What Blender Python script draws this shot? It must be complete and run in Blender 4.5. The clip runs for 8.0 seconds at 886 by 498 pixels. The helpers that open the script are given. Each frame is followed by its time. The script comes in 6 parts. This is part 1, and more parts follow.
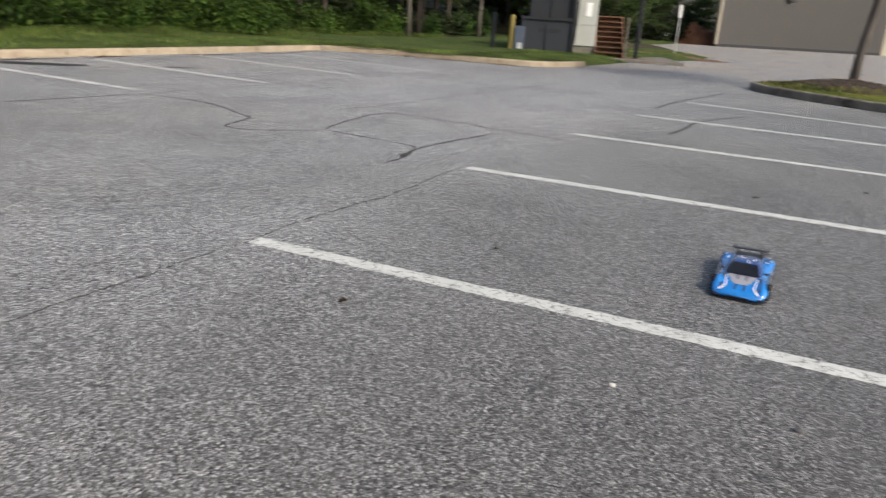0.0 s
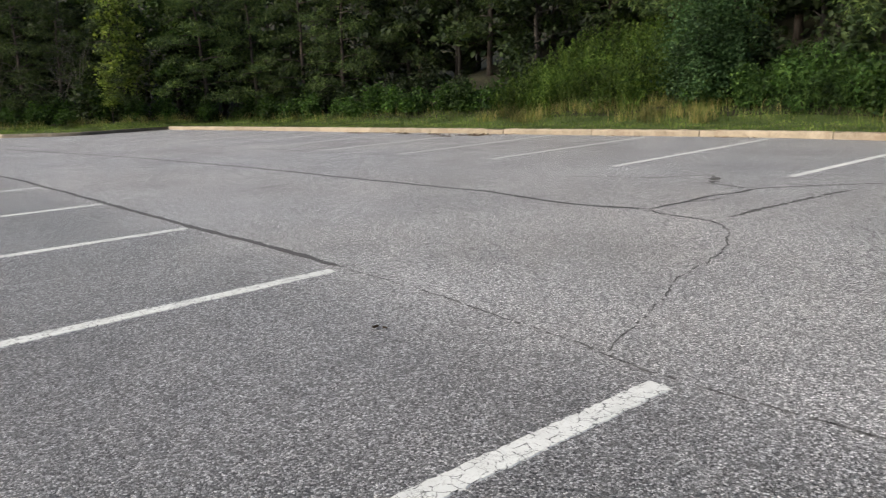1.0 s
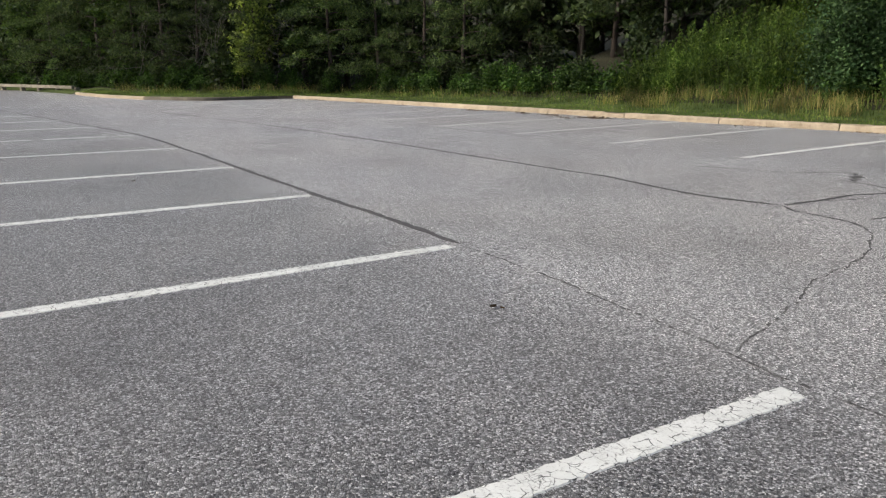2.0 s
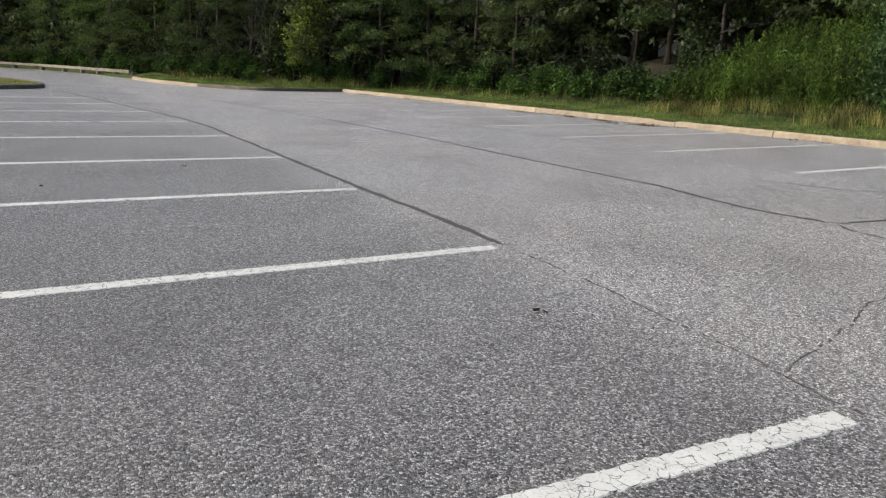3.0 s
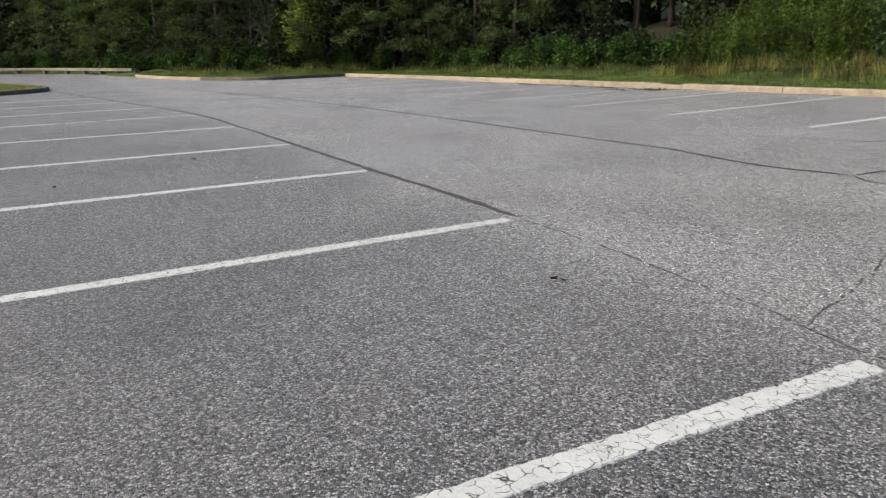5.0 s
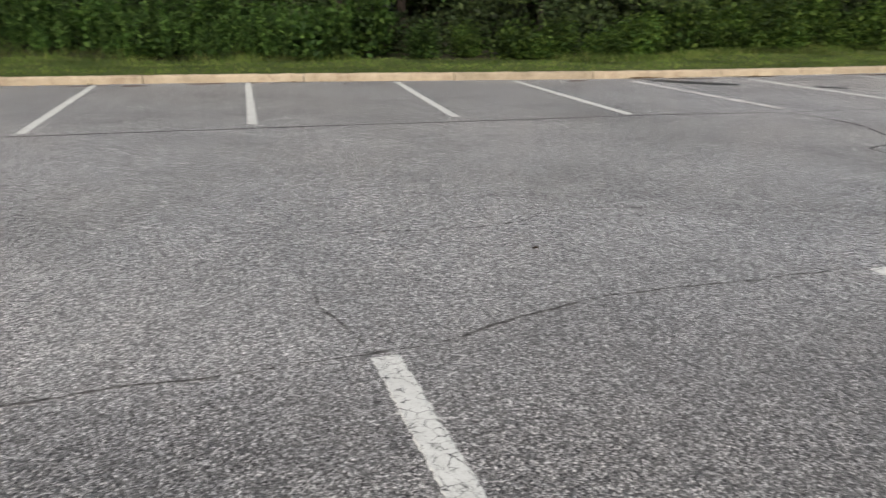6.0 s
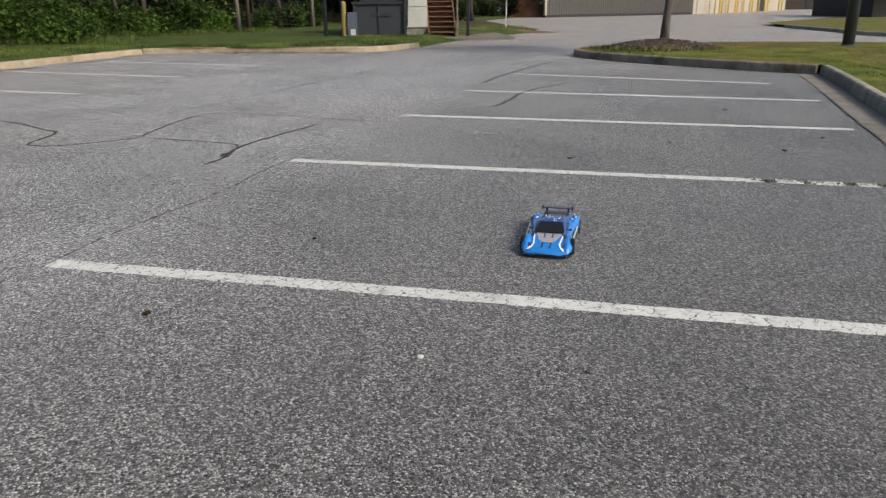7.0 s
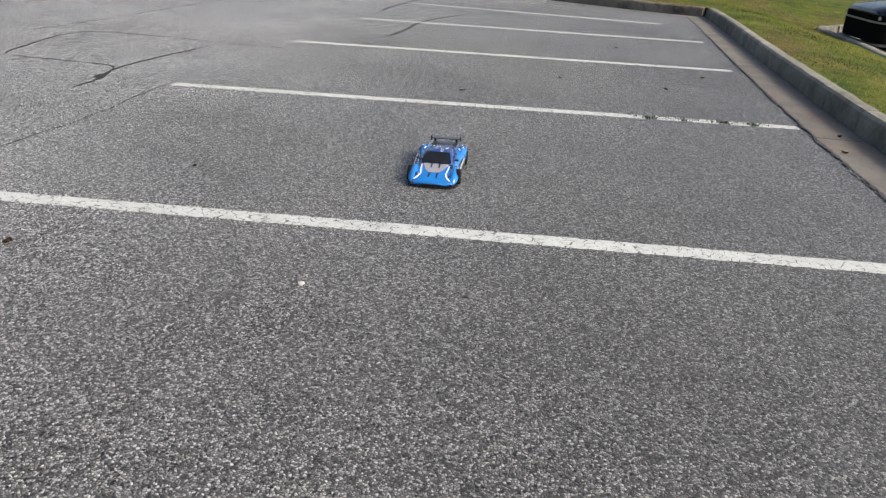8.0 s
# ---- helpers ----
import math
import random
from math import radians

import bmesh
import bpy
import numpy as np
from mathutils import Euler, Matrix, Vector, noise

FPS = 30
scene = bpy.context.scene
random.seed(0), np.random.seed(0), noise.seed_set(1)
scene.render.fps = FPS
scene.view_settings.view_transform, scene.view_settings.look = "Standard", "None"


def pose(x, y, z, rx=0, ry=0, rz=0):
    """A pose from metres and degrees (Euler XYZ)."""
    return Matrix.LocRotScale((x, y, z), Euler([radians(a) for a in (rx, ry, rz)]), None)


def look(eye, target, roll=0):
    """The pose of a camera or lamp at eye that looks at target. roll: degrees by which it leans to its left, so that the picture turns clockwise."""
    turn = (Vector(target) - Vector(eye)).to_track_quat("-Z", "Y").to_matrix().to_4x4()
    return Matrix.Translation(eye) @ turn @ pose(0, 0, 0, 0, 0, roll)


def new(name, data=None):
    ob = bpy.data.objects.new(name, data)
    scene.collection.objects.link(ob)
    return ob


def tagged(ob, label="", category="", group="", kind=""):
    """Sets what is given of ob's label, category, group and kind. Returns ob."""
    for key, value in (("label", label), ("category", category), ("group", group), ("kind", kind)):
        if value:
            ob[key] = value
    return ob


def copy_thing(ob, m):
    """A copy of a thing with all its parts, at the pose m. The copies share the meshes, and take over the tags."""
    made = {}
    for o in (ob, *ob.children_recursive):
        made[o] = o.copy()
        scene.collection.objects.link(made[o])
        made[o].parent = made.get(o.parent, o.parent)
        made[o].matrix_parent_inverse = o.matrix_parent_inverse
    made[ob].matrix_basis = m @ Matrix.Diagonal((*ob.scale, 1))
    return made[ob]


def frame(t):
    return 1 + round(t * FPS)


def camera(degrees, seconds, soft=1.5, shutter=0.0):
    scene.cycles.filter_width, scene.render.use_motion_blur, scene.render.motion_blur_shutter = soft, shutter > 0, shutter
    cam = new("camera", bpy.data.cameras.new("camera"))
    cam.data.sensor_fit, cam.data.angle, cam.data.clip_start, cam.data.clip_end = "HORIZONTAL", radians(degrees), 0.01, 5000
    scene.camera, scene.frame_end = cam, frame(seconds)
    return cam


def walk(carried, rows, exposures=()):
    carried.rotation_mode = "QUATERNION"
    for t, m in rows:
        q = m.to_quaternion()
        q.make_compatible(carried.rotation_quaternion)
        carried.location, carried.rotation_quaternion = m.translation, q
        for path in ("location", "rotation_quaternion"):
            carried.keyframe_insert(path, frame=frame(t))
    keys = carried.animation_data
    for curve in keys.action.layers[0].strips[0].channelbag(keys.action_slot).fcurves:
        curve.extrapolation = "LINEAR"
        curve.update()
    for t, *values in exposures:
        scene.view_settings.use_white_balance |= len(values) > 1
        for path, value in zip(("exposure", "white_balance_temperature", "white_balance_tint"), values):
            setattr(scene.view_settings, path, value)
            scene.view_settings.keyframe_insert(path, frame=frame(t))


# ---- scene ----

# ---- camera ----
cam = camera(62.0, 8.0, soft=1.3, shutter=0.07)


def eye_row(t, x, y, z, yaw, pitch, roll):
    """A pose from the eye, the heading to the left of +y, the tilt upwards and the lean."""
    a, b = radians(yaw), radians(pitch)
    eye = Vector((x, y, z))
    ahead = Vector((-math.sin(a) * math.cos(b), math.cos(a) * math.cos(b), math.sin(b)))
    return t, look(eye, eye + ahead, roll)


PATH = [
    (0.00, -0.768, -2.353, 1.334, -65.63, -17.72, 3.73),
    (0.10, -0.804, -2.357, 1.303, -53.52, -17.06, 2.98),
    (0.20, -0.839, -2.361, 1.272, -41.42, -16.39, 2.24),
    (0.30, -0.875, -2.365, 1.242, -29.31, -15.73, 1.49),
    (0.40, -0.910, -2.369, 1.211, -17.21, -15.06, 0.75),
    (0.50, -0.946, -2.373, 1.180, -5.10, -14.40, 0.00),
    (0.60, -0.982, -2.377, 1.173, 6.95, -13.87, -0.40),
    (0.70, -1.017, -2.382, 1.165, 18.95, -13.33, -0.80),
    (0.80, -1.053, -2.386, 1.158, 30.95, -12.80, -1.21),
    (0.90, -1.088, -2.391, 1.150, 42.20, -12.26, -1.61),
    (1.00, -1.124, -2.395, 1.143, 50.37, -11.73, -2.01),
    (1.10, -1.135, -2.405, 1.145, 51.70, -11.90, -2.00),
    (1.20, -1.142, -2.417, 1.147, 52.70, -12.05, -2.00),
    (1.50, -1.155, -2.451, 1.154, 55.57, -12.28, -1.80),
    (1.70, -1.166, -2.455, 1.150, 56.93, -12.80, -1.05),
    (2.80, -1.213, -2.469, 1.143, 61.90, -13.18, 2.30),
    (3.00, -1.214, -2.476, 1.142, 61.90, -13.37, 2.66),
    (3.50, -1.229, -2.468, 1.142, 65.71, -14.11, 1.37),
    (4.00, -1.179, -2.524, 1.159, 67.13, -14.34, -0.07),
    (4.50, -1.176, -2.556, 1.156, 71.37, -13.55, -1.29),
    (5.00, -1.213, -2.487, 1.119, 62.92, -14.99, -1.09),
    (5.10, -1.205, -2.500, 1.117, 59.30, -15.15, -1.50),
    (5.20, -1.195, -2.512, 1.118, 55.33, -15.26, -1.88),
    (5.30, -1.186, -2.511, 1.123, 50.77, -15.33, -1.82),
    (5.40, -1.161, -2.508, 1.137, 44.44, -15.52, -1.66),
    (5.50, -1.123, -2.504, 1.158, 36.22, -15.82, -1.41),
    (5.60, -1.076, -2.499, 1.184, 26.32, -16.17, -1.10),
    (5.70, -1.024, -2.494, 1.213, 15.23, -16.57, -0.77),
    (5.80, -0.971, -2.488, 1.243, 3.74, -16.99, -0.41),
    (5.90, -0.919, -2.483, 1.272, -7.55, -17.39, -0.08),
    (6.00, -0.872, -2.478, 1.298, -18.24, -17.74, 0.23),
    (6.10, -0.834, -2.474, 1.319, -27.75, -18.04, 0.48),
    (6.20, -0.809, -2.471, 1.333, -35.87, -18.23, 0.64),
    (6.30, -0.800, -2.470, 1.338, -43.00, -18.30, 0.70),
    (6.40, -0.790, -2.478, 1.340, -49.80, -18.25, 0.74),
    (6.50, -0.784, -2.484, 1.341, -56.22, -18.14, 0.78),
    (6.70, -0.730, -2.545, 1.340, -65.90, -17.80, 0.50),
    (7.00, -0.673, -2.635, 1.328, -76.25, -18.41, -0.56),
    (7.50, -0.704, -2.640, 1.329, -86.71, -20.43, -0.21),
    (8.00, -0.685, -2.711, 1.304, -84.67, -23.29, 2.79),
]
EXPOSURES = [(0.0, 0.84, 6680, 10), (0.5, 0.76, 6660, 10), (1.0, 0.97, 6660, 10), (5.0, 0.89, 6660, 10), (6.5, 0.66, 6740, 10), (7.5, 0.84, 6710, 10), (8.0, 0.95, 6690, 10)]
walk(cam, [eye_row(*row) for row in PATH], EXPOSURES)

# ---- world and sun ----
SUN_EL, SUN_AZ = 38.0, 200.0     # height, and heading clockwise from +y
world = bpy.data.worlds.new("sky")
scene.world = world
world.use_nodes = True
wn = world.node_tree
sky = wn.nodes.new("ShaderNodeTexSky")
sky.sky_type = "NISHITA"
sky.sun_disc = False
sky.sun_elevation = radians(SUN_EL)
sky.sun_rotation = radians(SUN_AZ)
sky.air_density, sky.dust_density, sky.ozone_density = 1.0, 4.0, 1.0
wn.nodes["Background"].inputs["Strength"].default_value = 0.105
wn.links.new(sky.outputs[0], wn.nodes["Background"].inputs["Color"])
sun_data = bpy.data.lights.new("sun", "SUN")
sun_data.energy, sun_data.angle, sun_data.color = 1.7, radians(16), (1.0, 0.95, 0.87)
sun = new("sun", sun_data)
az, el = radians(SUN_AZ), radians(SUN_EL)
sun.matrix_world = look((math.sin(az) * math.cos(el) * 60, math.cos(az) * math.cos(el) * 60, math.sin(el) * 60), (0, 0, 0))


# ---- materials ----
class Nodes:
    """A small helper round one node material."""

    def __init__(self, name, rough=0.6, metal=0.0, spec=0.5):
        self.mat = bpy.data.materials.new(name)
        self.mat.use_nodes = True
        self.tree = self.mat.node_tree
        self.bsdf = self.tree.nodes["Principled BSDF"]
        self.bsdf.inputs["Roughness"].default_value = rough
        self.bsdf.inputs["Metallic"].default_value = metal
        self.bsdf.inputs["Specular IOR Level"].default_value = spec
        self.coord = None

    def node(self, kind):
        return self.tree.nodes.new(kind)

    def link(self, a, b):
        self.tree.links.new(a, b)

    def space(self, which="Object"):
        if self.coord is None:
            self.coord = self.node("ShaderNodeTexCoord")
        return self.coord.outputs[which]

    def noise(self, scale, detail=3.0, rough=0.5, stretch=None, dist=0.0):
        n = self.node("ShaderNodeTexNoise")
        n.inputs["Scale"].default_value, n.inputs["Detail"].default_value = scale, detail
        n.inputs["Roughness"].default_value, n.inputs["Distortion"].default_value = rough, dist
        src = self.space()
        if stretch:
            m = self.node("ShaderNodeMapping")
            m.inputs["Scale"].default_value = stretch
            self.link(src, m.inputs["Vector"])
            src = m.outputs[0]
        self.link(src, n.inputs["Vector"])
        return n.outputs["Fac"]

    def voronoi(self, scale, feature="F1", out="Distance", rand=1.0):
        n = self.node("ShaderNodeTexVoronoi")
        n.feature = feature
        n.inputs["Scale"].default_value, n.inputs["Randomness"].default_value = scale, rand
        self.link(self.space(), n.inputs["Vector"])
        return n.outputs[out]

    def ramp(self, fac, stops):
        r = self.node("ShaderNodeValToRGB")
        while len(r.color_ramp.elements) < len(stops):
            r.color_ramp.elements.new(0.5)
        for e, (pos, col) in zip(r.color_ramp.elements, stops):
            e.position = pos
            e.color = (*(col if isinstance(col, tuple) else (col,) * 3), 1)
        self.link(fac, r.inputs[0])
        return r.outputs[0]

    def mix(self, fac, a, b, blend="MIX"):
        m = self.node("ShaderNodeMix")
        m.data_type, m.blend_type = "RGBA", blend
        for slot, v in ((0, fac), (6, a), (7, b)):
            if hasattr(v, "links"):
                self.link(v, m.inputs[slot])
            elif slot == 0:
                m.inputs[0].default_value = v
            else:
                m.inputs[slot].default_value = (*(v if isinstance(v, tuple) else (v,) * 3), 1)
        return m.outputs[2]

    def colour(self, c):
        if hasattr(c, "links"):
            self.link(c, self.bsdf.inputs["Base Color"])
        else:
            self.bsdf.inputs["Base Color"].default_value = (*c, 1)

    def bump(self, height, strength=0.3, distance=0.01):
        b = self.node("ShaderNodeBump")
        b.inputs["Strength"].default_value, b.inputs["Distance"].default_value = strength, distance
        self.link(height, b.inputs["Height"])
        self.link(b.outputs[0], self.bsdf.inputs["Normal"])

    def island(self):
        return self.node("ShaderNodeNewGeometry").outputs["Random Per Island"]

    def each(self):
        return self.node("ShaderNodeObjectInfo").outputs["Random"]


def asphalt_material():
    n = Nodes("asphalt", 0.58, spec=0.5)
    grey = n.node("ShaderNodeRGBToBW")
    n.link(n.mix(0.22, n.voronoi(116.0, out="Color"), n.voronoi(260.0, out="Color")), grey.inputs[0])
    aggregate = n.ramp(grey.outputs[0], [(0.20, 0.062), (0.42, 0.205), (0.58, 0.37), (0.78, 0.72)])
    # dark binder showing in the gaps between the stones
    pits = n.voronoi(116.0, "DISTANCE_TO_EDGE")
    aggregate = n.mix(n.ramp(pits, [(0.025, 0.94), (0.135, 0.0)]), aggregate, (0.022, 0.022, 0.022))
    aggregate = n.mix(n.ramp(n.noise(85.0, 4.0, 0.7), [(0.54, 0.0), (0.64, 0.6)]), aggregate, (0.045, 0.044, 0.043))
    holes = n.node("ShaderNodeRGBToBW")
    n.link(n.voronoi(74.0, out="Color"), holes.inputs[0])
    aggregate = n.mix(n.mix(1.0, n.ramp(holes.outputs[0], [(0.24, 1.0), (0.27, 0.0)]), n.ramp(n.voronoi(74.0), [(0.30, 1.0), (0.50, 0.0)]), "MULTIPLY"), aggregate, (0.012, 0.012, 0.012))
    tone = n.ramp(n.noise(0.55, 5.0, 0.6), [(0.30, 0.76), (0.50, 1.0), (0.70, 1.15)])
    base = n.mix(1.0, aggregate, tone, "MULTIPLY")
    # clusters of stones, a few centimetres across
    base = n.mix(1.0, base, n.ramp(n.noise(58.0, 2.0, 0.6), [(0.32, 0.72), (0.50, 1.0), (0.68, 1.28)]), "MULTIPLY")
    base = n.mix(n.ramp(n.noise(2.2, 6.0, 0.7), [(0.58, 0.0), (0.80, 0.45)]), base, (0.07, 0.068, 0.066))
    base = n.mix(1.0, base, n.ramp(n.noise(0.18, 2.0), [(0.35, (0.985, 1.0, 1.0)), (0.65, (1.01, 1.0, 0.965))]), "MULTIPLY")
    # the driving lane is older and paler than the strip laid along the bays, which darkens towards their heads
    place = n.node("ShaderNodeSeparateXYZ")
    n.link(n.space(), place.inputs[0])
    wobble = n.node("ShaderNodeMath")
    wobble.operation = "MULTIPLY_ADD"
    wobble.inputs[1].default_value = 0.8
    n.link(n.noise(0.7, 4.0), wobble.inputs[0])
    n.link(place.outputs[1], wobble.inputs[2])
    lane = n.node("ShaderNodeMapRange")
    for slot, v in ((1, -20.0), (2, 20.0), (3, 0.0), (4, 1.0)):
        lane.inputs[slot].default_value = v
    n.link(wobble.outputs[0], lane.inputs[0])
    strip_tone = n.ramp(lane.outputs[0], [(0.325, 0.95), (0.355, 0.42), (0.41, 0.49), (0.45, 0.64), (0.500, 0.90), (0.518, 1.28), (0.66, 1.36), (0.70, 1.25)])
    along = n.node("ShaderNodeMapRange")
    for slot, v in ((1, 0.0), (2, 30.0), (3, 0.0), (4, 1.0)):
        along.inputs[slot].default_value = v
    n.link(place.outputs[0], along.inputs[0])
    # strip ends at the tree island; towards and beyond it sky sheen is painted in
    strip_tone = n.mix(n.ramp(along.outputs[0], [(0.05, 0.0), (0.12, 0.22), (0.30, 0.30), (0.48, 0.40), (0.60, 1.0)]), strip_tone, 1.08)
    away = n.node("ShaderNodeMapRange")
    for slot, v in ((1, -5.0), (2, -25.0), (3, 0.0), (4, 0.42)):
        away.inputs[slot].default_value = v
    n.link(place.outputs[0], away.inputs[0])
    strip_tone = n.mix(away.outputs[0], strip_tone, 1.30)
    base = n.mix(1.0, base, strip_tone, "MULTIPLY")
    # raised again with x: sky sheen and lens falloff put into the colour
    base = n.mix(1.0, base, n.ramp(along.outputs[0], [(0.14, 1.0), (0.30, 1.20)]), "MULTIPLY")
    # tan dust lying on the drive
    dust = n.mix(1.0, n.ramp(along.outputs[0], [(0.62, 0.0), (0.85, 0.75)]), n.ramp(n.noise(0.28, 5.0, 0.7), [(0.42, 0.0), (0.60, 1.0)]), "MULTIPLY")
    base = n.mix(dust, base, (0.30, 0.25, 0.19))
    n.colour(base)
    n.bump(n.ramp(pits, [(0.0, 0.0), (0.25, 1.0)]), 0.55, 0.005)
    return n.mat


def paint_material(name="line_paint", cracks=1.0):
    n = Nodes(name, 0.7)
    worn = n.noise(45.0, 6.0, 0.75)
    jitter = n.node("ShaderNodeTexNoise")
    jitter.inputs["Scale"].default_value = 14.0
    n.link(n.space(), jitter.inputs["Vector"])
    bent = n.mix(0.055, n.space(), jitter.outputs["Color"], "ADD")
    net = []
    for scale in (21.0, 52.0):
        cell = n.node("ShaderNodeTexVoronoi")
        cell.feature = "DISTANCE_TO_EDGE"
        cell.inputs["Scale"].default_value = scale
        n.link(bent, cell.inputs["Vector"])
        net.append(cell.outputs["Distance"])
    white = n.ramp(n.noise(5.0, 6.0, 0.7), [(0.3, (0.46, 0.474, 0.45)), (0.7, (0.59, 0.607, 0.58))])
    # wide cracks that come and go, with a finer broken net between them
    wide = n.mix(1.0, n.ramp(net[0], [(0.016, 1.0), (0.050, 0.0)]), n.ramp(n.noise(19.0, 4.0, 0.7), [(0.45, 0.0), (0.56, 1.0)]), "MULTIPLY")
    fine = n.mix(1.0, n.ramp(net[1], [(0.020, 0.8), (0.075, 0.0)]), n.ramp(n.noise(8.0, 5.0, 0.7), [(0.53, 0.0), (0.62, 1.0)]), "MULTIPLY")
    wide, fine = (n.mix(1.0, m, cracks, "MULTIPLY") for m in (wide, fine))
    gate = n.mix(wide, n.mix(fine, white, (0.05, 0.049, 0.047)), (0.014, 0.014, 0.014))
    gate = n.mix(n.ramp(n.noise(130.0, 3.0, 0.7), [(0.56, 0.0), (0.70, 0.55)]), gate, (0.20, 0.195, 0.185))
    n.colour(n.mix(n.ramp(worn, [(0.60, 0.0), (0.72, 0.7)]), gate, (0.16, 0.155, 0.15)))
    n.bump(worn, 0.3, 0.003)
    return n.mat


def faded_paint_material():
    n = Nodes("faded_line_paint", 0.75)
    worn = n.noise(16.0, 6.0, 0.8)
    patch = n.noise(1.7, 3.0)
    white = n.ramp(n.noise(4.0, 5.0), [(0.3, (0.56, 0.56, 0.54)), (0.7, (0.74, 0.74, 0.72))])
    lost = n.mix(0.5, n.ramp(worn, [(0.42, 0.0), (0.66, 1.0)]), n.ramp(patch, [(0.40, 0.0), (0.62, 1.0)]))
    n.colour(n.mix(lost, white, (0.22, 0.215, 0.21)))
    n.bump(worn, 0.3, 0.003)
    return n.mat


def sealant_material():
    n = Nodes("crack_filler", 0.75, spec=0.3)
    n.colour(n.ramp(n.noise(30.0, 5.0, 0.7), [(0.3, (0.032, 0.032, 0.032)), (0.7, (0.10, 0.097, 0.094))]))
    n.bump(n.noise(60.0, 4.0), 0.5, 0.004)
    return n.mat


def open_crack_material():
    n = Nodes("gritty_open_crack", 0.85, spec=0.2)
    n.colour(n.ramp(n.noise(26.0, 5.0, 0.75), [(0.36, (0.030, 0.030, 0.030)), (0.50, (0.085, 0.083, 0.08)), (0.62, (0.19, 0.187, 0.18))]))
    n.bump(n.noise(60.0, 4.0), 0.5, 0.004)
    return n.mat


def concrete_material(name, low, high, stain, amount=0.6):
    n = Nodes(name, 0.9, spec=0.3)
    base = n.ramp(n.noise(3.0, 6.0, 0.65), [(0.3, low), (0.7, high)])
    fine = n.ramp(n.noise(120.0, 3.0, 0.7), [(0.3, 0.82), (0.7, 1.15)])
    base = n.mix(1.0, base, fine, "MULTIPLY")
    base = n.mix(1.0, base, n.ramp(n.each(), [(0.0, 0.86), (1.0, 1.1)]), "MULTIPLY")
    base = n.mix(n.ramp(n.noise(1.3, 7.0, 0.75), [(0.50, 0.0), (0.72, amount)]), base, stain)
    base = n.mix(n.ramp(n.noise(7.0, 6.0, 0.75, (1.0, 1.0, 0.55)), [(0.52, 0.0), (0.70, amount * 0.6)]), base, tuple(c * 0.55 for c in stain))
    n.colour(base)
    n.bump(n.noise(70.0, 5.0, 0.7), 0.4, 0.006)
    return n.mat


def soil_material(name, low, high, scale=1.2):
    n = Nodes(name, 0.95, spec=0.2)
    base = n.ramp(n.noise(scale, 8.0, 0.7), [(0.3, low), (0.7, high)])
    n.colour(n.mix(1.0, base, n.ramp(n.noise(scale * 30, 4.0, 0.7), [(0.3, 0.6), (0.7, 1.3)]), "MULTIPLY"))
    n.bump(n.noise(scale * 20, 6.0, 0.7), 0.8, 0.05)
    return n.mat


def turf_material():
    n = Nodes("lawn_turf", 0.95, spec=0.15)
    base = n.ramp(n.noise(1.1, 7.0, 0.7), [(0.32, (0.036, 0.064, 0.009)), (0.50, (0.082, 0.104, 0.016)), (0.70, (0.155, 0.138, 0.032))])
    base = n.mix(n.ramp(n.noise(0.42, 5.0, 0.65, (0.6, 1.6, 1.0)), [(0.45, 0.0), (0.62, 0.85)]), base, (0.15, 0.098, 0.044))
    base = n.mix(1.0, base, n.ramp(n.noise(6.5, 5.0, 0.7), [(0.34, 0.62), (0.66, 1.34)]), "MULTIPLY")
    n.colour(n.mix(1.0, base, n.ramp(n.noise(38.0, 4.0, 0.75), [(0.3, 0.68), (0.7, 1.28)]), "MULTIPLY"))
    n.bump(n.noise(34.0, 6.0, 0.75), 0.6, 0.018)
    return n.mat


def leaf_material(name, low, mid, high, thin=0.35, rough=0.68):
    n = Nodes(name, rough, spec=0.18)
    col = n.ramp(n.island(), [(0.0, low), (0.55, mid), (1.0, high)])
    col = n.mix(1.0, col, n.ramp(n.each(), [(0.0, 0.58), (1.0, 1.5)]), "MULTIPLY")
    col = n.mix(1.0, col, n.ramp(n.noise(0.8, 3.0), [(0.34, 0.40), (0.66, 1.7)]), "MULTIPLY")
    n.colour(col)
    back = n.node("ShaderNodeBsdfTranslucent")
    n.link(n.mix(1.0, col, (1.15, 1.25, 0.55), "MULTIPLY"), back.inputs["Color"])
    both = n.node("ShaderNodeMixShader")
    both.inputs[0].default_value = thin
    n.link(n.bsdf.outputs[0], both.inputs[1])
    n.link(back.outputs[0], both.inputs[2])
    n.link(both.outputs[0], n.tree.nodes["Material Output"].inputs["Surface"])
    return n.mat


def bark_material(name, low, high):
    n = Nodes(name, 0.9, spec=0.2)
    grain = n.noise(9.0, 6.0, 0.7, (1, 1, 0.18))
    n.colour(n.ramp(grain, [(0.3, low), (0.7, high)]))
    n.bump(grain, 0.9, 0.03)
    return n.mat


def wood_material(name, low, high):
    n = Nodes(name, 0.8, spec=0.25)
    grain = n.noise(6.0, 6.0, 0.7, (0.15, 1.0, 1.0), 0.5)
    col = n.ramp(grain, [(0.3, low), (0.7, high)])
    n.colour(n.mix(1.0, col, n.ramp(n.each(), [(0.0, 0.75), (1.0, 1.2)]), "MULTIPLY"))
    n.bump(grain, 0.4, 0.008)
    return n.mat


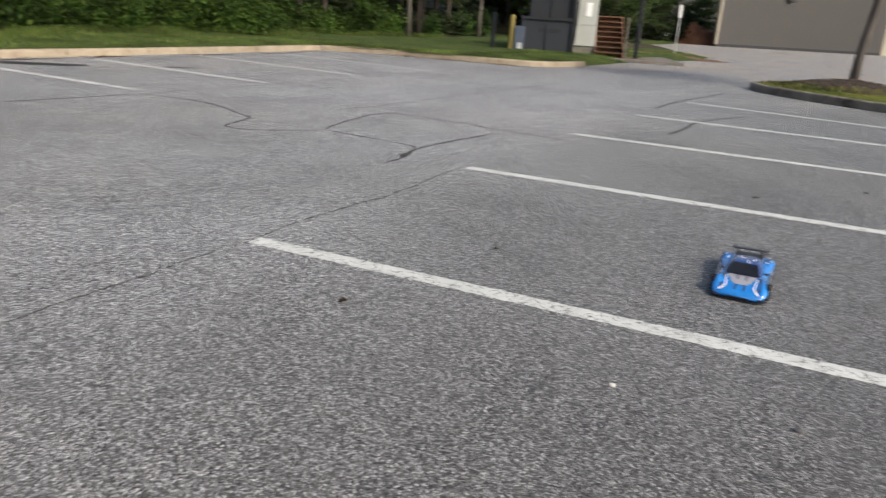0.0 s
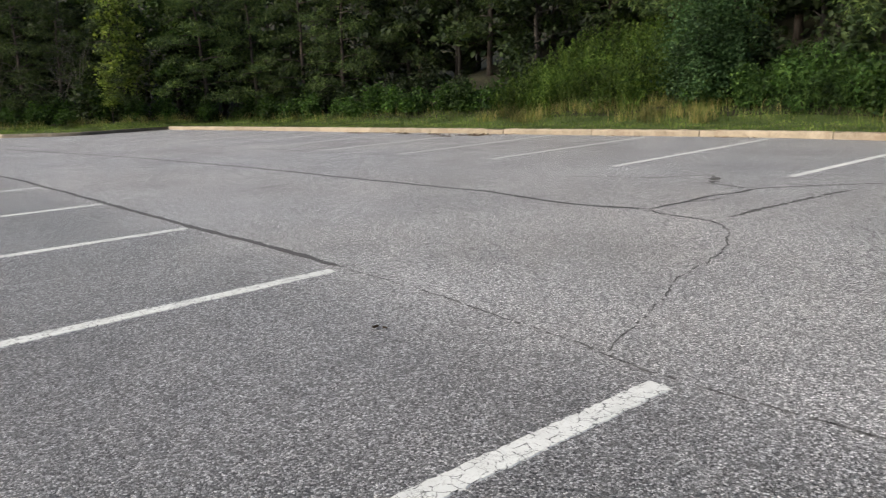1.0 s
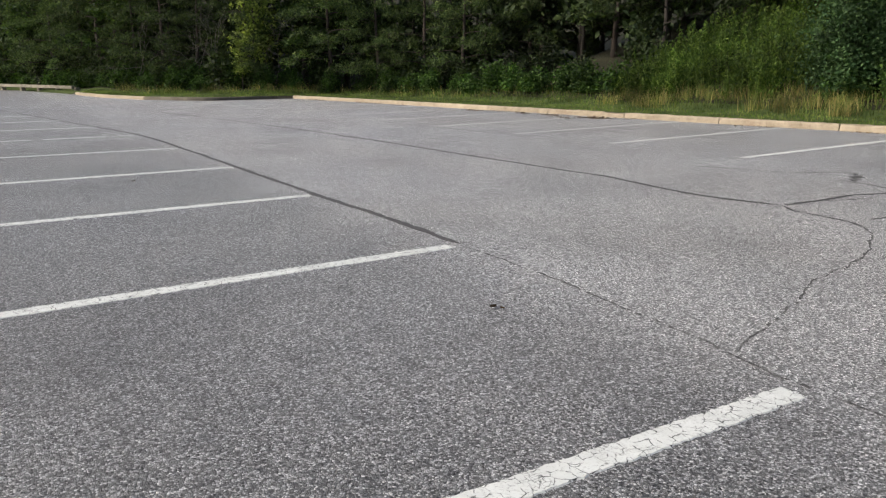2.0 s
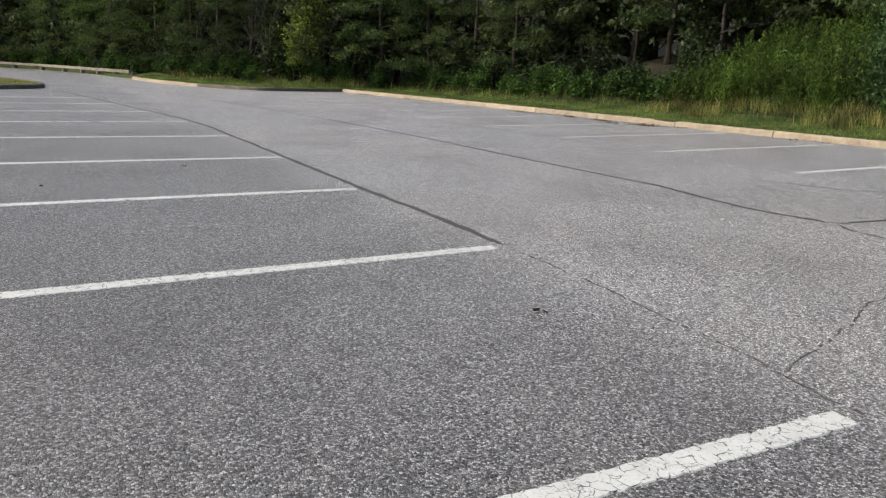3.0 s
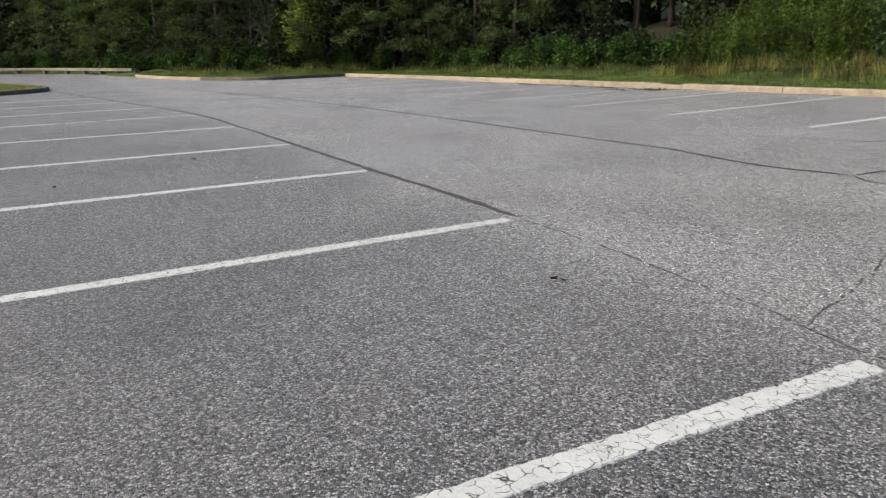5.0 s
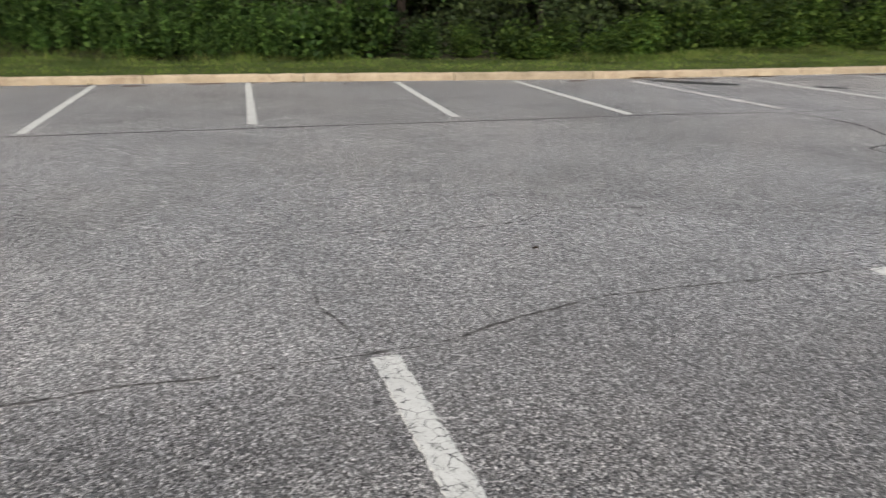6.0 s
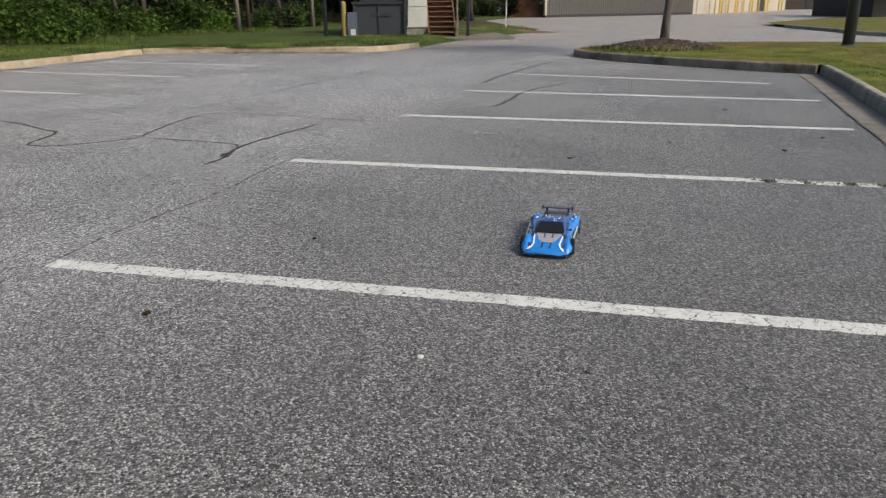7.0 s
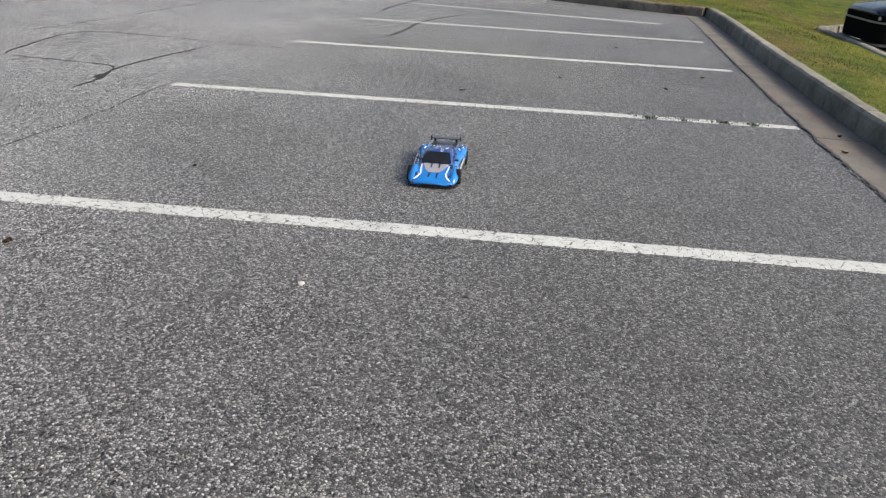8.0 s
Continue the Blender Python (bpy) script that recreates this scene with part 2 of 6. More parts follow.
def coated_material(name, colour, rough=0.45, metal=0.0, dirt=(0.10, 0.09, 0.08), amount=0.4, scale=2.0, coat=0.0):
    n = Nodes(name, rough, metal)
    worn = n.noise(scale, 7.0, 0.7)
    col = n.mix(n.ramp(worn, [(0.50, 0.0), (0.78, amount)]), colour, dirt)
    n.colour(n.mix(1.0, col, n.ramp(n.noise(scale * 14, 4.0), [(0.3, 0.9), (0.7, 1.08)]), "MULTIPLY"))
    n.bsdf.inputs["Coat Weight"].default_value = coat
    n.bsdf.inputs["Coat Roughness"].default_value = 0.08
    n.bump(n.noise(scale * 20, 4.0), 0.08, 0.004)
    return n.mat


def plain_material(name, colour, rough=0.5, metal=0.0, coat=0.0):
    n = Nodes(name, rough, metal)
    n.colour(n.mix(1.0, colour, n.ramp(n.noise(40.0, 4.0), [(0.3, 0.9), (0.7, 1.08)]), "MULTIPLY"))
    n.bsdf.inputs["Coat Weight"].default_value = coat
    n.bsdf.inputs["Coat Roughness"].default_value = 0.06
    return n.mat


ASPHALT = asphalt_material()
PAINT, FAR_PAINT, FADED = paint_material(), paint_material("far_line_paint", 0.25), faded_paint_material()
FILLER, OPEN_CRACK = sealant_material(), open_crack_material()
YELLOW_CONCRETE = concrete_material("weathered_yellow_concrete", (0.25, 0.21, 0.150), (0.385, 0.325, 0.240), (0.16, 0.105, 0.07), 0.7)
GREY_CONCRETE = concrete_material("grey_concrete", (0.17, 0.162, 0.133), (0.34, 0.325, 0.27), (0.050, 0.047, 0.036), 0.75)
SILTED_CONCRETE = concrete_material("silted_concrete", (0.16, 0.14, 0.115), (0.27, 0.24, 0.20), (0.040, 0.031, 0.023), 0.95)
DIRTY_CONCRETE = concrete_material("dirt_stained_concrete", (0.10, 0.088, 0.068), (0.19, 0.165, 0.125), (0.055, 0.042, 0.030), 0.85)
GUTTER_CONCRETE = concrete_material("gutter_concrete", (0.12, 0.112, 0.10), (0.21, 0.195, 0.172), (0.22, 0.138, 0.092), 0.55)
LAWN = turf_material()
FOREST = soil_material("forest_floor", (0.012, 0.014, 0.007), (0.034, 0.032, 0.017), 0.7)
VERGE = soil_material("verge_turf", (0.029, 0.054, 0.010), (0.074, 0.096, 0.024), 0.8)
DIRT = soil_material("bare_red_dirt", (0.13, 0.075, 0.045), (0.22, 0.145, 0.095), 0.9)
MULCH = soil_material("bark_mulch", (0.030, 0.023, 0.018), (0.105, 0.080, 0.062), 6.0)
GRASS = leaf_material("grass_blades", (0.036, 0.066, 0.012), (0.064, 0.100, 0.020), (0.13, 0.14, 0.046), 0.3)
LAWN_BLADE = leaf_material("lawn_blades", (0.078, 0.112, 0.013), (0.118, 0.136, 0.020), (0.18, 0.16, 0.038), 0.35)
DRY_GRASS = leaf_material("dry_grass", (0.085, 0.115, 0.028), (0.16, 0.165, 0.05), (0.30, 0.24, 0.10), 0.3)
WEED = leaf_material("weed_leaves", (0.022, 0.052, 0.009), (0.068, 0.122, 0.019), (0.160, 0.225, 0.046), 0.35)
SHRUB = leaf_material("shrub_leaves", (0.014, 0.035, 0.008), (0.030, 0.064, 0.013), (0.062, 0.108, 0.024), 0.3)
VINE = leaf_material("vine_leaves", (0.017, 0.040, 0.008), (0.036, 0.069, 0.013), (0.078, 0.120, 0.024), 0.35)
BLUE_SHRUB = leaf_material("blue_green_leaves", (0.012, 0.029, 0.010), (0.026, 0.052, 0.020), (0.054, 0.092, 0.036), 0.3)
BROAD = leaf_material("broad_leaves", (0.015, 0.034, 0.010), (0.033, 0.062, 0.015), (0.066, 0.102, 0.026), 0.3)
# leaf greens darkened: the deep shade inside the wood is put into the colour
SHADED_LEAF = leaf_material("shaded_wood_leaves", (0.010, 0.019, 0.007), (0.020, 0.033, 0.012), (0.042, 0.060, 0.020), 0.2)
NEEDLE = leaf_material("pine_needles", (0.014, 0.029, 0.011), (0.036, 0.058, 0.017), (0.085, 0.115, 0.034), 0.22)
PALE = leaf_material("pale_leaves", (0.055, 0.082, 0.018), (0.10, 0.135, 0.030), (0.17, 0.20, 0.06), 0.4)
BARK = bark_material("dark_bark", (0.020, 0.018, 0.016), (0.060, 0.052, 0.045))
PINE_BARK = bark_material("pine_bark", (0.022, 0.018, 0.015), (0.070, 0.056, 0.047))
DARK_RIM = plain_material("dark_wheel_rim", (0.10, 0.095, 0.11), 0.35, 0.7)
ARCH_BLACK = plain_material("matt_black_lining", (0.006, 0.006, 0.006), 0.95)
ARCH_BLACK.node_tree.nodes["Principled BSDF"].inputs["Specular IOR Level"].default_value = 0.12
ARCH_BLACK.node_tree.nodes["Principled BSDF"].inputs["Specular IOR Level"].default_value = 0.05
OLD_TIMBER = wood_material("weathered_timber", (0.105, 0.094, 0.074), (0.29, 0.265, 0.215))
RED_TIMBER = wood_material("stained_timber", (0.095, 0.050, 0.032), (0.20, 0.110, 0.070))
POLE_PAINT = coated_material("dark_bronze_paint", (0.044, 0.058, 0.068), 0.55, amount=0.3)
STAIN = coated_material("old_oil_stain", (0.030, 0.030, 0.031), 0.5, amount=0.5, dirt=(0.085, 0.083, 0.08), scale=3.0)
BLUE = coated_material("blue_car_shell", (0.006, 0.175, 0.54), 0.24, amount=0.05, coat=1.0)
DEEP_BLUE = coated_material("dark_blue_shell", (0.012, 0.045, 0.20), 0.25, amount=0.05, coat=1.0)
BLACK_SHELL = plain_material("black_shell", (0.012, 0.012, 0.014), 0.3, coat=0.6)
DECAL_WHITE = plain_material("white_decal", (0.75, 0.76, 0.78), 0.4)
DECAL_GREY = plain_material("grey_decal", (0.28, 0.28, 0.31), 0.4)
DARK_GLASS = plain_material("tinted_window", (0.018, 0.019, 0.022), 0.12, coat=1.0)
WHITE_RIM = plain_material("white_rim", (0.78, 0.78, 0.77), 0.45)
RUBBER = plain_material("tyre_rubber", (0.011, 0.011, 0.011), 0.9)
RUBBER.node_tree.nodes["Principled BSDF"].inputs["Specular IOR Level"].default_value = 0.15
CAR_BLACK = coated_material("black_car_paint", (0.0015, 0.002, 0.003), 0.25, amount=0.01, coat=0.4)
CAR_BLACK.node_tree.nodes["Principled BSDF"].inputs["Specular IOR Level"].default_value = 0.2
PALE_TRIM = plain_material("pale_grey_trim", (0.30, 0.31, 0.30), 0.4)
DULL_TRIM = plain_material("dull_grey_trim", (0.10, 0.105, 0.10), 0.4, 0.4)
LAMP_GLASS = plain_material("headlamp_glass", (0.35, 0.36, 0.38), 0.12, coat=1.0)
HYDRANT_WHITE = coated_material("white_hydrant_paint", (0.70, 0.70, 0.67), 0.5, amount=0.35, scale=6.0)
HYDRANT_GREY = coated_material("silver_hydrant_paint", (0.36, 0.36, 0.35), 0.45, amount=0.4, scale=6.0)
LOWER_STEEL = coated_material("slate_steel_container", (0.018, 0.023, 0.031), 0.6, amount=0.4, dirt=(0.03, 0.028, 0.026))
CONTAINER = coated_material("dark_steel_container", (0.011, 0.014, 0.019), 0.6, amount=0.3, dirt=(0.03, 0.027, 0.025))
OFF_WHITE = coated_material("off_white_steel", (0.42, 0.44, 0.41), 0.5, amount=0.3, dirt=(0.22, 0.20, 0.17))
PAPER = plain_material("white_notice", (0.85, 0.85, 0.84), 0.6)
BLUE_BIN = coated_material("grey_blue_box", (0.07, 0.09, 0.13), 0.5, amount=0.3)
OLIVE_POST = coated_material("faded_olive_yellow_paint", (0.24, 0.185, 0.05), 0.6, amount=0.5, scale=5.0)
RUST_STAIN = soil_material("rusty_dirt_film", (0.13, 0.10, 0.08), (0.20, 0.145, 0.115), 4.0)
YELLOW = coated_material("yellow_post_paint", (0.50, 0.35, 0.035), 0.55, amount=0.55, scale=5.0)
SIGN_POST = coated_material("galvanised_steel", (0.55, 0.56, 0.56), 0.45, 0.3, amount=0.3)
RIBBED = coated_material("taupe_ribbed_steel", (0.070, 0.067, 0.065), 0.6, amount=0.3, dirt=(0.09, 0.08, 0.072), scale=0.8)
BEIGE = coated_material("beige_wall", (0.36, 0.32, 0.25), 0.7, amount=0.35, dirt=(0.35, 0.31, 0.25), scale=0.7)
DOOR_PAINT = coated_material("white_door_paint", (0.36, 0.345, 0.31), 0.5, amount=0.25)
BRICK = coated_material("brown_brick", (0.26, 0.13, 0.08), 0.85, amount=0.5, dirt=(0.16, 0.09, 0.06), scale=3.0)
DARK_BROWN = coated_material("dark_brown_boards", (0.035, 0.026, 0.022), 0.8, amount=0.4)
RED_LEAF = leaf_material("purple_leaves", (0.04, 0.012, 0.014), (0.07, 0.025, 0.02), (0.11, 0.06, 0.035), 0.3)
DEAD_LEAF = leaf_material("dead_leaves", (0.035, 0.022, 0.014), (0.09, 0.055, 0.03), (0.18, 0.11, 0.055), 0.2)
MULCH_CHIP = leaf_material("mulch_chips", (0.026, 0.020, 0.016), (0.070, 0.054, 0.043), (0.16, 0.125, 0.098), 0.1)
ISLAND_BARK = bark_material("grey_brown_bark", (0.045, 0.040, 0.036), (0.145, 0.128, 0.115))
PALE_BARK = bark_material("pale_bark", (0.065, 0.058, 0.050), (0.16, 0.145, 0.125))
PEBBLE = plain_material("pebble", (0.10, 0.10, 0.10), 0.8)
PALE_CHIP = plain_material("pale_chip", (0.55, 0.54, 0.50), 0.8)

# ---- building helpers ----
def mesh_of(name, bm, mat, smooth=False):
    me = bpy.data.meshes.new(name)
    bm.normal_update()
    bm.to_mesh(me)
    bm.free()
    if mat:
        me.materials.append(mat)
    if smooth:
        me.shade_smooth()
    return me


def part(name, bm, mat, parent=None, label="", smooth=False):
    ob = new(name, mesh_of(name, bm, mat, smooth))
    ob.parent = parent
    if label:
        tagged(ob, label)
    return ob


def thing(name, label, category, group="", m=None, kind=""):
    ob = new(name)
    ob.empty_display_size = 0.2
    ob.matrix_world = m or Matrix()
    return tagged(ob, label, category, group, kind)


def box(bm, lo, hi, bevel=0.0, m=None):
    """A box between two corners, its edges rounded by bevel."""
    size = [b - a for a, b in zip(lo, hi)]
    mid = [(a + b) / 2 for a, b in zip(lo, hi)]
    made = bmesh.ops.create_cube(bm, size=1.0, matrix=Matrix.Translation(mid) @ Matrix.Diagonal((*size, 1)))
    verts = made["verts"]
    if bevel:
        edges = list({e for v in verts for e in v.link_edges})
        out = bmesh.ops.bevel(bm, geom=edges, offset=bevel, segments=2, affect="EDGES", clamp_overlap=True)
        verts = list({v for f in out["faces"] for v in f.verts} | {v for v in verts if v.is_valid})
    if m:
        bmesh.ops.transform(bm, matrix=m, verts=verts)
    return bm


def tube(bm, path, radii, sides=8, cap=True):
    """A round tube along a path of points."""
    rings, ref = [], Vector((0.3, 0.2, 1)).normalized()
    pts = [Vector(p) for p in path]
    for i, p in enumerate(pts):
        d = (pts[min(i + 1, len(pts) - 1)] - pts[max(i - 1, 0)]).normalized()
        side = d.cross(ref if abs(d.dot(ref)) < 0.95 else Vector((1, 0, 0))).normalized()
        up = side.cross(d)
        r = radii[i] if hasattr(radii, "__len__") else radii
        rings.append([bm.verts.new(p + (side * math.cos(a) + up * math.sin(a)) * r)
                      for a in (2 * math.pi * k / sides for k in range(sides))])
    for a, b in zip(rings, rings[1:]):
        for k in range(sides):
            bm.faces.new((a[k], a[(k + 1) % sides], b[(k + 1) % sides], b[k]))
    if cap:
        bm.faces.new(rings[0][::-1])
        bm.faces.new(rings[-1])
    return bm


def lathe(bm, profile, sides=20, m=None):
    """A turned shape from (radius, height) pairs, round z."""
    rings = []
    for r, z in profile:
        rings.append([bm.verts.new((r * math.cos(2 * math.pi * k / sides), r * math.sin(2 * math.pi * k / sides), z)) for k in range(sides)])
    for a, b in zip(rings, rings[1:]):
        for k in range(sides):
            bm.faces.new((a[k], a[(k + 1) % sides], b[(k + 1) % sides], b[k]))
    bm.faces.new(rings[0][::-1])
    bm.faces.new(rings[-1])
    if m:
        bmesh.ops.transform(bm, matrix=m, verts=[v for ring in rings for v in ring])
    return bm


def smooth_line(points, step):
    """Points every step metres along a Catmull-Rom curve through the given ones."""
    pts = [Vector((p[0], p[1], 0)) for p in points]
    ext = [pts[0] * 2 - pts[1], *pts, pts[-1] * 2 - pts[-2]]
    out = []
    for i in range(1, len(ext) - 2):
        p0, p1, p2, p3 = ext[i - 1: i + 3]
        n = max(1, round((p2 - p1).length / step))
        for k in range(n):
            t = k / n
            out.append(0.5 * ((2 * p1) + (p2 - p0) * t + (2 * p0 - 5 * p1 + 4 * p2 - p3) * t * t + (3 * p1 - p0 - 3 * p2 + p3) * t ** 3))
    out.append(pts[-1])
    return out


def sweep(bm, line, profile, trim=0.0):
    """A profile of (across, height) drawn along a line; across points to the left of the way."""
    rings = []
    for i, p in enumerate(line):
        d = (line[min(i + 1, len(line) - 1)] - line[max(i - 1, 0)]).normalized()
        q = p.copy()
        if i == 0:
            q += d * trim
        if i == len(line) - 1:
            q -= d * trim
        left = Vector((-d.y, d.x, 0))
        rings.append([bm.verts.new((q.x + left.x * a, q.y + left.y * a, z)) for a, z in profile])
    for a, b in zip(rings, rings[1:]):
        for k in range(len(profile)):
            j = (k + 1) % len(profile)
            bm.faces.new((a[k], b[k], b[j], a[j]))
    bm.faces.new(rings[0])
    bm.faces.new(rings[-1][::-1])
    return bm


def fan(points, z):
    """A flat sheet inside an outline, filled."""
    bm = bmesh.new()
    vs = [bm.verts.new((p[0], p[1], z)) for p in points]
    f = bm.faces.new(vs)
    bm.normal_update()
    if f.normal.z < 0:
        f.normal_flip()
    bmesh.ops.triangulate(bm, faces=[f])
    return bm




def leaf_mesh(name, centres, size, mat, parent=None, long=1.7, up=0.35, spread=0.35, label="", seed=1, droop=0.0):
    """Folded pointed leaves, one at each centre."""
    r = np.random.default_rng(seed)
    n = len(centres)
    nor = r.normal(size=(n, 3))
    nor[:, 2] = np.abs(nor[:, 2]) * 0.6 + up
    nor /= np.linalg.norm(nor, axis=1, keepdims=True)
    d = r.normal(size=(n, 3))
    d[:, 2] -= droop
    d -= (d * nor).sum(1, keepdims=True) * nor
    d /= np.linalg.norm(d, axis=1, keepdims=True) + 1e-9
    s = np.cross(nor, d)
    w = (size * r.uniform(1 - spread, 1 + spread, n))[:, None]
    half = w * long * 0.5
    base, tip = centres - d * half, centres + d * half - nor * w * 0.15
    a, b = centres + s * w * 0.5 + nor * w * 0.16, centres - s * w * 0.5 + nor * w * 0.16
    verts = np.stack([base, a, tip, b], 1).reshape(-1, 3)
    tri = np.array([[0, 1, 2], [0, 2, 3]])
    faces = (np.arange(n)[:, None, None] * 4 + tri[None]).reshape(-1, 3)
    return fast(name, verts, faces, mat, parent, label)


def fast(name, verts, faces, mat, parent=None, label=""):
    me = bpy.data.meshes.new(name)
    me.vertices.add(len(verts))
    me.vertices.foreach_set("co", np.asarray(verts, np.float32).ravel())
    k = faces.shape[1]
    me.loops.add(len(faces) * k)
    me.loops.foreach_set("vertex_index", np.asarray(faces, np.int32).ravel())
    me.polygons.add(len(faces))
    me.polygons.foreach_set("loop_start", np.arange(0, len(faces) * k, k, dtype=np.int32))
    me.update(calc_edges=True)
    me.materials.append(mat)
    ob = new(name, me)
    ob.parent = parent
    if label:
        tagged(ob, label)
    return ob


def blade_mesh(name, roots, height, width, mat, parent=None, lean=0.35, seed=2, label=""):
    """Tapered, bent blades of grass standing on their roots."""
    r = np.random.default_rng(seed)
    n = len(roots)
    a = r.uniform(0, 2 * math.pi, n)
    side = np.stack([np.cos(a), np.sin(a), np.zeros(n)], 1)
    h = (height * r.uniform(0.5, 1.25, n))[:, None]
    b = r.uniform(0, 2 * math.pi, n)
    bend = np.stack([np.cos(b), np.sin(b), np.zeros(n)], 1) * h * lean * r.uniform(0.1, 1.2, n)[:, None]
    w = width * r.uniform(0.6, 1.3, n)[:, None]
    up = np.array([0, 0, 1.0])
    v = np.stack([roots - side * w, roots + side * w, roots + side * w * 0.7 + bend * 0.3 + up * h * 0.6,
                  roots - side * w * 0.7 + bend * 0.3 + up * h * 0.6, roots + bend + up * h], 1).reshape(-1, 3)
    tri = np.array([[0, 1, 2], [0, 2, 3], [3, 2, 4]])
    faces = (np.arange(n)[:, None, None] * 5 + tri[None]).reshape(-1, 3)
    return fast(name, v, faces, mat, parent, label)

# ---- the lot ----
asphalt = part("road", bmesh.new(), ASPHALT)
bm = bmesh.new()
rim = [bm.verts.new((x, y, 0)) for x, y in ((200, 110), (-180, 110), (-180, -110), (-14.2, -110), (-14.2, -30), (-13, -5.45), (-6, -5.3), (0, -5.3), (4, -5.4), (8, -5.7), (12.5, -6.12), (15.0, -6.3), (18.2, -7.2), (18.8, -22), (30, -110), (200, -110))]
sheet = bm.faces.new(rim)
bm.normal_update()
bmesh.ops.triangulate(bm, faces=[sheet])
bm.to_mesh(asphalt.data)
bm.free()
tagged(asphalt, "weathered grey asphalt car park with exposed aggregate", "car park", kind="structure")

bm = fan([(-14.4, -109.9), (29.9, -109.9), (18.5, -22), (17, -8), (-12, -7.3), (-14.4, -30)], -0.30)
tagged(part("road", bm, ASPHALT), "grey asphalt of the lower neighbouring car park", "car park", kind="structure")

bm = bmesh.new()
bmesh.ops.create_grid(bm, x_segments=8, y_segments=8, size=2500.0, matrix=Matrix.Translation((0, 0, -0.42)))
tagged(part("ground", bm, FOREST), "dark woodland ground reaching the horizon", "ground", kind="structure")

# the edge of the lot against the woods, and the way out from it
EDGE = [(112, 15), (84, 9.4), (72, 8.0), (60, 8.3), (52, 7.2), (46, 4.4), (40, 1.9), (35, 1.7), (31, 2.8), (26.8, 3.5), (22.8, 3.8), (20.7, 4.5), (20.2, 6.2), (19.9, 9.0),
        (18.95, 11.15), (15, 11.15), (8.6, 11.35), (4.9, 11.85), (0, 12.65), (-4, 13.05), (-9, 13.50), (-14, 13.0), (-22.2, 12.2), (-30, 11.5), (-37.3, 10.6),
        (-36.5, 8.4), (-35.8, 6.0), (-38.2, 3.7), (-43, 2.5), (-50, 1.75), (-62, -0.3), (-70, -3.4), (-76, -9), (-88, -40)]
AWAY = [(124, 110), (98, 110), (82, 110), (68, 108), (58, 106), (50, 105), (44, 105), (39, 105), (35, 105), (31, 105), (28, 105), (25, 105), (23, 105), (21, 105),
        (18, 105), (14, 105), (8, 105), (4, 105), (0, 105), (-4, 105), (-9, 105), (-14, 105), (-23, 105), (-36, 105), (-62, 100),
        (-90, 88), (-105, 72), (-116, 56), (-126, 40), (-136, 20), (-146, 0), (-156, -20), (-166, -40), (-176, -60)]


def stations(step=1.0):
    out = []
    for (a, b), (c, d) in zip(zip(EDGE, EDGE[1:]), zip(AWAY, AWAY[1:])):
        n = max(1, round(math.dist(a, b) / step))
        for k in range(n):
            t = k / n
            p = Vector(a).lerp(Vector(b), t)
            q = Vector(c).lerp(Vector(d), t)
            out.append((p, (q - p).normalized()))
    return out


STATIONS = stations()


def bank_height(p, d):
    """The height of the verge and the wooded bank d metres out from the edge at p."""
    x = p.x
    steep = max(0.0, min(1.0, (x + 34) / 8, (2 - x) / 6)) if p.y > 8 else 0.0
    z = 0.142 + 0.018 * min(d, 3)
    z += (0.05 + 0.27 * steep) * max(0.0, min(d, 14) - (3.0 if x < 8 else min(13.5, lawn_depth(p)))) + 0.27 * max(0.0, d - 14)
    if d > 2:
        z += 0.22 * noise.noise(Vector((x * 0.35, d * 0.35, 3.1))) * min(1.0, (d - 2) / 3)
    if x > 22.5 or x < -49.5:               # no kerb here: the turf runs down to the drive
        z = 0.012 + (z - 0.012) * min(1.0, max(0.0, d - 0.1) / 1.3)
    return max(0.01, z)


def out_from_edge(i, d):
    i = max(0, min(len(STATIONS) - 1.001, i))
    k = int(i)
    (p, u), (q, v) = STATIONS[k], STATIONS[k + 1]
    a, w = p.lerp(q, i - k), u.lerp(v, i - k).normalized()
    s = a + w * d
    return Vector((s.x, s.y, bank_height(a, d)))


def station_at(x):
    """The station of the straight far edge nearest to x."""
    return min((k for k, (p, _) in enumerate(STATIONS) if p.y > 9 or p.x < -38 or p.x > 22), key=lambda k: abs(STATIONS[k][0].x - x))


def lawn_depth(p):
    """How far the mown grass reaches from the edge before the wood begins."""
    if p.x > 8 and p.y > 9:
        return 3.0 + 0.25 * (p.x - 8)
    if p.x > 18:
        return min(12.5, 5.95 + 0.8 * (9.0 - p.y) + max(0.0, p.x - 20.7) * 0.8) if p.x < 47 else 2.2
    if -52 < p.x < -33 and p.y < 9:
        return 5.0
    return 3.4


def strip(name, rows, mat, label, outer):
    bm = bmesh.new()
    grid = []
    for k in range(len(STATIONS) - 1):
        deep = lawn_depth(STATIONS[k][0])
        ds = [deep - 0.02 + d for d in rows] if outer else [0.10 + (deep - 0.10) * d for d in rows]
        grid.append([bm.verts.new(out_from_edge(k, d)) for d in ds])
    for a, b in zip(grid, grid[1:]):
        for j in range(len(rows) - 1):
            bm.faces.new((a[j], a[j + 1], b[j + 1], b[j]))
    bmesh.ops.recalc_face_normals(bm, faces=bm.faces)
    if sum(f.normal.z for f in bm.faces) < 0:
        bmesh.ops.reverse_faces(bm, faces=bm.faces)
    ob = part(name, bm, mat, smooth=True)
    return tagged(ob, label, "verge", kind="structure")


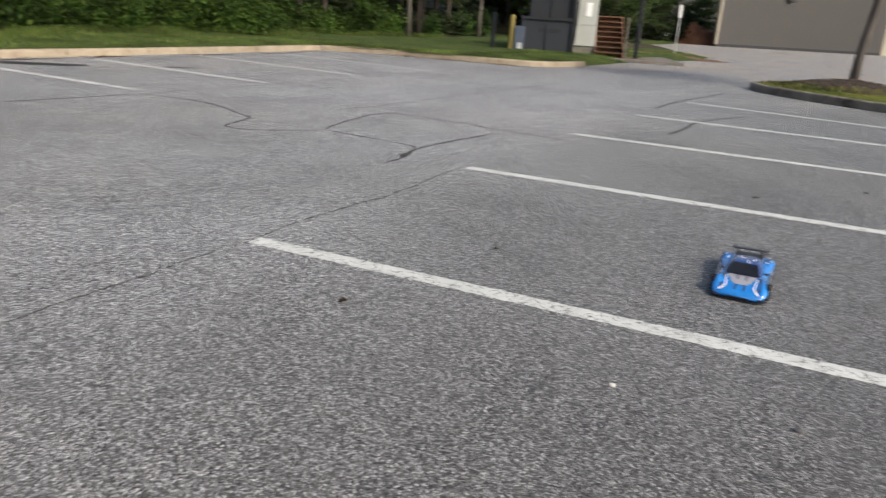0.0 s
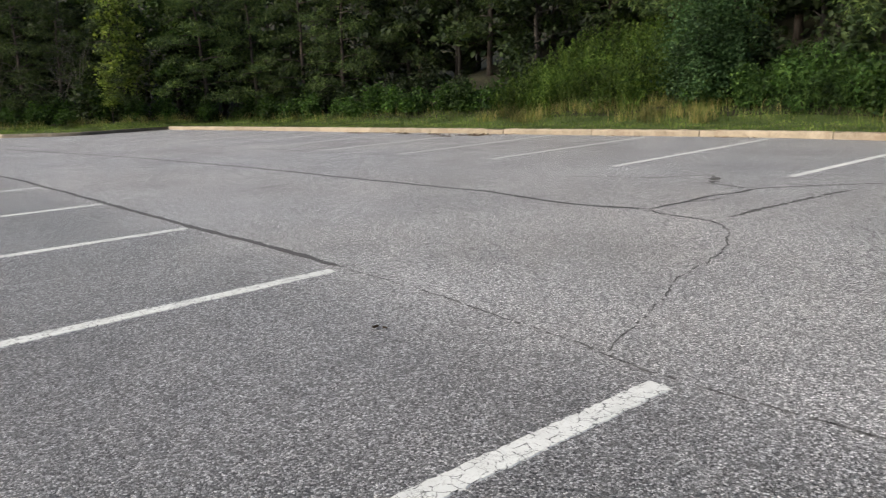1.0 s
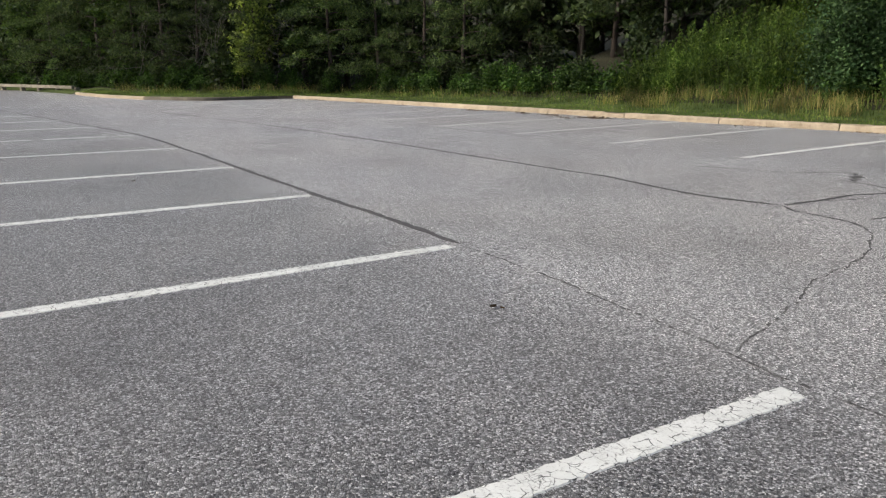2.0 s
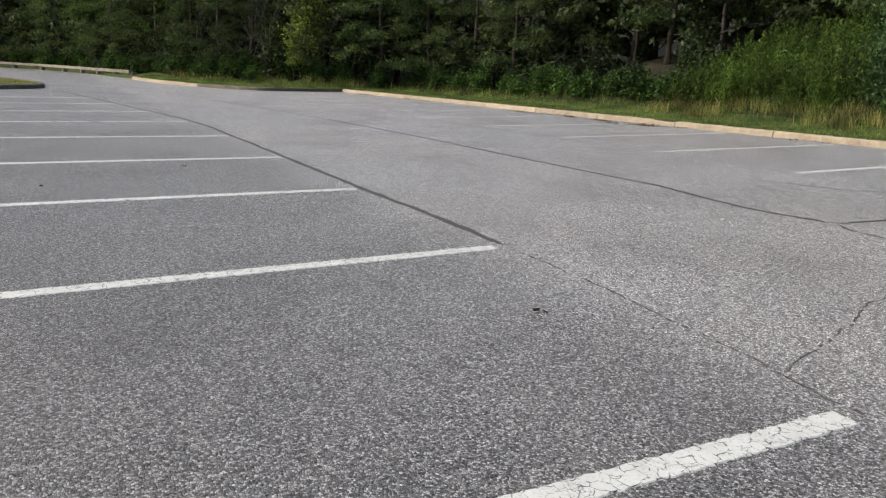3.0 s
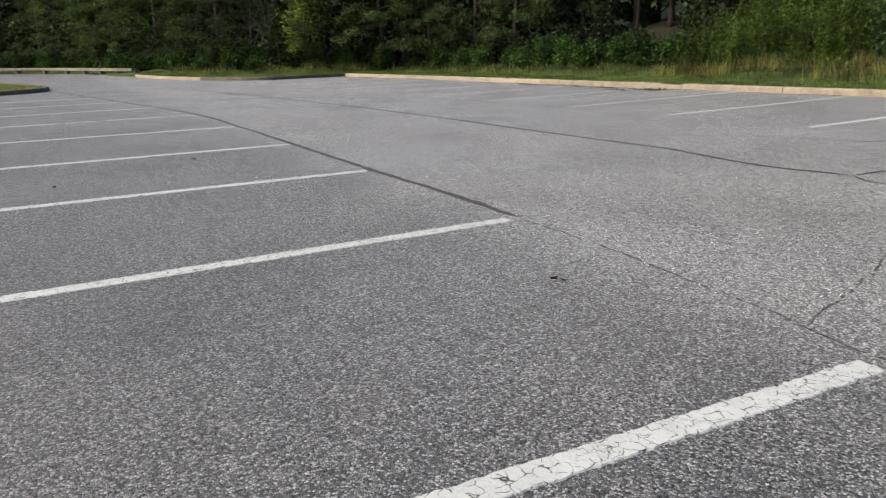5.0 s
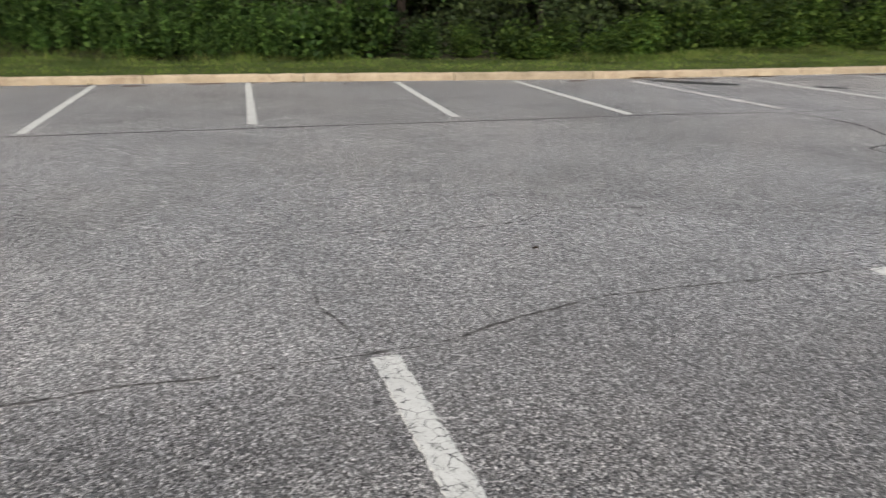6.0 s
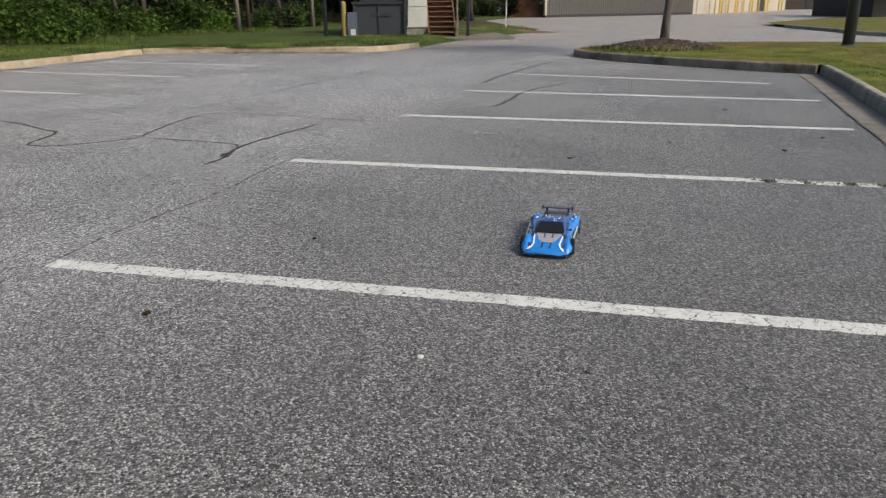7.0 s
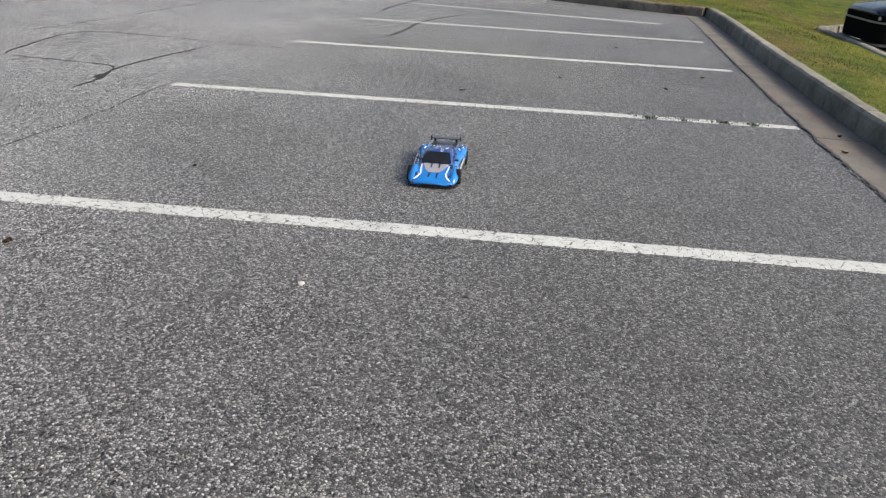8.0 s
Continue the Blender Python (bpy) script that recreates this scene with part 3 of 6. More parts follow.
strip("verge", [0.0, 0.1, 0.2, 0.3, 0.45, 0.6, 0.8, 1.0], VERGE, "mown green grass verge behind the kerb", False)
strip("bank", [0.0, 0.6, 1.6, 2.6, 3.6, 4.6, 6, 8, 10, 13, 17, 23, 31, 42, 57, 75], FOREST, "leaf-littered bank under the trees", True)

# ---- kerbs ----
KERB = [(0.0, -0.03), (0.015, 0.112), (0.03, 0.142), (0.05, 0.155), (0.15, 0.158), (0.16, 0.146), (0.16, -0.03)]
TALL = [(0.0, -0.03), (0.012, 0.12), (0.022, 0.165), (0.045, 0.186), (0.10, 0.19), (0.15, 0.186), (0.16, 0.16), (0.16, -0.03)]
PAN = [(-0.43, -0.02), (-0.43, 0.006), (-0.415, 0.009), (0.0, 0.005), (0.0, -0.02)]


def kerb(label, outline, mat, length=3.05, profile=KERB, name="kerb", piece="kerb_stone", flip=False, gap=0.006, worn=0.0, broken=None):
    """A run of cast kerb stones with open joints; the face looks to the right of the way."""
    line = smooth_line(outline, 0.12 if worn else 0.5)
    if flip:
        line = line[::-1]
    run = thing(name, label, "kerb", kind="structure")
    at, start = 0.0, 0
    for i in range(1, len(line)):
        at += (line[i] - line[i - 1]).length
        if at >= length or i == len(line) - 1:
            seg = line[start:i + 1]
            bm = sweep(bmesh.new(), seg, profile, gap)
            if worn:
                for v in bm.verts:
                    if v.co.z > 0.1:
                        n3 = noise.noise(v.co * 5.0) + 0.7 * noise.noise(v.co * 17.0)
                        v.co.z += worn * (n3 - 0.5)
                        if broken and broken[0] < v.co.x < broken[1]:
                            v.co.z *= 0.80 + 0.2 * noise.noise(v.co * 11.0)
                        v.co.y += worn * 0.8 * noise.noise(v.co * 2.5 + Vector((7, 0, 0)))
            part(piece, bm, mat, run)
            start, at = i, 0.0
    return run


FAR_KERB = [p for p in EDGE if -37.5 < p[0] < 19 and p[1] > 10]
kerb("weathered yellow-painted concrete kerb along the woods", FAR_KERB, YELLOW_CONCRETE, 2.9, flip=True, gap=0.012, worn=0.010, broken=(-17.3, -16.5))
kerb("dark dirt-covered kerb at the mouth of the exit road", [(-37.3, 10.6), (-36.5, 8.4), (-35.8, 6.0), (-38.2, 3.7)], DIRTY_CONCRETE, 2.4, flip=True, worn=0.01)
kerb("tan concrete kerb bending into the exit road", [(-38.2, 3.7), (-43, 2.5), (-49, 1.85)], YELLOW_CONCRETE, 2.4, flip=True, worn=0.01)
kerb("tan concrete kerb beside the compactor lawn", [(22.8, 3.8), (20.7, 4.5), (20.2, 6.2), (19.9, 9.0), (18.95, 11.15)], YELLOW_CONCRETE, 2.4, flip=True)

# the head of the near row, from the exit island to the tree island
HEAD = [(-56, -14.5), (-45.5, -7.6), (-40, -4.7), (-35, -3.0), (-32.4, -2.62), (-31.0, -2.85), (-29.9, -3.5), (-28.7, -4.9), (-27.5, -6.35), (-26.85, -7.2), (-26.45, -7.35), (-25.6, -7.18), (-23.7, -6.75), (-21.1, -6.27), (-18.4, -5.84), (-15.7, -5.5), (-13.2, -5.25), (-6, -5.15),
        (0, -5.15), (4.0, -5.25), (8.0, -5.55), (12.5, -5.98), (14.7, -6.15)]
TIP = [(14.75, -6.1), (15.35, -5.1), (17.0, -3.0), (18.5, -1.65), (19.7, -1.25), (20.9, -1.7), (22.5, -3.1), (23.4, -5.2), (23.6, -7.7), (23.0, -10.5), (21.4, -15), (18.5, -22)]
kerb("grey weathered concrete kerb at the head of the bays", HEAD[10:], GREY_CONCRETE, 3.05, TALL, flip=True, worn=0.007)
kerb("low dirt-stained concrete kerb round the exit island", HEAD[:11], DIRTY_CONCRETE, 3.05, KERB, flip=True, worn=0.012)
kerb("dirty brown-stained concrete kerb round the tree island", TIP, SILTED_CONCRETE, 3.05, TALL, flip=True, worn=0.018)
kerb("dirt-caked concrete gutter by the exit island", [p for p in HEAD if -26.5 < p[0] < -15], SILTED_CONCRETE, 3.05, [(a * 1.17, z) for a, z in PAN], "gutter", "gutter_slab", flip=True)
kerb("stained concrete gutter along the kerb", [p for p in HEAD if -16 < p[0] < 1], GUTTER_CONCRETE, 3.05, [(a * 1.17, z) for a, z in PAN], "gutter", "gutter_slab", flip=True)
kerb("stained concrete gutter with rusty dirt along the kerb", [p for p in HEAD if p[0] > -1], GUTTER_CONCRETE, 3.05, [(a * 0.85, z) for a, z in PAN], "gutter", "gutter_slab", flip=True)


def offset_line(outline, across):
    line = smooth_line(outline, 0.5)
    out = []
    for i, p in enumerate(line):
        d = (line[min(i + 1, len(line) - 1)] - line[max(i - 1, 0)]).normalized()
        out.append((p.x - d.y * across, p.y + d.x * across))
    return out


inner = offset_line(HEAD, -0.14) + offset_line(TIP, -0.14)
LOW_EDGE = [(16.8, -22), (16.2, -10.5), (15.7, -8.9), (15.0, -8.35), (12.7, -8.2), (9.2, -7.8), (4, -7.6), (0, -7.6), (-8, -7.6), (-12, -7.9), (-14, -30), (-55, -30)]


def polyline_y(line, x):
    pts = sorted(line)
    return float(np.interp(x, [p[0] for p in pts], [p[1] for p in pts]))


def lawn_z(x, y):
    """The lawn falls from the bays to the lower car park."""
    across = max(0.0, min(1.0, (x + 14) / 4, (18.5 - x) / 3))
    down = max(0.0, min(1.0, (polyline_y(HEAD, min(x, 14.7)) - 0.5 - y) / 2.1))
    return 0.165 - 0.05 * max(0.0, min(1.0, (-10 - x) / 8)) - 0.32 * across * down * down * (3 - 2 * down) + 0.008 * noise.noise(Vector((x * 1.3, y * 1.3, 0)))


bm = fan(inner + LOW_EDGE, 0.165)
for k in range(64):
    bmesh.ops.bisect_plane(bm, geom=bm.verts[:] + bm.edges[:] + bm.faces[:], plane_co=(-14 + 0.6 * k, 0, 0), plane_no=(1, 0, 0))
for k in range(20):
    bmesh.ops.bisect_plane(bm, geom=bm.verts[:] + bm.edges[:] + bm.faces[:], plane_co=(0, -1.5 - 0.45 * k, 0), plane_no=(0, 1, 0))
for v in bm.verts:
    v.co.z = lawn_z(v.co.x, v.co.y)
lawn = part("lawn", bm, LAWN, smooth=True)
tagged(lawn, "patchy mown lawn behind the bays", "lawn", kind="structure")
kerb("grey concrete kerb of the neighbouring car park", LOW_EDGE[:9], GREY_CONCRETE, 3.05, [(a, z - 0.25) for a, z in KERB], flip=False)

# an island across the drive
FAR_ISLE = [(41.5, -10.3), (36, -11.2), (31, -12.0), (24, -17.5), (20, -26)]
kerb("dark grey concrete kerb of the island across the drive", FAR_ISLE, GREY_CONCRETE, 3.05)
part_isle = part("lawn", fan(offset_line(FAR_ISLE, 0.14) + [(30, -40), (70, -40), (58, -16), (46, -10)], 0.13), LAWN)
tagged(part_isle, "green lawn across the drive", "lawn", kind="structure")

# ---- bay lines ----
NEAR_ENDS = {-9: (-25.1, -1.45), -8: (-22.4, -0.95), -7: (-19.46, -0.49), -6: (-16.58, -0.14), -5: (-13.52, 0.05), -4: (-10.60, 0.11), -3: (-7.97, 0.14), -2: (-5.39, 0.15), -1: (-2.69, -0.01),
             0: (-0.255, 0.11), 1: (2.52, 0.35), 2: (5.38, 0.24), 3: (8.29, 0.07), 4: (11.12, -0.14), 5: (14.15, -0.49)}
FAR_ENDS = {-12: (-32.0, 4.6), -11: (-29.4, 5.0), -10: (-26.8, 5.35), -9: (-24.2, 5.7), -8: (-21.5, 6.0), -7: (-18.81, 6.20), -6: (-16.10, 6.44), -5: (-13.38, 6.61), -4: (-10.79, 6.76), -3: (-8.11, 6.81), -2: (-5.42, 6.85), -1: (-2.78, 6.75), 0: (-0.26, 6.78),
            1: (2.33, 6.72), 2: (4.68, 6.28), 3: (7.17, 6.23), 4: (9.67, 5.87), 5: (12.56, 5.83), 6: (15.37, 5.56)}


NEAR_HEADS = {-9: (-24.2, -6.25), -8: (-21.1, -5.78), -7: (-18.4, -5.40), -6: (-15.75, -5.02), -5: (-13.0, -4.77), -4: (-10.15, -4.62), -3: (-7.62, -4.52), -2: (-5.1, -4.5), -1: (-2.7, -4.5),
              0: (-0.25, -4.5), 1: (2.535, -4.52), 2: (5.34, -4.92), 3: (8.08, -5.06), 4: (10.62, -5.28), 5: (12.9, -5.0)}


def bay_line(a, b, mat, label, seed, lost=()):
    """A ragged stripe of road paint from a to b, 0.11 m wide, standing a little proud of the asphalt."""
    r = random.Random(seed)
    a, b = Vector((*a, 0)), Vector((*b, 0))
    d = (b - a).normalized()
    left = Vector((-d.y, d.x, 0))
    n = max(2, round((b - a).length / 0.024))
    bm = bmesh.new()
    rows = []
    for k in range(n + 1):
        p = a + (b - a) * (k / n)
        w1, w2 = 0.055 + r.uniform(-0.006, 0.004), 0.055 + r.uniform(-0.006, 0.004)
        rows.append([bm.verts.new(p + left * w + Vector((0, 0, z))) for w, z in ((w1 + 0.004, 0.0), (w1, 0.004), (-w2, 0.004), (-w2 - 0.004, 0.0))])
    for p, q in zip(rows, rows[1:]):
        if any(abs(p[1].co.y - y) < h for y, h in lost):
            continue
        for j in range(3):
            bm.faces.new((p[j], p[j + 1], q[j + 1], q[j]))
    ob = part("bay_line", bm, mat)
    return tagged(ob, label, "bay line", "painted bay lines", "structure")


for k, (x, y) in NEAR_ENDS.items():
    bay_line((x, y), NEAR_HEADS[k], PAINT, "cracked white painted bay line on the asphalt", k + 40, ((-3.76, 0.05), (-4.02, 0.03), (-4.33, 0.05), (-4.56, 0.03)) if k == 2 else ((-2.42, 0.05), (-2.16, 0.03), (-1.77, 0.08), (-0.57, 0.05)) if k == -6 else ())
for k, (x, y) in FAR_ENDS.items():
    hx = {-2: -5.68, -1: -2.66, 0: 0.08, 1: 2.90, 2: 5.25}[k] if -3 < k < 3 else x * (1.095 if x < 0 else 1.055)
    bay_line((x, y), (hx, polyline_y(FAR_KERB, hx) - (0.65 if k > 2 else 0.25)), FADED if k in (-7, 3, -8) else FAR_PAINT, "worn white painted bay line below the kerb", k + 90)

# ---- sealed and open cracks ----
CRACKS_BY_THE_BAYS = [
    ("sealed", 0.045, [(-30.8, -2.4), (-22.6, -1.0), (-16.8, -0.05), (-13.57, 0.10), (-10.7, 0.16), (-8.0, 0.20), (-6.5, 0.25), (-5.42, 0.24)]),
    ("open", 0.024, [(-5.42, 0.23), (-4.77, 0.25), (-4.08, 0.21), (-3.46, 0.16), (-2.77, 0.08), (-2.2, 0.11), (-1.5, 0.15), (-0.5, 0.14)]),
    ("open", 0.026, [(-0.6, 0.14), (-0.1, 0.16), (0.3, 0.27), (0.7, 0.375), (0.95, 0.41), (1.38, 0.41), (1.97, 0.415), (2.45, 0.375)]),
    ("open", 0.022, [(2.35, 0.38), (2.6, 0.36), (3.16, 0.36), (4.04, 0.27), (5.36, 0.30)]),
    ("sealed", 0.050, [(-28.2, 1.75), (-20.1, 2.88), (-14.4, 3.38), (-10.36, 3.53), (-8.3, 3.60), (-7.5, 3.64), (-6.15, 3.46), (-5.28, 3.65)]),
    ("sealed", 0.024, [(-5.28, 3.65), (-5.04, 3.48), (-4.81, 3.46), (-4.52, 3.42), (-4.30, 3.28)]),
    ("open", 0.027, [(-4.52, 3.42), (-4.30, 3.28), (-4.08, 2.99), (-4.0, 2.8), (-3.87, 2.58), (-3.74, 2.24), (-3.66, 1.9)]),
    ("open", 0.021, [(-3.70, 2.1), (-3.62, 1.76), (-3.58, 1.5), (-3.42, 1.14), (-3.32, 0.85), (-3.21, 0.54), (-3.13, 0.35), (-3.04, 0.11)]),
]
CRACKS_IN_THE_LANE = [
    ("sealed", 0.036, [(-5.28, 3.65), (-5.27, 4.22), (-5.30, 4.75), (-5.20, 5.15), (-5.18, 5.6), (-4.93, 6.0), (-4.5, 6.55), (-4.2, 6.72), (-2.75, 6.57), (0.62, 6.40), (2.64, 6.26), (4.5, 6.17), (5.15, 6.12), (6.0, 6.0), (6.79, 5.90)]),
    ("sealed", 0.020, [(-5.24, 4.25), (-5.14, 4.55), (-5.10, 4.85)]),
    ("open", 0.105, [(-4.47, 3.66), (-4.45, 3.9), (-4.47, 4.31), (-4.44, 4.88), (-4.42, 5.5), (-4.36, 6.1)]),
    ("sealed", 0.026, [(-7.83, 5.36), (-7.05, 5.75), (-6.72, 5.90), (-6.40, 6.40), (-6.20, 6.48)]),
    ("open", 0.19, [(-6.26, 6.48), (-6.05, 6.22), (-5.93, 5.95), (-5.80, 5.70)]),
    ("sealed", 0.026, [(-6.0, 5.76), (-5.82, 5.73), (-5.58, 5.67), (-5.33, 5.58), (-5.18, 5.64)]),
    ("open", 0.045, [(6.79, 5.9), (9.44, 5.72), (12.08, 5.57)]),
    ("sealed", 0.027, [(6.79, 5.90), (6.93, 5.57), (6.86, 4.61), (6.42, 3.76), (6.36, 3.57), (6.11, 3.42), (5.68, 3.30), (5.55, 3.15), (5.59, 2.91), (5.83, 2.64), (6.20, 2.34)]),
    ("sealed", 0.020, [(6.20, 2.34), (6.12, 1.79), (6.02, 1.19), (5.80, 1.0)]),
    ("sealed", 0.020, [(6.20, 2.34), (6.62, 2.48), (7.95, 2.58), (7.98, 1.55), (7.80, 0.83), (7.68, -0.05)]),
    ("sealed", 0.025, [(4.97, 0.92), (5.38, 0.91), (5.62, 0.97), (5.9, 1.03), (6.6, 0.96), (7.42, 0.82)]),
    ("sealed", 0.050, [(5.36, 0.90), (5.52, 0.99), (5.66, 0.98)]),
]
CRACKS_ON_THE_FAR_SIDE = [
    ("open", 0.06, [(7.65, 3.2), (8.95, 3.02), (10.8, 2.88), (12.5, 2.74), (16.1, 2.47)]),
    ("open", 0.05, [(14.0, 5.38), (16.3, 5.46), (18.6, 5.52)]),
    ("joint", 0.020, offset_line(HEAD[18:-1], 0.372)[::2]),
    ("joint", 0.026, offset_line(HEAD[11:18], 0.51)[::2]),
    ("sealed", 0.040, [(9.23, -0.93), (10.1, -1.04), (10.85, -1.08), (11.8, -1.33), (12.6, -1.68)]),
    ("sealed", 0.040, [(12.33, -0.21), (13.4, -0.28), (14.75, -0.45), (16.2, -0.72), (17.5, -0.9)]),
    ("open", 0.07, [(-18.26, 5.98), (-15.81, 6.24), (-13.74, 6.38), (-12.37, 6.62)]),
    ("open", 0.06, [(-34.5, 0.6), (-31.0, 1.25), (-28.2, 1.75)]),
    ("open", 0.03, [(-10.35, 1.9), (-10.47, 2.33), (-10.52, 2.81)]),
    ("open", 0.020, [(-0.27, 0.16), (-0.33, 0.32), (-0.36, 0.51), (-0.42, 0.70), (-0.40, 1.0)]),
    ("open", 0.012, [(-0.4, 1.9), (0.9, 1.75), (1.6, 2.0), (2.9, 1.5), (3.6, 1.45)]),
]
CRACKS = CRACKS_BY_THE_BAYS + CRACKS_IN_THE_LANE + CRACKS_ON_THE_FAR_SIDE


def crack(style, half, points, seed):
    """A wandering ribbon of crack filler, or of an open crack, lying in the asphalt."""
    r = random.Random(seed)
    line = smooth_line(points, 0.07 if style == "sealed" else 0.045)
    bm = bmesh.new()
    rows, sway = [], 0.0
    for i, p in enumerate(line):
        d = (line[min(i + 1, len(line) - 1)] - line[max(i - 1, 0)]).normalized()
        left = Vector((-d.y, d.x, 0))
        sway = sway * 0.80 + r.uniform(-1, 1) * {"sealed": 0.006, "open": 0.010, "joint": 0.008}[style]
        w = half * (r.uniform(0.72, 1.18) if style == "sealed" else r.uniform(0.4, 1.4))
        w *= min(1.0, 0.2 + min(i, len(line) - 1 - i) / (3 if style == "sealed" else 9))
        up = Vector((0, 0, {"sealed": 0.0028, "open": 0.0022, "joint": 0.0115}[style]))
        rows.append((bm.verts.new(p + left * (sway + w) + up), bm.verts.new(p + left * (sway - w) + up)))
    for (p, q), (s, t) in zip(rows, rows[1:]):
        if style == "sealed" or r.random() > 0.12:
            bm.faces.new((p, q, t, s))
    ob = part("crack", bm, OPEN_CRACK if style == "open" else FILLER)
    words = "dark tar-sealed crack winding over the asphalt" if style == "sealed" else "ragged dark joint between the asphalt and the gutter" if style == "joint" else "thin open crack running through the asphalt"
    return tagged(ob, words, "crack", "cracks in the asphalt", "structure")


for n, (style, half, points) in enumerate(CRACKS):
    crack(style, half * ({"sealed": 0.80, "open": 0.34, "joint": 0.60}[style]), points, n)

# ---- plants ----
def clump_points(r, centres, n, spread, flat=0.7):
    c = np.asarray(centres)
    pick = r.integers(0, len(c), n)
    off = r.normal(size=(n, 3)) * spread
    off[:, 2] *= flat
    return c[pick] + off


def trunk_parts(root, r, height, girth, limbs, low, reach, bark, rise=0.3, droop=0.0):
    """A leaning tapered trunk with limbs; returns the points where foliage sits, with their share of a limb's length."""
    lean = r.normal(size=2) * 0.03 * height
    spine = []
    for k in range(8):
        t = k / 7
        spine.append((lean[0] * t * t + r.normal() * 0.03, lean[1] * t * t + r.normal() * 0.03, height * t - 0.15))
    bm = tube(bmesh.new(), spine, [girth * (1.25 if k == 0 else 1 - 0.8 * k / 7) for k in range(8)], 9)
    tips = []
    for k in range(limbs):
        t = low + (1 - low) * (k + r.uniform(0, 0.8)) / limbs
        a = k * 2.4 + r.uniform(-0.5, 0.5)
        base = np.array([lean[0] * t * t, lean[1] * t * t, height * t - 0.15])
        long = reach * (1.15 - 0.85 * (t - low) / (1 - low)) * r.uniform(0.6, 1.25)
        path = []
        for j in range(5):
            f = j / 4
            path.append(base + np.array([math.cos(a), math.sin(a), 0]) * long * f + np.array([0, 0, rise * long * f * (1.2 - 0.6 * f) - droop * long * f * f]) + r.normal(size=3) * 0.05 * f)
        tube(bm, [tuple(p) for p in path], [girth * 0.28 * (1 - 0.8 * j / 4) for j in range(5)], 5)
        tips += [path[2], path[3], path[4]]
        for j in (2, 3):
            side = a + r.choice((-1, 1)) * r.uniform(0.6, 1.1)
            twig = path[j] + np.array([math.cos(side), math.sin(side), 0.1]) * long * r.uniform(0.22, 0.4)
            tube(bm, [tuple(path[j]), tuple(twig)], [girth * 0.10, girth * 0.03], 4)
            tips.append(twig)
    part("trunk", bm, bark, root, smooth=True)
    return np.array(tips), np.array(spine)


def pads(r, centres, n, wide, flat):
    """Foliage heaped in flattened pads of uneven size, denser on their upper side."""
    c = np.asarray(centres)
    size = r.uniform(0.35, 1.5, len(c))
    c = c + r.normal(size=c.shape) * np.array([0.12, 0.12, 0.16])
    share = size ** 2 / (size ** 2).sum()
    pick = r.choice(len(c), n, p=share)
    off = r.normal(size=(n, 3))
    off /= np.linalg.norm(off, axis=1, keepdims=True) + 1e-9
    off *= r.uniform(0.25, 1.0, n)[:, None] ** 0.5
    off *= (size[pick] * wide)[:, None]
    off[:, 2] = np.abs(off[:, 2]) * flat - 0.35 * flat * wide * r.uniform(0, 1, n)
    return c[pick] + off


def broad_tree(label, seed, height=8.0, girth=0.12, leaves=5500, mat=BROAD, size=0.13, low=0.12, reach=1.9):
    r = np.random.default_rng(seed)
    root = thing("tree", label, "tree", "trees of the wood")
    tips, spine = trunk_parts(root, r, height, girth, 17, low, reach, BARK)
    pts = np.concatenate([pads(r, tips, int(leaves * 0.85), 0.55, 0.8), clump_points(r, tips, int(leaves * 0.15), 0.5)])
    pts = pts[pts[:, 2] > 0.25]
    leaf_mesh("crown", pts, size, mat, root, seed=seed)
    return root


def pine_tree(label, seed, height=9.0, girth=0.14, sprays=4800, low=0.04, reach=2.2):
    r = np.random.default_rng(seed)
    root = thing("pine_tree", label, "pine tree", "pines of the wood")
    tips, spine = trunk_parts(root, r, height, girth, 22, low, reach, PINE_BARK, 0.26, 0.20)
    pts = np.concatenate([pads(r, tips, int(sprays * 0.86), 0.48, 0.75), clump_points(r, tips, int(sprays * 0.14), 0.42)])
    leaf_mesh("crown", pts, 0.034, NEEDLE, root, long=6.0, up=0.1, seed=seed)
    return root


def bush(label, seed, radius=1.0, height=1.7, leaves=1900, mat=SHRUB, size=0.098, name="bush"):
    r = np.random.default_rng(seed)
    root = thing(name, label, "bush", "bushes at the wood's edge")
    bm = bmesh.new()
    mounds = []
    for k in range(13):
        a, t = r.uniform(0, 2 * math.pi), r.uniform(0.15, 1.0)
        end = np.array([math.cos(a) * radius * t * r.uniform(0.3, 0.9), math.sin(a) * radius * t * r.uniform(0.3, 0.9), height * (1.02 - 0.55 * t) * r.uniform(0.7, 1.05)])
        tube(bm, [(0, 0, -0.1), tuple(end * np.array([0.4, 0.4, 0.55])), tuple(end)], [0.022, 0.014, 0.005], 4)
        mounds += [end, end * np.array([0.85, 0.85, 0.65]), end * np.array([1.0, 1.0, 0.3])]
    part("branch_frame", bm, BARK, root)
    pts = clump_points(r, mounds, leaves, 0.2 * radius, 0.9)
    pts = pts[pts[:, 2] > 0.03]
    leaf_mesh("foliage", pts, size, mat, root, seed=seed, long=1.6)
    return root


def plant(proto, i, d, turn, scale, tall=1.0):
    p = out_from_edge(i, d)
    m = Matrix.Translation(p) @ Matrix.Rotation(turn, 4, "Z") @ Matrix.Diagonal((scale, scale, scale * tall, 1))
    return copy_thing(proto, m)


def place_first(proto, i, d, turn=0.0):
    proto.matrix_world = Matrix.Translation(out_from_edge(i, d)) @ Matrix.Rotation(turn, 4, "Z")


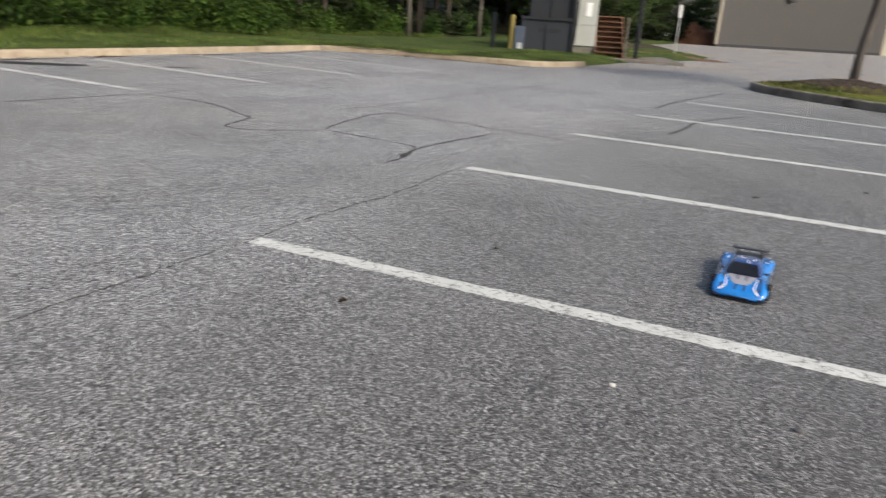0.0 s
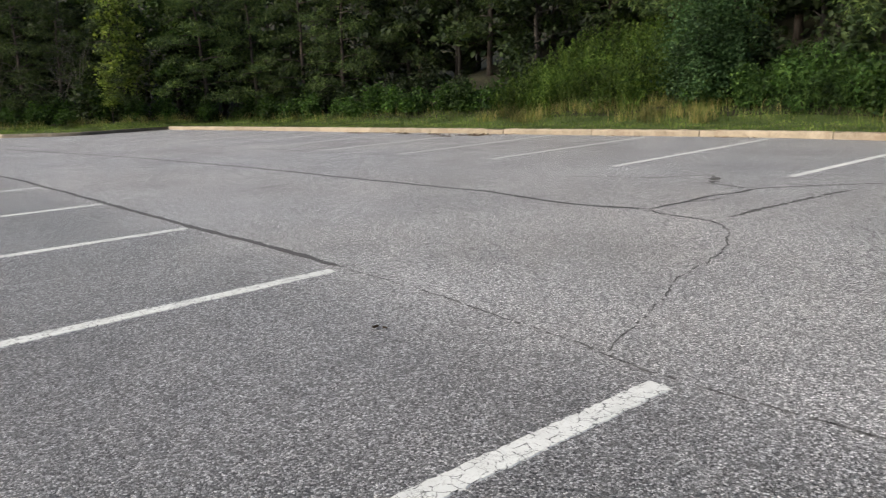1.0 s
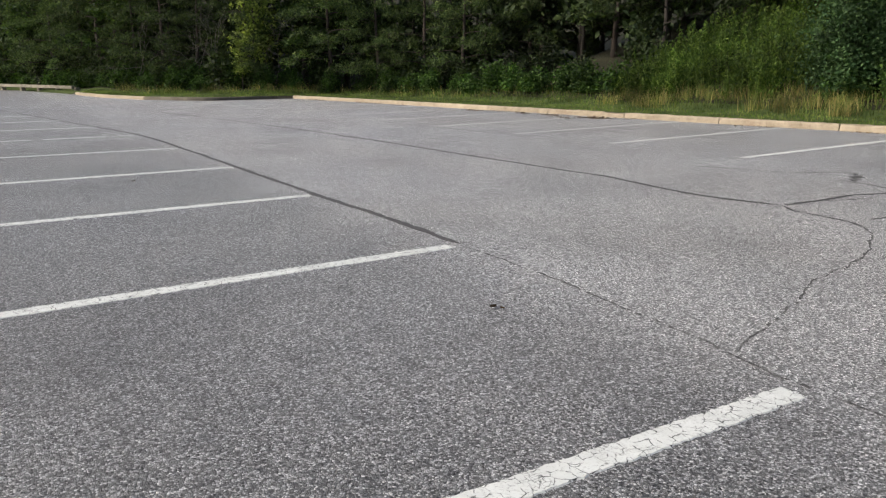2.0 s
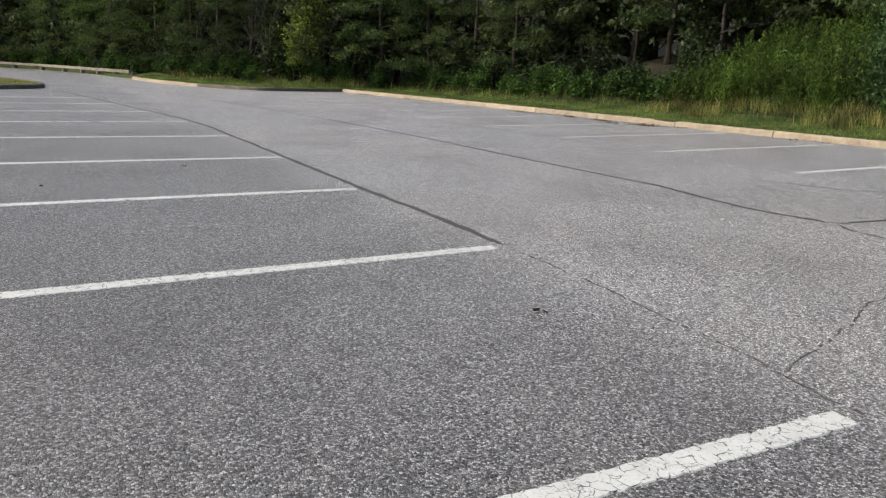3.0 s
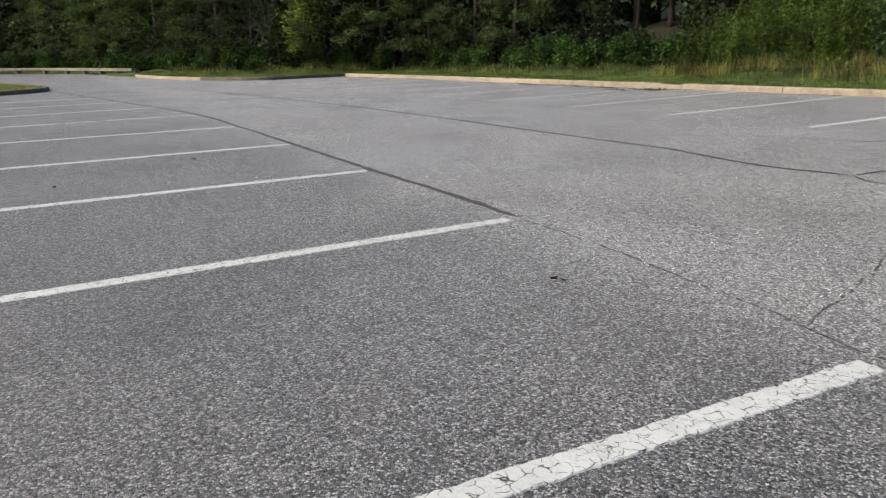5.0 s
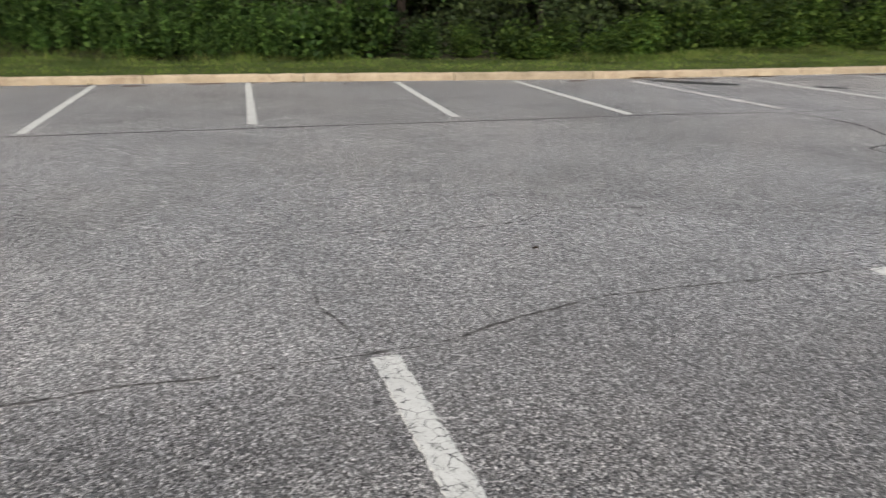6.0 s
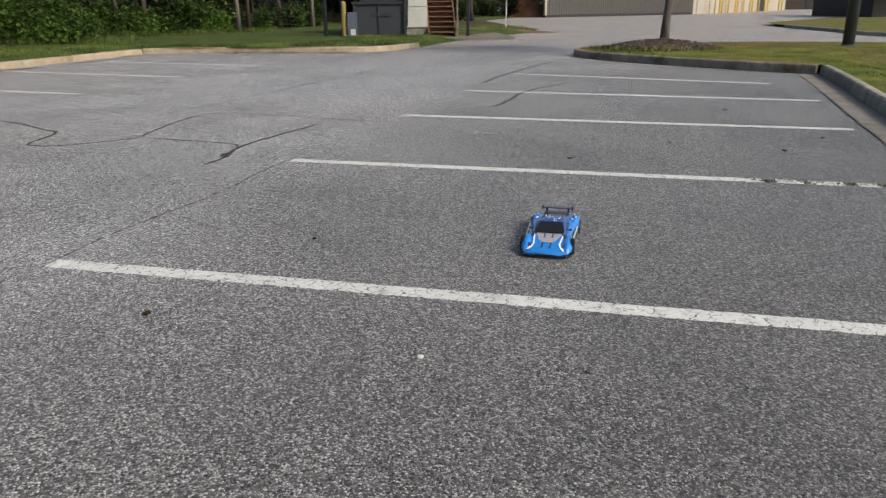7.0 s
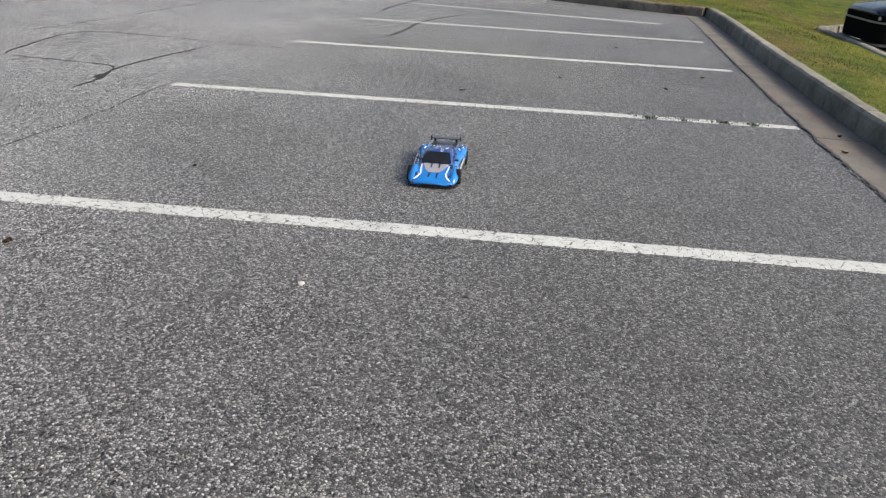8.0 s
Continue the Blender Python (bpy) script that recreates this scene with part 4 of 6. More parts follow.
veg = random.Random(11)
PINES = [pine_tree("dense dark pine with low feathery branches at the wood's edge", s, h, 0.13, 11000, 0.14, 2.5) for s, h in ((21, 7.5), (22, 6.8), (23, 8.2))]
BROADS = [broad_tree("broadleaf tree with a dark uneven crown in the wood", s, h, 0.11, 5200, BROAD, 0.115, 0.2, 2.2) for s, h in ((31, 7.0), (32, 7.8), (33, 6.2))]
BACKS = [broad_tree("tall tree deep in the shade of the wood", s, h, 0.11, 1900, SHADED_LEAF, 0.23, 0.06, 2.4) for s, h in ((35, 8.5), (36, 9.5), (37, 7.5))]
SLIM_TREES = [broad_tree("slim broadleaf tree in the shade of the wood", s, h, 0.09, 3600, SHADED_LEAF, 0.12, 0.15, 2.1) for s, h in ((38, 7.5), (39, 8.5))]
PALES = [broad_tree("young tree with pale yellow-green leaves among the pines", 41, 6.2, 0.06, 1500, PALE, 0.12, 0.25, 1.0)]
SHRUBS = [bush("dense dark green shrub at the foot of the wood", s, 1.0, h, 1500) for s, h in ((51, 1.5), (52, 1.9), (53, 1.2))]
STRAGGLERS = [bush("straggling shrub in deep shade under the pines", s, 1.1, h, 900, SHADED_LEAF, 0.12) for s, h in ((55, 1.7), (56, 2.2))]
VINES = [bush("bright green tangle of vine leaves", s, 1.2, h, 2300, VINE, 0.095, "vine_tangle") for s, h in ((61, 1.4), (62, 1.9))]
GREAT = bush("large rounded blue-green shrub on the bank", 71, 1.8, 3.6, 17000, BLUE_SHRUB, 0.062)

n_st = len(STATIONS)


used = set()


def put(protos, k, i, d, scale, tall=1.0):
    proto = protos[k % len(protos)]
    if proto.name not in used:
        used.add(proto.name)
        place_first(proto, i, d, veg.uniform(0, 6.28))
        return proto
    return plant(proto, i, d, veg.uniform(0, 6.28), scale, tall)


# low growth along the front of the wood
i, k = 0.0, 0
while i < n_st - 2:
    x, y = STATIONS[int(i)][0].x, STATIONS[int(i)][0].y
    start = lawn_depth(STATIONS[int(i)][0]) + 0.2
    k += 1
    step = 1.25
    if y > 9 and 5 < x < 19.5:
        open_side = x < 11
        put(VINES, k, i, start + veg.uniform(-0.1, 0.7), veg.uniform(0.5, 0.75) if open_side else veg.uniform(0.75, 1.1))
        put(STRAGGLERS if open_side else VINES + STRAGGLERS, k + 1, i + 0.6, start + veg.uniform(1.2, 2.2), veg.uniform(0.7, 1.0) if open_side else veg.uniform(1.0, 1.5))
    elif y > 9 and -12 < x <= 5:
        put(SHRUBS, k, i, start + veg.uniform(-0.1, 0.8), veg.uniform(0.55, 0.9))
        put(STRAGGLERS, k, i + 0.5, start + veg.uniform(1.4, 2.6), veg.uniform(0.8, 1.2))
    elif -21.5 < x < -12 and y > 9:
        if x < -19.3:
            put(SHRUBS, k, i, start + veg.uniform(0.0, 0.8), veg.uniform(0.6, 0.9))
            put(STRAGGLERS, k, i, start + veg.uniform(1.4, 3.0), veg.uniform(0.8, 1.2))
    elif x > 45:
        if k % 3 == 0:
            put(STRAGGLERS, k, i, start + veg.uniform(0.5, 1.5), veg.uniform(0.7, 1.1))
    elif x > 18:
        if x < 32:
            put(VINES, k, i, start + veg.uniform(0.0, 0.6), veg.uniform(0.6, 1.0))
            put(STRAGGLERS, k, i + 0.4, start + veg.uniform(1.2, 2.0), veg.uniform(0.8, 1.2))
            step = 0.8 if x < 22 else 1.2
        else:
            put(STRAGGLERS + SHRUBS[:1], k, i, start + veg.uniform(0.2, 1.2), veg.uniform(0.6, 1.0))
    else:
        low = -31 < x < -21
        put(SHRUBS, k, i, start + veg.uniform(0.0, 0.8), veg.uniform(0.5, 0.8) if low else veg.uniform(0.55, 0.95))
        put(STRAGGLERS if low else STRAGGLERS + SHRUBS[:1], k, i + 0.6, start + veg.uniform(1.2, 2.2), veg.uniform(0.6, 0.9) if low else veg.uniform(0.8, 1.25))
        step = 1.35 if x > -55 else 2.4
    i += step

# the trees: a front of pines, and two rows in shade-dark leaves behind
i, k = 0.0, 0
while i < n_st - 2:
    x, y = STATIONS[int(i)][0].x, STATIONS[int(i)][0].y
    start = lawn_depth(STATIONS[int(i)][0])
    k += 1
    if -31 < x < -21 and y > 9:
        put(SLIM_TREES if k % 2 else PINES, k // 2, i, start + 5.2 + veg.uniform(-0.6, 0.9), veg.uniform(0.9, 1.15))
    elif x < -21:
        if k % 3 != 2 or -60 < x < -31:
            put(PINES if k % 5 else BROADS, k, i, start + 2.2 + veg.uniform(-0.6, 0.9), veg.uniform(0.85, 1.15))
    elif y > 9 and x < -12:
        put(PINES, k, i, start + 7.2 + veg.uniform(-0.5, 0.8), veg.uniform(0.9, 1.15))
    elif y > 9 and x < 5:
        put(PINES if k % 2 else BROADS, k, i, start + 4.0 + veg.uniform(-0.7, 1.0), veg.uniform(0.9, 1.15))
    elif x < 45:
        put(BROADS if k % 3 else PINES, k, i, start + 3.6 + veg.uniform(-0.5, 1.0), veg.uniform(0.9, 1.15))
    else:
        put(BROADS if k % 2 else PINES, k, i, start + 1.6 + veg.uniform(-0.5, 1.0), veg.uniform(0.9, 1.1))
    behind = 9.2 if (y > 9 and -21 < x < -12) else 5.8
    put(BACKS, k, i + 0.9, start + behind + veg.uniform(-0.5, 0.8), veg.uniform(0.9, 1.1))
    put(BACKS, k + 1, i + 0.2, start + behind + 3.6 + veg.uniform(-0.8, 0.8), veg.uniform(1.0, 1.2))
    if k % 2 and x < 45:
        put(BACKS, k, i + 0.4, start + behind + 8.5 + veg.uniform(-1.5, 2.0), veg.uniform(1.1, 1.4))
    i += 2.3 if -60 < x < 70 else 3.2

PALES[0].matrix_world = Matrix.Translation((-41.0, 9.95, 0.35))
for x, y, turn, q in ((-43.2, 11.3, 1.2, 1.1), (-40.6, 9.1, 2.9, 0.42)):
    copy_thing(PALES[0], Matrix.Translation((x, y, 0.4)) @ Matrix.Rotation(turn, 4, "Z") @ Matrix.Scale(q, 4))
GREAT.matrix_world = Matrix.Translation(out_from_edge(station_at(-12.6), 4.6))


def trunk_only(label, i, d, height, girth, seed, bark=PINE_BARK):
    r = np.random.default_rng(seed)
    root = thing("pine_tree", label, "pine tree", "bare pine trunks", Matrix.Translation(out_from_edge(i, d)))
    tips, spine = trunk_parts(root, r, height, girth, 9, 0.28, 1.6, bark, 0.15)
    keep = tips[tips[:, 2] > height * 0.45]
    pts = clump_points(r, keep, 1200, 0.3, 0.8)
    leaf_mesh("crown", pts, 0.055, NEEDLE, root, long=5.5, up=0.15, seed=seed)
    return root


for n, (x, d, h, g) in enumerate([(-8.2, 6.0, 11, 0.17), (-6.9, 6.6, 10, 0.11), (-2.5, 5.8, 10, 0.12), (1.0, 6.2, 10, 0.10), (-4.6, 6.3, 9, 0.09), (3.4, 6.0, 9, 0.12), (18.4, 9.0, 9, 0.14), (23.0, 13.6, 9, 0.13), (24.6, 13.0, 9, 0.10), (27.0, 13.2, 9, 0.12), (30.0, 13.8, 9, 0.14), (33.0, 13.1, 9, 0.10), (36.0, 13.4, 9, 0.13), (50.0, 3.0, 9, 0.13), (56.0, 3.4, 9, 0.10), (61.0, 3.0, 9, 0.11)]):
    trunk_only("tall pine with a bare grey-brown lower trunk", station_at(x), d, h, g, 300 + n)


trunk_only("slim tree with a pale grey trunk before the dark wood", station_at(31.0), 12.0, 9, 0.12, 340, PALE_BARK)
trunk_only("slim tree with a pale grey trunk before the dark wood", station_at(38.0), 12.3, 9, 0.10, 341, PALE_BARK)


def bare_sapling(label, x, y, z, height, seed):
    """A leafless, much-forked young tree with pale twigs."""
    r = np.random.default_rng(seed)
    root = thing("bare_sapling", label, "sapling", "bare saplings in the wood", Matrix.Translation((x, y, z)))
    bm = bmesh.new()

    def fork(p, way, long, girth, depth):
        path = [p]
        for _ in range(4):
            way = way + r.normal(size=3) * 0.16 + np.array([0, 0, 0.03])
            way /= np.linalg.norm(way)
            path.append(path[-1] + way * long / 4)
        tube(bm, [tuple(q) for q in path], [girth * (1 - 0.12 * j) for j in range(5)], 4)
        if depth:
            for j in (2, 3, 4):
                side = way + r.normal(size=3) * 0.55
                fork(path[j], side / np.linalg.norm(side), long * r.uniform(0.45, 0.7), girth * 0.55, depth - 1)

    for _ in range(2):
        fork(np.array([r.normal() * 0.1, r.normal() * 0.1, -0.1]), np.array([r.normal() * 0.15, r.normal() * 0.15, 1.0]), height * 0.55, 0.022, 3)
    part("trunk", bm, PALE_BARK, root)
    return root


for n, (x, y, h) in enumerate(((-47.6, 4.9, 5.2), (-42.6, 8.4, 4.6), (-41.9, 11.3, 5.0), (-44.6, 7.6, 5.4))):
    bare_sapling("leafless young tree with pale tangled twigs", x, y, 0.3, h, 700 + n)


# grass of the verge, dry grass and tall weeds
def scatter(n, lo, hi, near, far, seed, keep=None):
    r = np.random.default_rng(seed)
    out = []
    for _ in range(n):
        i, d = r.uniform(lo, hi), r.uniform(near, far)
        p = out_from_edge(i, d)
        if keep is None or keep(p, d):
            out.append(p)
    return np.array(out)


lo, hi = station_at(31), station_at(-48)
grass = blade_mesh("verge_grass", scatter(40000, lo, hi, 0.12, 3.7, 5), 0.06, 0.008, GRASS, seed=5)
tagged(grass, "short green grass blades of the verge", "grass", kind="stuff")
tuft = scatter(9000, station_at(-4), station_at(-34), 2.6, 4.2, 6, lambda p, d: noise.noise(Vector((p.x * 0.5, d * 0.9, 0))) > 0.06)
heads = scatter(60, station_at(-12.5), station_at(-20.5), 2.6, 4.2, 61)
spread_r = np.random.default_rng(62)
clump = (heads[:, None] + spread_r.normal(size=(len(heads), 42, 3)) * np.array([0.16, 0.16, 0.0])).reshape(-1, 3)
nook = scatter(70, station_at(-31), station_at(-38.5) + 6, 3.2, 5.2, 65)
nook = (nook[:, None] + spread_r.normal(size=(len(nook), 36, 3)) * np.array([0.18, 0.18, 0.0])).reshape(-1, 3)
tuft = np.concatenate([tuft[::7], clump, nook[::2]])
tagged(blade_mesh("dry_grass", tuft, 0.42, 0.008, DRY_GRASS, seed=6, lean=0.6), "tall straw-coloured grass along the foot of the bank", "grass", kind="stuff")
tuft = scatter(15000, station_at(3), station_at(-40), 2.8, 4.6, 8)
tagged(blade_mesh("rough_grass", tuft, 0.17, 0.009, GRASS, seed=8, lean=0.7), "rough unmown grass at the foot of the wood", "grass", kind="stuff")


rough_r = np.random.default_rng(63)
edge = []
for _ in range(9000):
    at = rough_r.uniform(station_at(33), station_at(8))
    edge.append(out_from_edge(at, lawn_depth(STATIONS[int(at)][0]) - abs(rough_r.normal()) * 0.8 + 0.3))
tagged(blade_mesh("rough_grass", np.array(edge), 0.19, 0.010, GRASS, seed=64, lean=0.7), "rough grass and weeds before the vines", "grass", kind="stuff")


def weeds(label, n, lo, hi, near, far, height, seed, mat=WEED):
    """Tall leafy stems standing close together in clumps, each an upright plume."""
    r = np.random.default_rng(seed)
    heads = scatter(n // 7, lo, hi, near, far, seed)
    roots = np.repeat(heads, 7, 0) + r.normal(size=(len(heads) * 7, 3)) * np.array([0.17, 0.17, 0.0])
    tall = np.repeat(r.uniform(0.55, 1.3, len(heads)), 7)
    h = height * tall * r.uniform(0.75, 1.12, len(roots))
    root = tagged(new("weeds"), label, "weeds", kind="stuff")
    blade_mesh("stems", roots, height * 0.8, 0.010, mat, root, 0.10, seed)
    reps = 24
    t = r.uniform(0.12, 1.0, (len(roots), reps)) ** 0.8
    wide = 0.068 * (1.15 - 0.8 * t)
    pts = roots[:, None] + np.stack([r.normal(size=t.shape) * wide, r.normal(size=t.shape) * wide, t * h[:, None]], 2)
    leaf_mesh("leaves", pts.reshape(-1, 3), 0.034, mat, root, long=4.2, up=0.05, seed=seed, droop=-1.3)
    return root


weeds("tall green goldenrod-like weeds covering the bank", 2600, station_at(-13.9), station_at(-20.6), 3.6, 10.5, 1.25, 81)
weeds("leafy weeds between the shrubs", 2200, station_at(3), station_at(-12), 3.2, 7.0, 1.0, 82, SHRUB)

# ---- lawns behind the bays ----
def inside(poly, x, y):
    """Which of the points (x, y) lie inside an outline."""
    x, y = np.atleast_1d(x), np.atleast_1d(y)
    hit = np.zeros(len(x), bool)
    for (x1, y1), (x2, y2) in zip(poly, poly[1:] + poly[:1]):
        if y1 != y2:
            hit ^= ((y1 > y) != (y2 > y)) & (x < (x2 - x1) * (y - y1) / (y2 - y1) + x1)
    return hit


LAWN_OUTLINE = [tuple(p) for p in inner + LOW_EDGE]


def lawn_grass(n, lo, hi, seed):
    r = np.random.default_rng(seed)
    x, y = r.uniform(lo[0], hi[0], n), r.uniform(lo[1], hi[1], n)
    keep = inside(LAWN_OUTLINE, x, y)
    return np.array([(a, b, lawn_z(a, b) - 0.004) for a, b in zip(x[keep], y[keep])])


tagged(blade_mesh("lawn_grass", lawn_grass(60000, (3.5, -9.5), (23.8, -1.2), 15), 0.026, 0.0035, LAWN_BLADE, seed=15), "short patchy lawn grass by the tree island", "grass", kind="stuff")
tagged(blade_mesh("dry_lawn_grass", lawn_grass(14000, (3.5, -9.5), (23.8, -1.2), 16), 0.028, 0.003, DRY_GRASS, seed=16), "dry straw patches in the lawn", "grass", kind="stuff")
tagged(blade_mesh("lawn_grass", lawn_grass(30000, (-44, -12), (-11, -2.5), 17), 0.045, 0.007, GRASS, seed=17), "lawn grass on the exit island", "grass", kind="stuff")


# ---- cars ----
def loft(bm, rings, ends=True):
    made = [[bm.verts.new(p) for p in ring] for ring in rings]
    for a, b in zip(made, made[1:]):
        for k in range(len(a)):
            j = (k + 1) % len(a)
            bm.faces.new((a[k], a[j], b[j], b[k]))
    if ends:
        bm.faces.new(made[0][::-1])
        bm.faces.new(made[-1])
    bmesh.ops.recalc_face_normals(bm, faces=bm.faces)
    return bm


def shell_ring(x, half, low, mid, top, crown=0.6, tuck=0.9):
    """A cross-section of a car's shell at x: half width, sill, shoulder and top heights."""
    right = [(half * tuck, low), (half, low + (mid - low) * 0.35), (half, low + (mid - low) * 0.75), (half * 0.95, mid), (half * crown, top - (top - mid) * 0.12), (half * crown * 0.5, top)]
    return [(x, y, z) for y, z in right] + [(x, -y, z) for y, z in right[::-1]]


def wheel(name, m, radius, width, rim_mat, parent, rim_share=0.62, spokes=5, spoke_mat=None):
    """A wheel with its axle along y."""
    root = new(name)
    root.empty_display_size = 0.1
    root.parent = parent
    root.matrix_local = m
    turn = Matrix.Rotation(radians(90), 4, "X")
    r, w = radius, width / 2
    bm = lathe(bmesh.new(), [(r * rim_share, -w), (r * 0.93, -w), (r, -w * 0.7), (r, w * 0.7), (r * 0.93, w), (r * rim_share, w), (r * rim_share, -w * 0.9)], 28, turn)
    part("tyre", bm, RUBBER, root, smooth=False)
    rr = r * rim_share
    bm = lathe(bmesh.new(), [(rr, -w * 0.95), (rr, w * 0.95), (rr * 0.9, w * 0.9), (rr * 0.82, w * 0.4), (rr * 0.2, w * 0.55), (rr * 0.14, w * 0.75), (0.001, w * 0.75)], 28, turn)
    if spoke_mat:
        part("rim", bm, rim_mat, root)
        bm = lathe(bmesh.new(), [(rr * 0.99, w * 0.80), (rr * 0.99, w * 0.97), (rr * 0.92, w * 0.97), (rr * 0.92, w * 0.80)], 28, turn)
    for k in range(spokes):
        a = 2 * math.pi * k / spokes
        box(bm, (0, -rr * 0.09, -w * 0.2), (rr * 0.92, rr * 0.09, w * 0.8), 0.0, turn @ Matrix.Rotation(a, 4, "Z"))
    part("rim_face" if spoke_mat else "rim", bm, spoke_mat or rim_mat, root)
    return root


def toy_car(m):
    """A blue radio-controlled supercar, nose along +x, 0.64 m long."""
    car = thing("toy_car", "blue radio-controlled toy car with white wheels and black rear wing", "toy car", m=m)
    nose = 0.28
    sections = [(nose, 0.100, 0.018, 0.030, 0.036, 0.7), (nose - 0.015, 0.122, 0.016, 0.036, 0.046, 0.7), (nose - 0.05, 0.138, 0.016, 0.052, 0.060, 0.66), (nose - 0.09, 0.144, 0.016, 0.074, 0.070, 0.6),
                (nose - 0.13, 0.144, 0.016, 0.078, 0.078, 0.6), (nose - 0.18, 0.132, 0.016, 0.068, 0.088, 0.66), (nose - 0.24, 0.128, 0.016, 0.070, 0.092, 0.7), (nose - 0.32, 0.132, 0.016, 0.078, 0.094, 0.7),
                (nose - 0.40, 0.145, 0.016, 0.094, 0.098, 0.62), (nose - 0.46, 0.148, 0.018, 0.098, 0.098, 0.6), (nose - 0.52, 0.142, 0.024, 0.092, 0.094, 0.62), (nose - 0.555, 0.128, 0.034, 0.082, 0.086, 0.7)]
    part("body", loft(bmesh.new(), [shell_ring(*s) for s in sections]), BLUE, car, smooth=True)
    cabin = [(nose - 0.17, 0.094, 0.060, 0.075, 0.088, 0.8), (nose - 0.20, 0.094, 0.062, 0.092, 0.104, 0.78), (nose - 0.25, 0.090, 0.064, 0.110, 0.128, 0.74), (nose - 0.30, 0.088, 0.066, 0.114, 0.136, 0.7),
             (nose - 0.36, 0.086, 0.07, 0.112, 0.132, 0.66), (nose - 0.43, 0.084, 0.075, 0.104, 0.117, 0.62), (nose - 0.50, 0.080, 0.075, 0.092, 0.099, 0.6)]
    part("cabin", loft(bmesh.new(), [shell_ring(*s) for s in cabin]), DEEP_BLUE, car, "dark blue cabin roof", True)
    bm = bmesh.new()
    for a, b in (((nose - 0.170, 0.086, 0.0885), (nose - 0.246, 0.066, 0.1285)),):
        q = [bm.verts.new(p) for p in ((a[0], a[1], a[2]), (a[0], -a[1], a[2]), (b[0], -b[1], b[2]), (b[0], b[1], b[2]))]
        bm.faces.new(q)
    bmesh.ops.solidify(bm, geom=bm.faces[:], thickness=0.003)
    bmesh.ops.translate(bm, verts=bm.verts, vec=(0.006, 0, 0.005))
    bmesh.ops.recalc_face_normals(bm, faces=bm.faces)
    part("windscreen", bm, DARK_GLASS, car, "dark tinted windscreen")
    for side in (1, -1):
        bm = bmesh.new()
        q = [bm.verts.new((nose - x, side * y, z)) for x, y, z in ((0.215, 0.0935, 0.090), (0.345, 0.0925, 0.090), (0.335, 0.086, 0.1105), (0.255, 0.088, 0.1095))]
        bm.faces.new(q)
        bmesh.ops.solidify(bm, geom=bm.faces[:], thickness=0.003)
        bmesh.ops.translate(bm, verts=bm.verts, vec=(0, side * 0.003, 0))
        bmesh.ops.recalc_face_normals(bm, faces=bm.faces)
        part("side_window", bm, DARK_GLASS, car)
        bm = bmesh.new()
        loft(bm, [[(nose - x, side * (y0 + 0.002), z) for y0, z in ((w, lo), (w, hi), (w - 0.01, hi), (w - 0.01, lo))] for x, w, lo, hi in ((0.165, 0.134, 0.02, 0.05), (0.22, 0.1295, 0.02, 0.068), (0.32, 0.1325, 0.018, 0.070), (0.38, 0.142, 0.02, 0.052))])
        skirt = part("side_panel", bm, BLACK_SHELL, car, "black side panel with white lettering shapes")
        for k in range(6):
            x = nose - 0.20 - k * 0.026
            bm = box(bmesh.new(), (-0.009, -0.0012, -0.013), (0.009, 0.0012, 0.013), 0.0, Matrix.Translation((x, side * (0.1335 + 0.0012 * k), 0.056 + 0.002 * k)) @ Matrix.Rotation(side * 0.0, 4, "Z") @ Matrix.Shear("XZ", 4, (0.35, 0)))
            part("decal_bar", bm, DECAL_WHITE, skirt)
    for side in (1, -1):
        for k, (x0, x1, z0, z1) in enumerate(((0.17, 0.30, 0.060, 0.078), (0.21, 0.36, 0.050, 0.083), (0.34, 0.42, 0.040, 0.050), (0.19, 0.27, 0.036, 0.046))):
            bm = bmesh.new()
            y = side * (0.1365 + 0.002 * k)
            q = [bm.verts.new((nose - a, y, b)) for a, b in ((x0, z0), (x0 + 0.03, z0 - 0.006), (x1, z1 - 0.010), (x1 - 0.02, z1))]
            bm.faces.new(q)
            bmesh.ops.solidify(bm, geom=bm.faces[:], thickness=0.001)
            bmesh.ops.recalc_face_normals(bm, faces=bm.faces)
            part("side_streak", bm, DECAL_WHITE if k < 2 else DECAL_GREY, car, "white printed side streak" if k < 2 else "")
    for y in (-0.022, 0.022):
        bm = box(bmesh.new(), (nose - 0.165, y - 0.004, 0.0), (nose - 0.03, y + 0.004, 0.0022))
        for v in bm.verts:
            t = (nose - v.co.x)
            v.co.z += float(np.interp(t, [0.0, 0.015, 0.05, 0.09, 0.13, 0.18], [0.036, 0.046, 0.060, 0.070, 0.078, 0.088])) + 0.0015
        bmesh.ops.subdivide_edges(bm, edges=bm.edges[:], cuts=1)
        part("hood_stripe", bm, BLACK_SHELL, car)
    HOOD_X, HOOD_Z = [0.0, 0.015, 0.05, 0.09, 0.13, 0.18], [0.036, 0.046, 0.060, 0.070, 0.078, 0.088]

    def on_hood(outline, mat, name, lift, label=""):
        """A printed shape lying on the nose, from (distance behind the nose, across) pairs."""
        bm = bmesh.new()
        rows = []
        for d, a, b in outline:
            z = float(np.interp(d, HOOD_X, HOOD_Z)) + lift
            rows.append((bm.verts.new((nose - d, a, z)), bm.verts.new((nose - d, b, z))))
        for (p, q), (s, t) in zip(rows, rows[1:]):
            bm.faces.new((p, q, t, s))
        bmesh.ops.recalc_face_normals(bm, faces=bm.faces)
        bmesh.ops.solidify(bm, geom=bm.faces[:], thickness=0.001)
        return part(name, bm, mat, car, label)

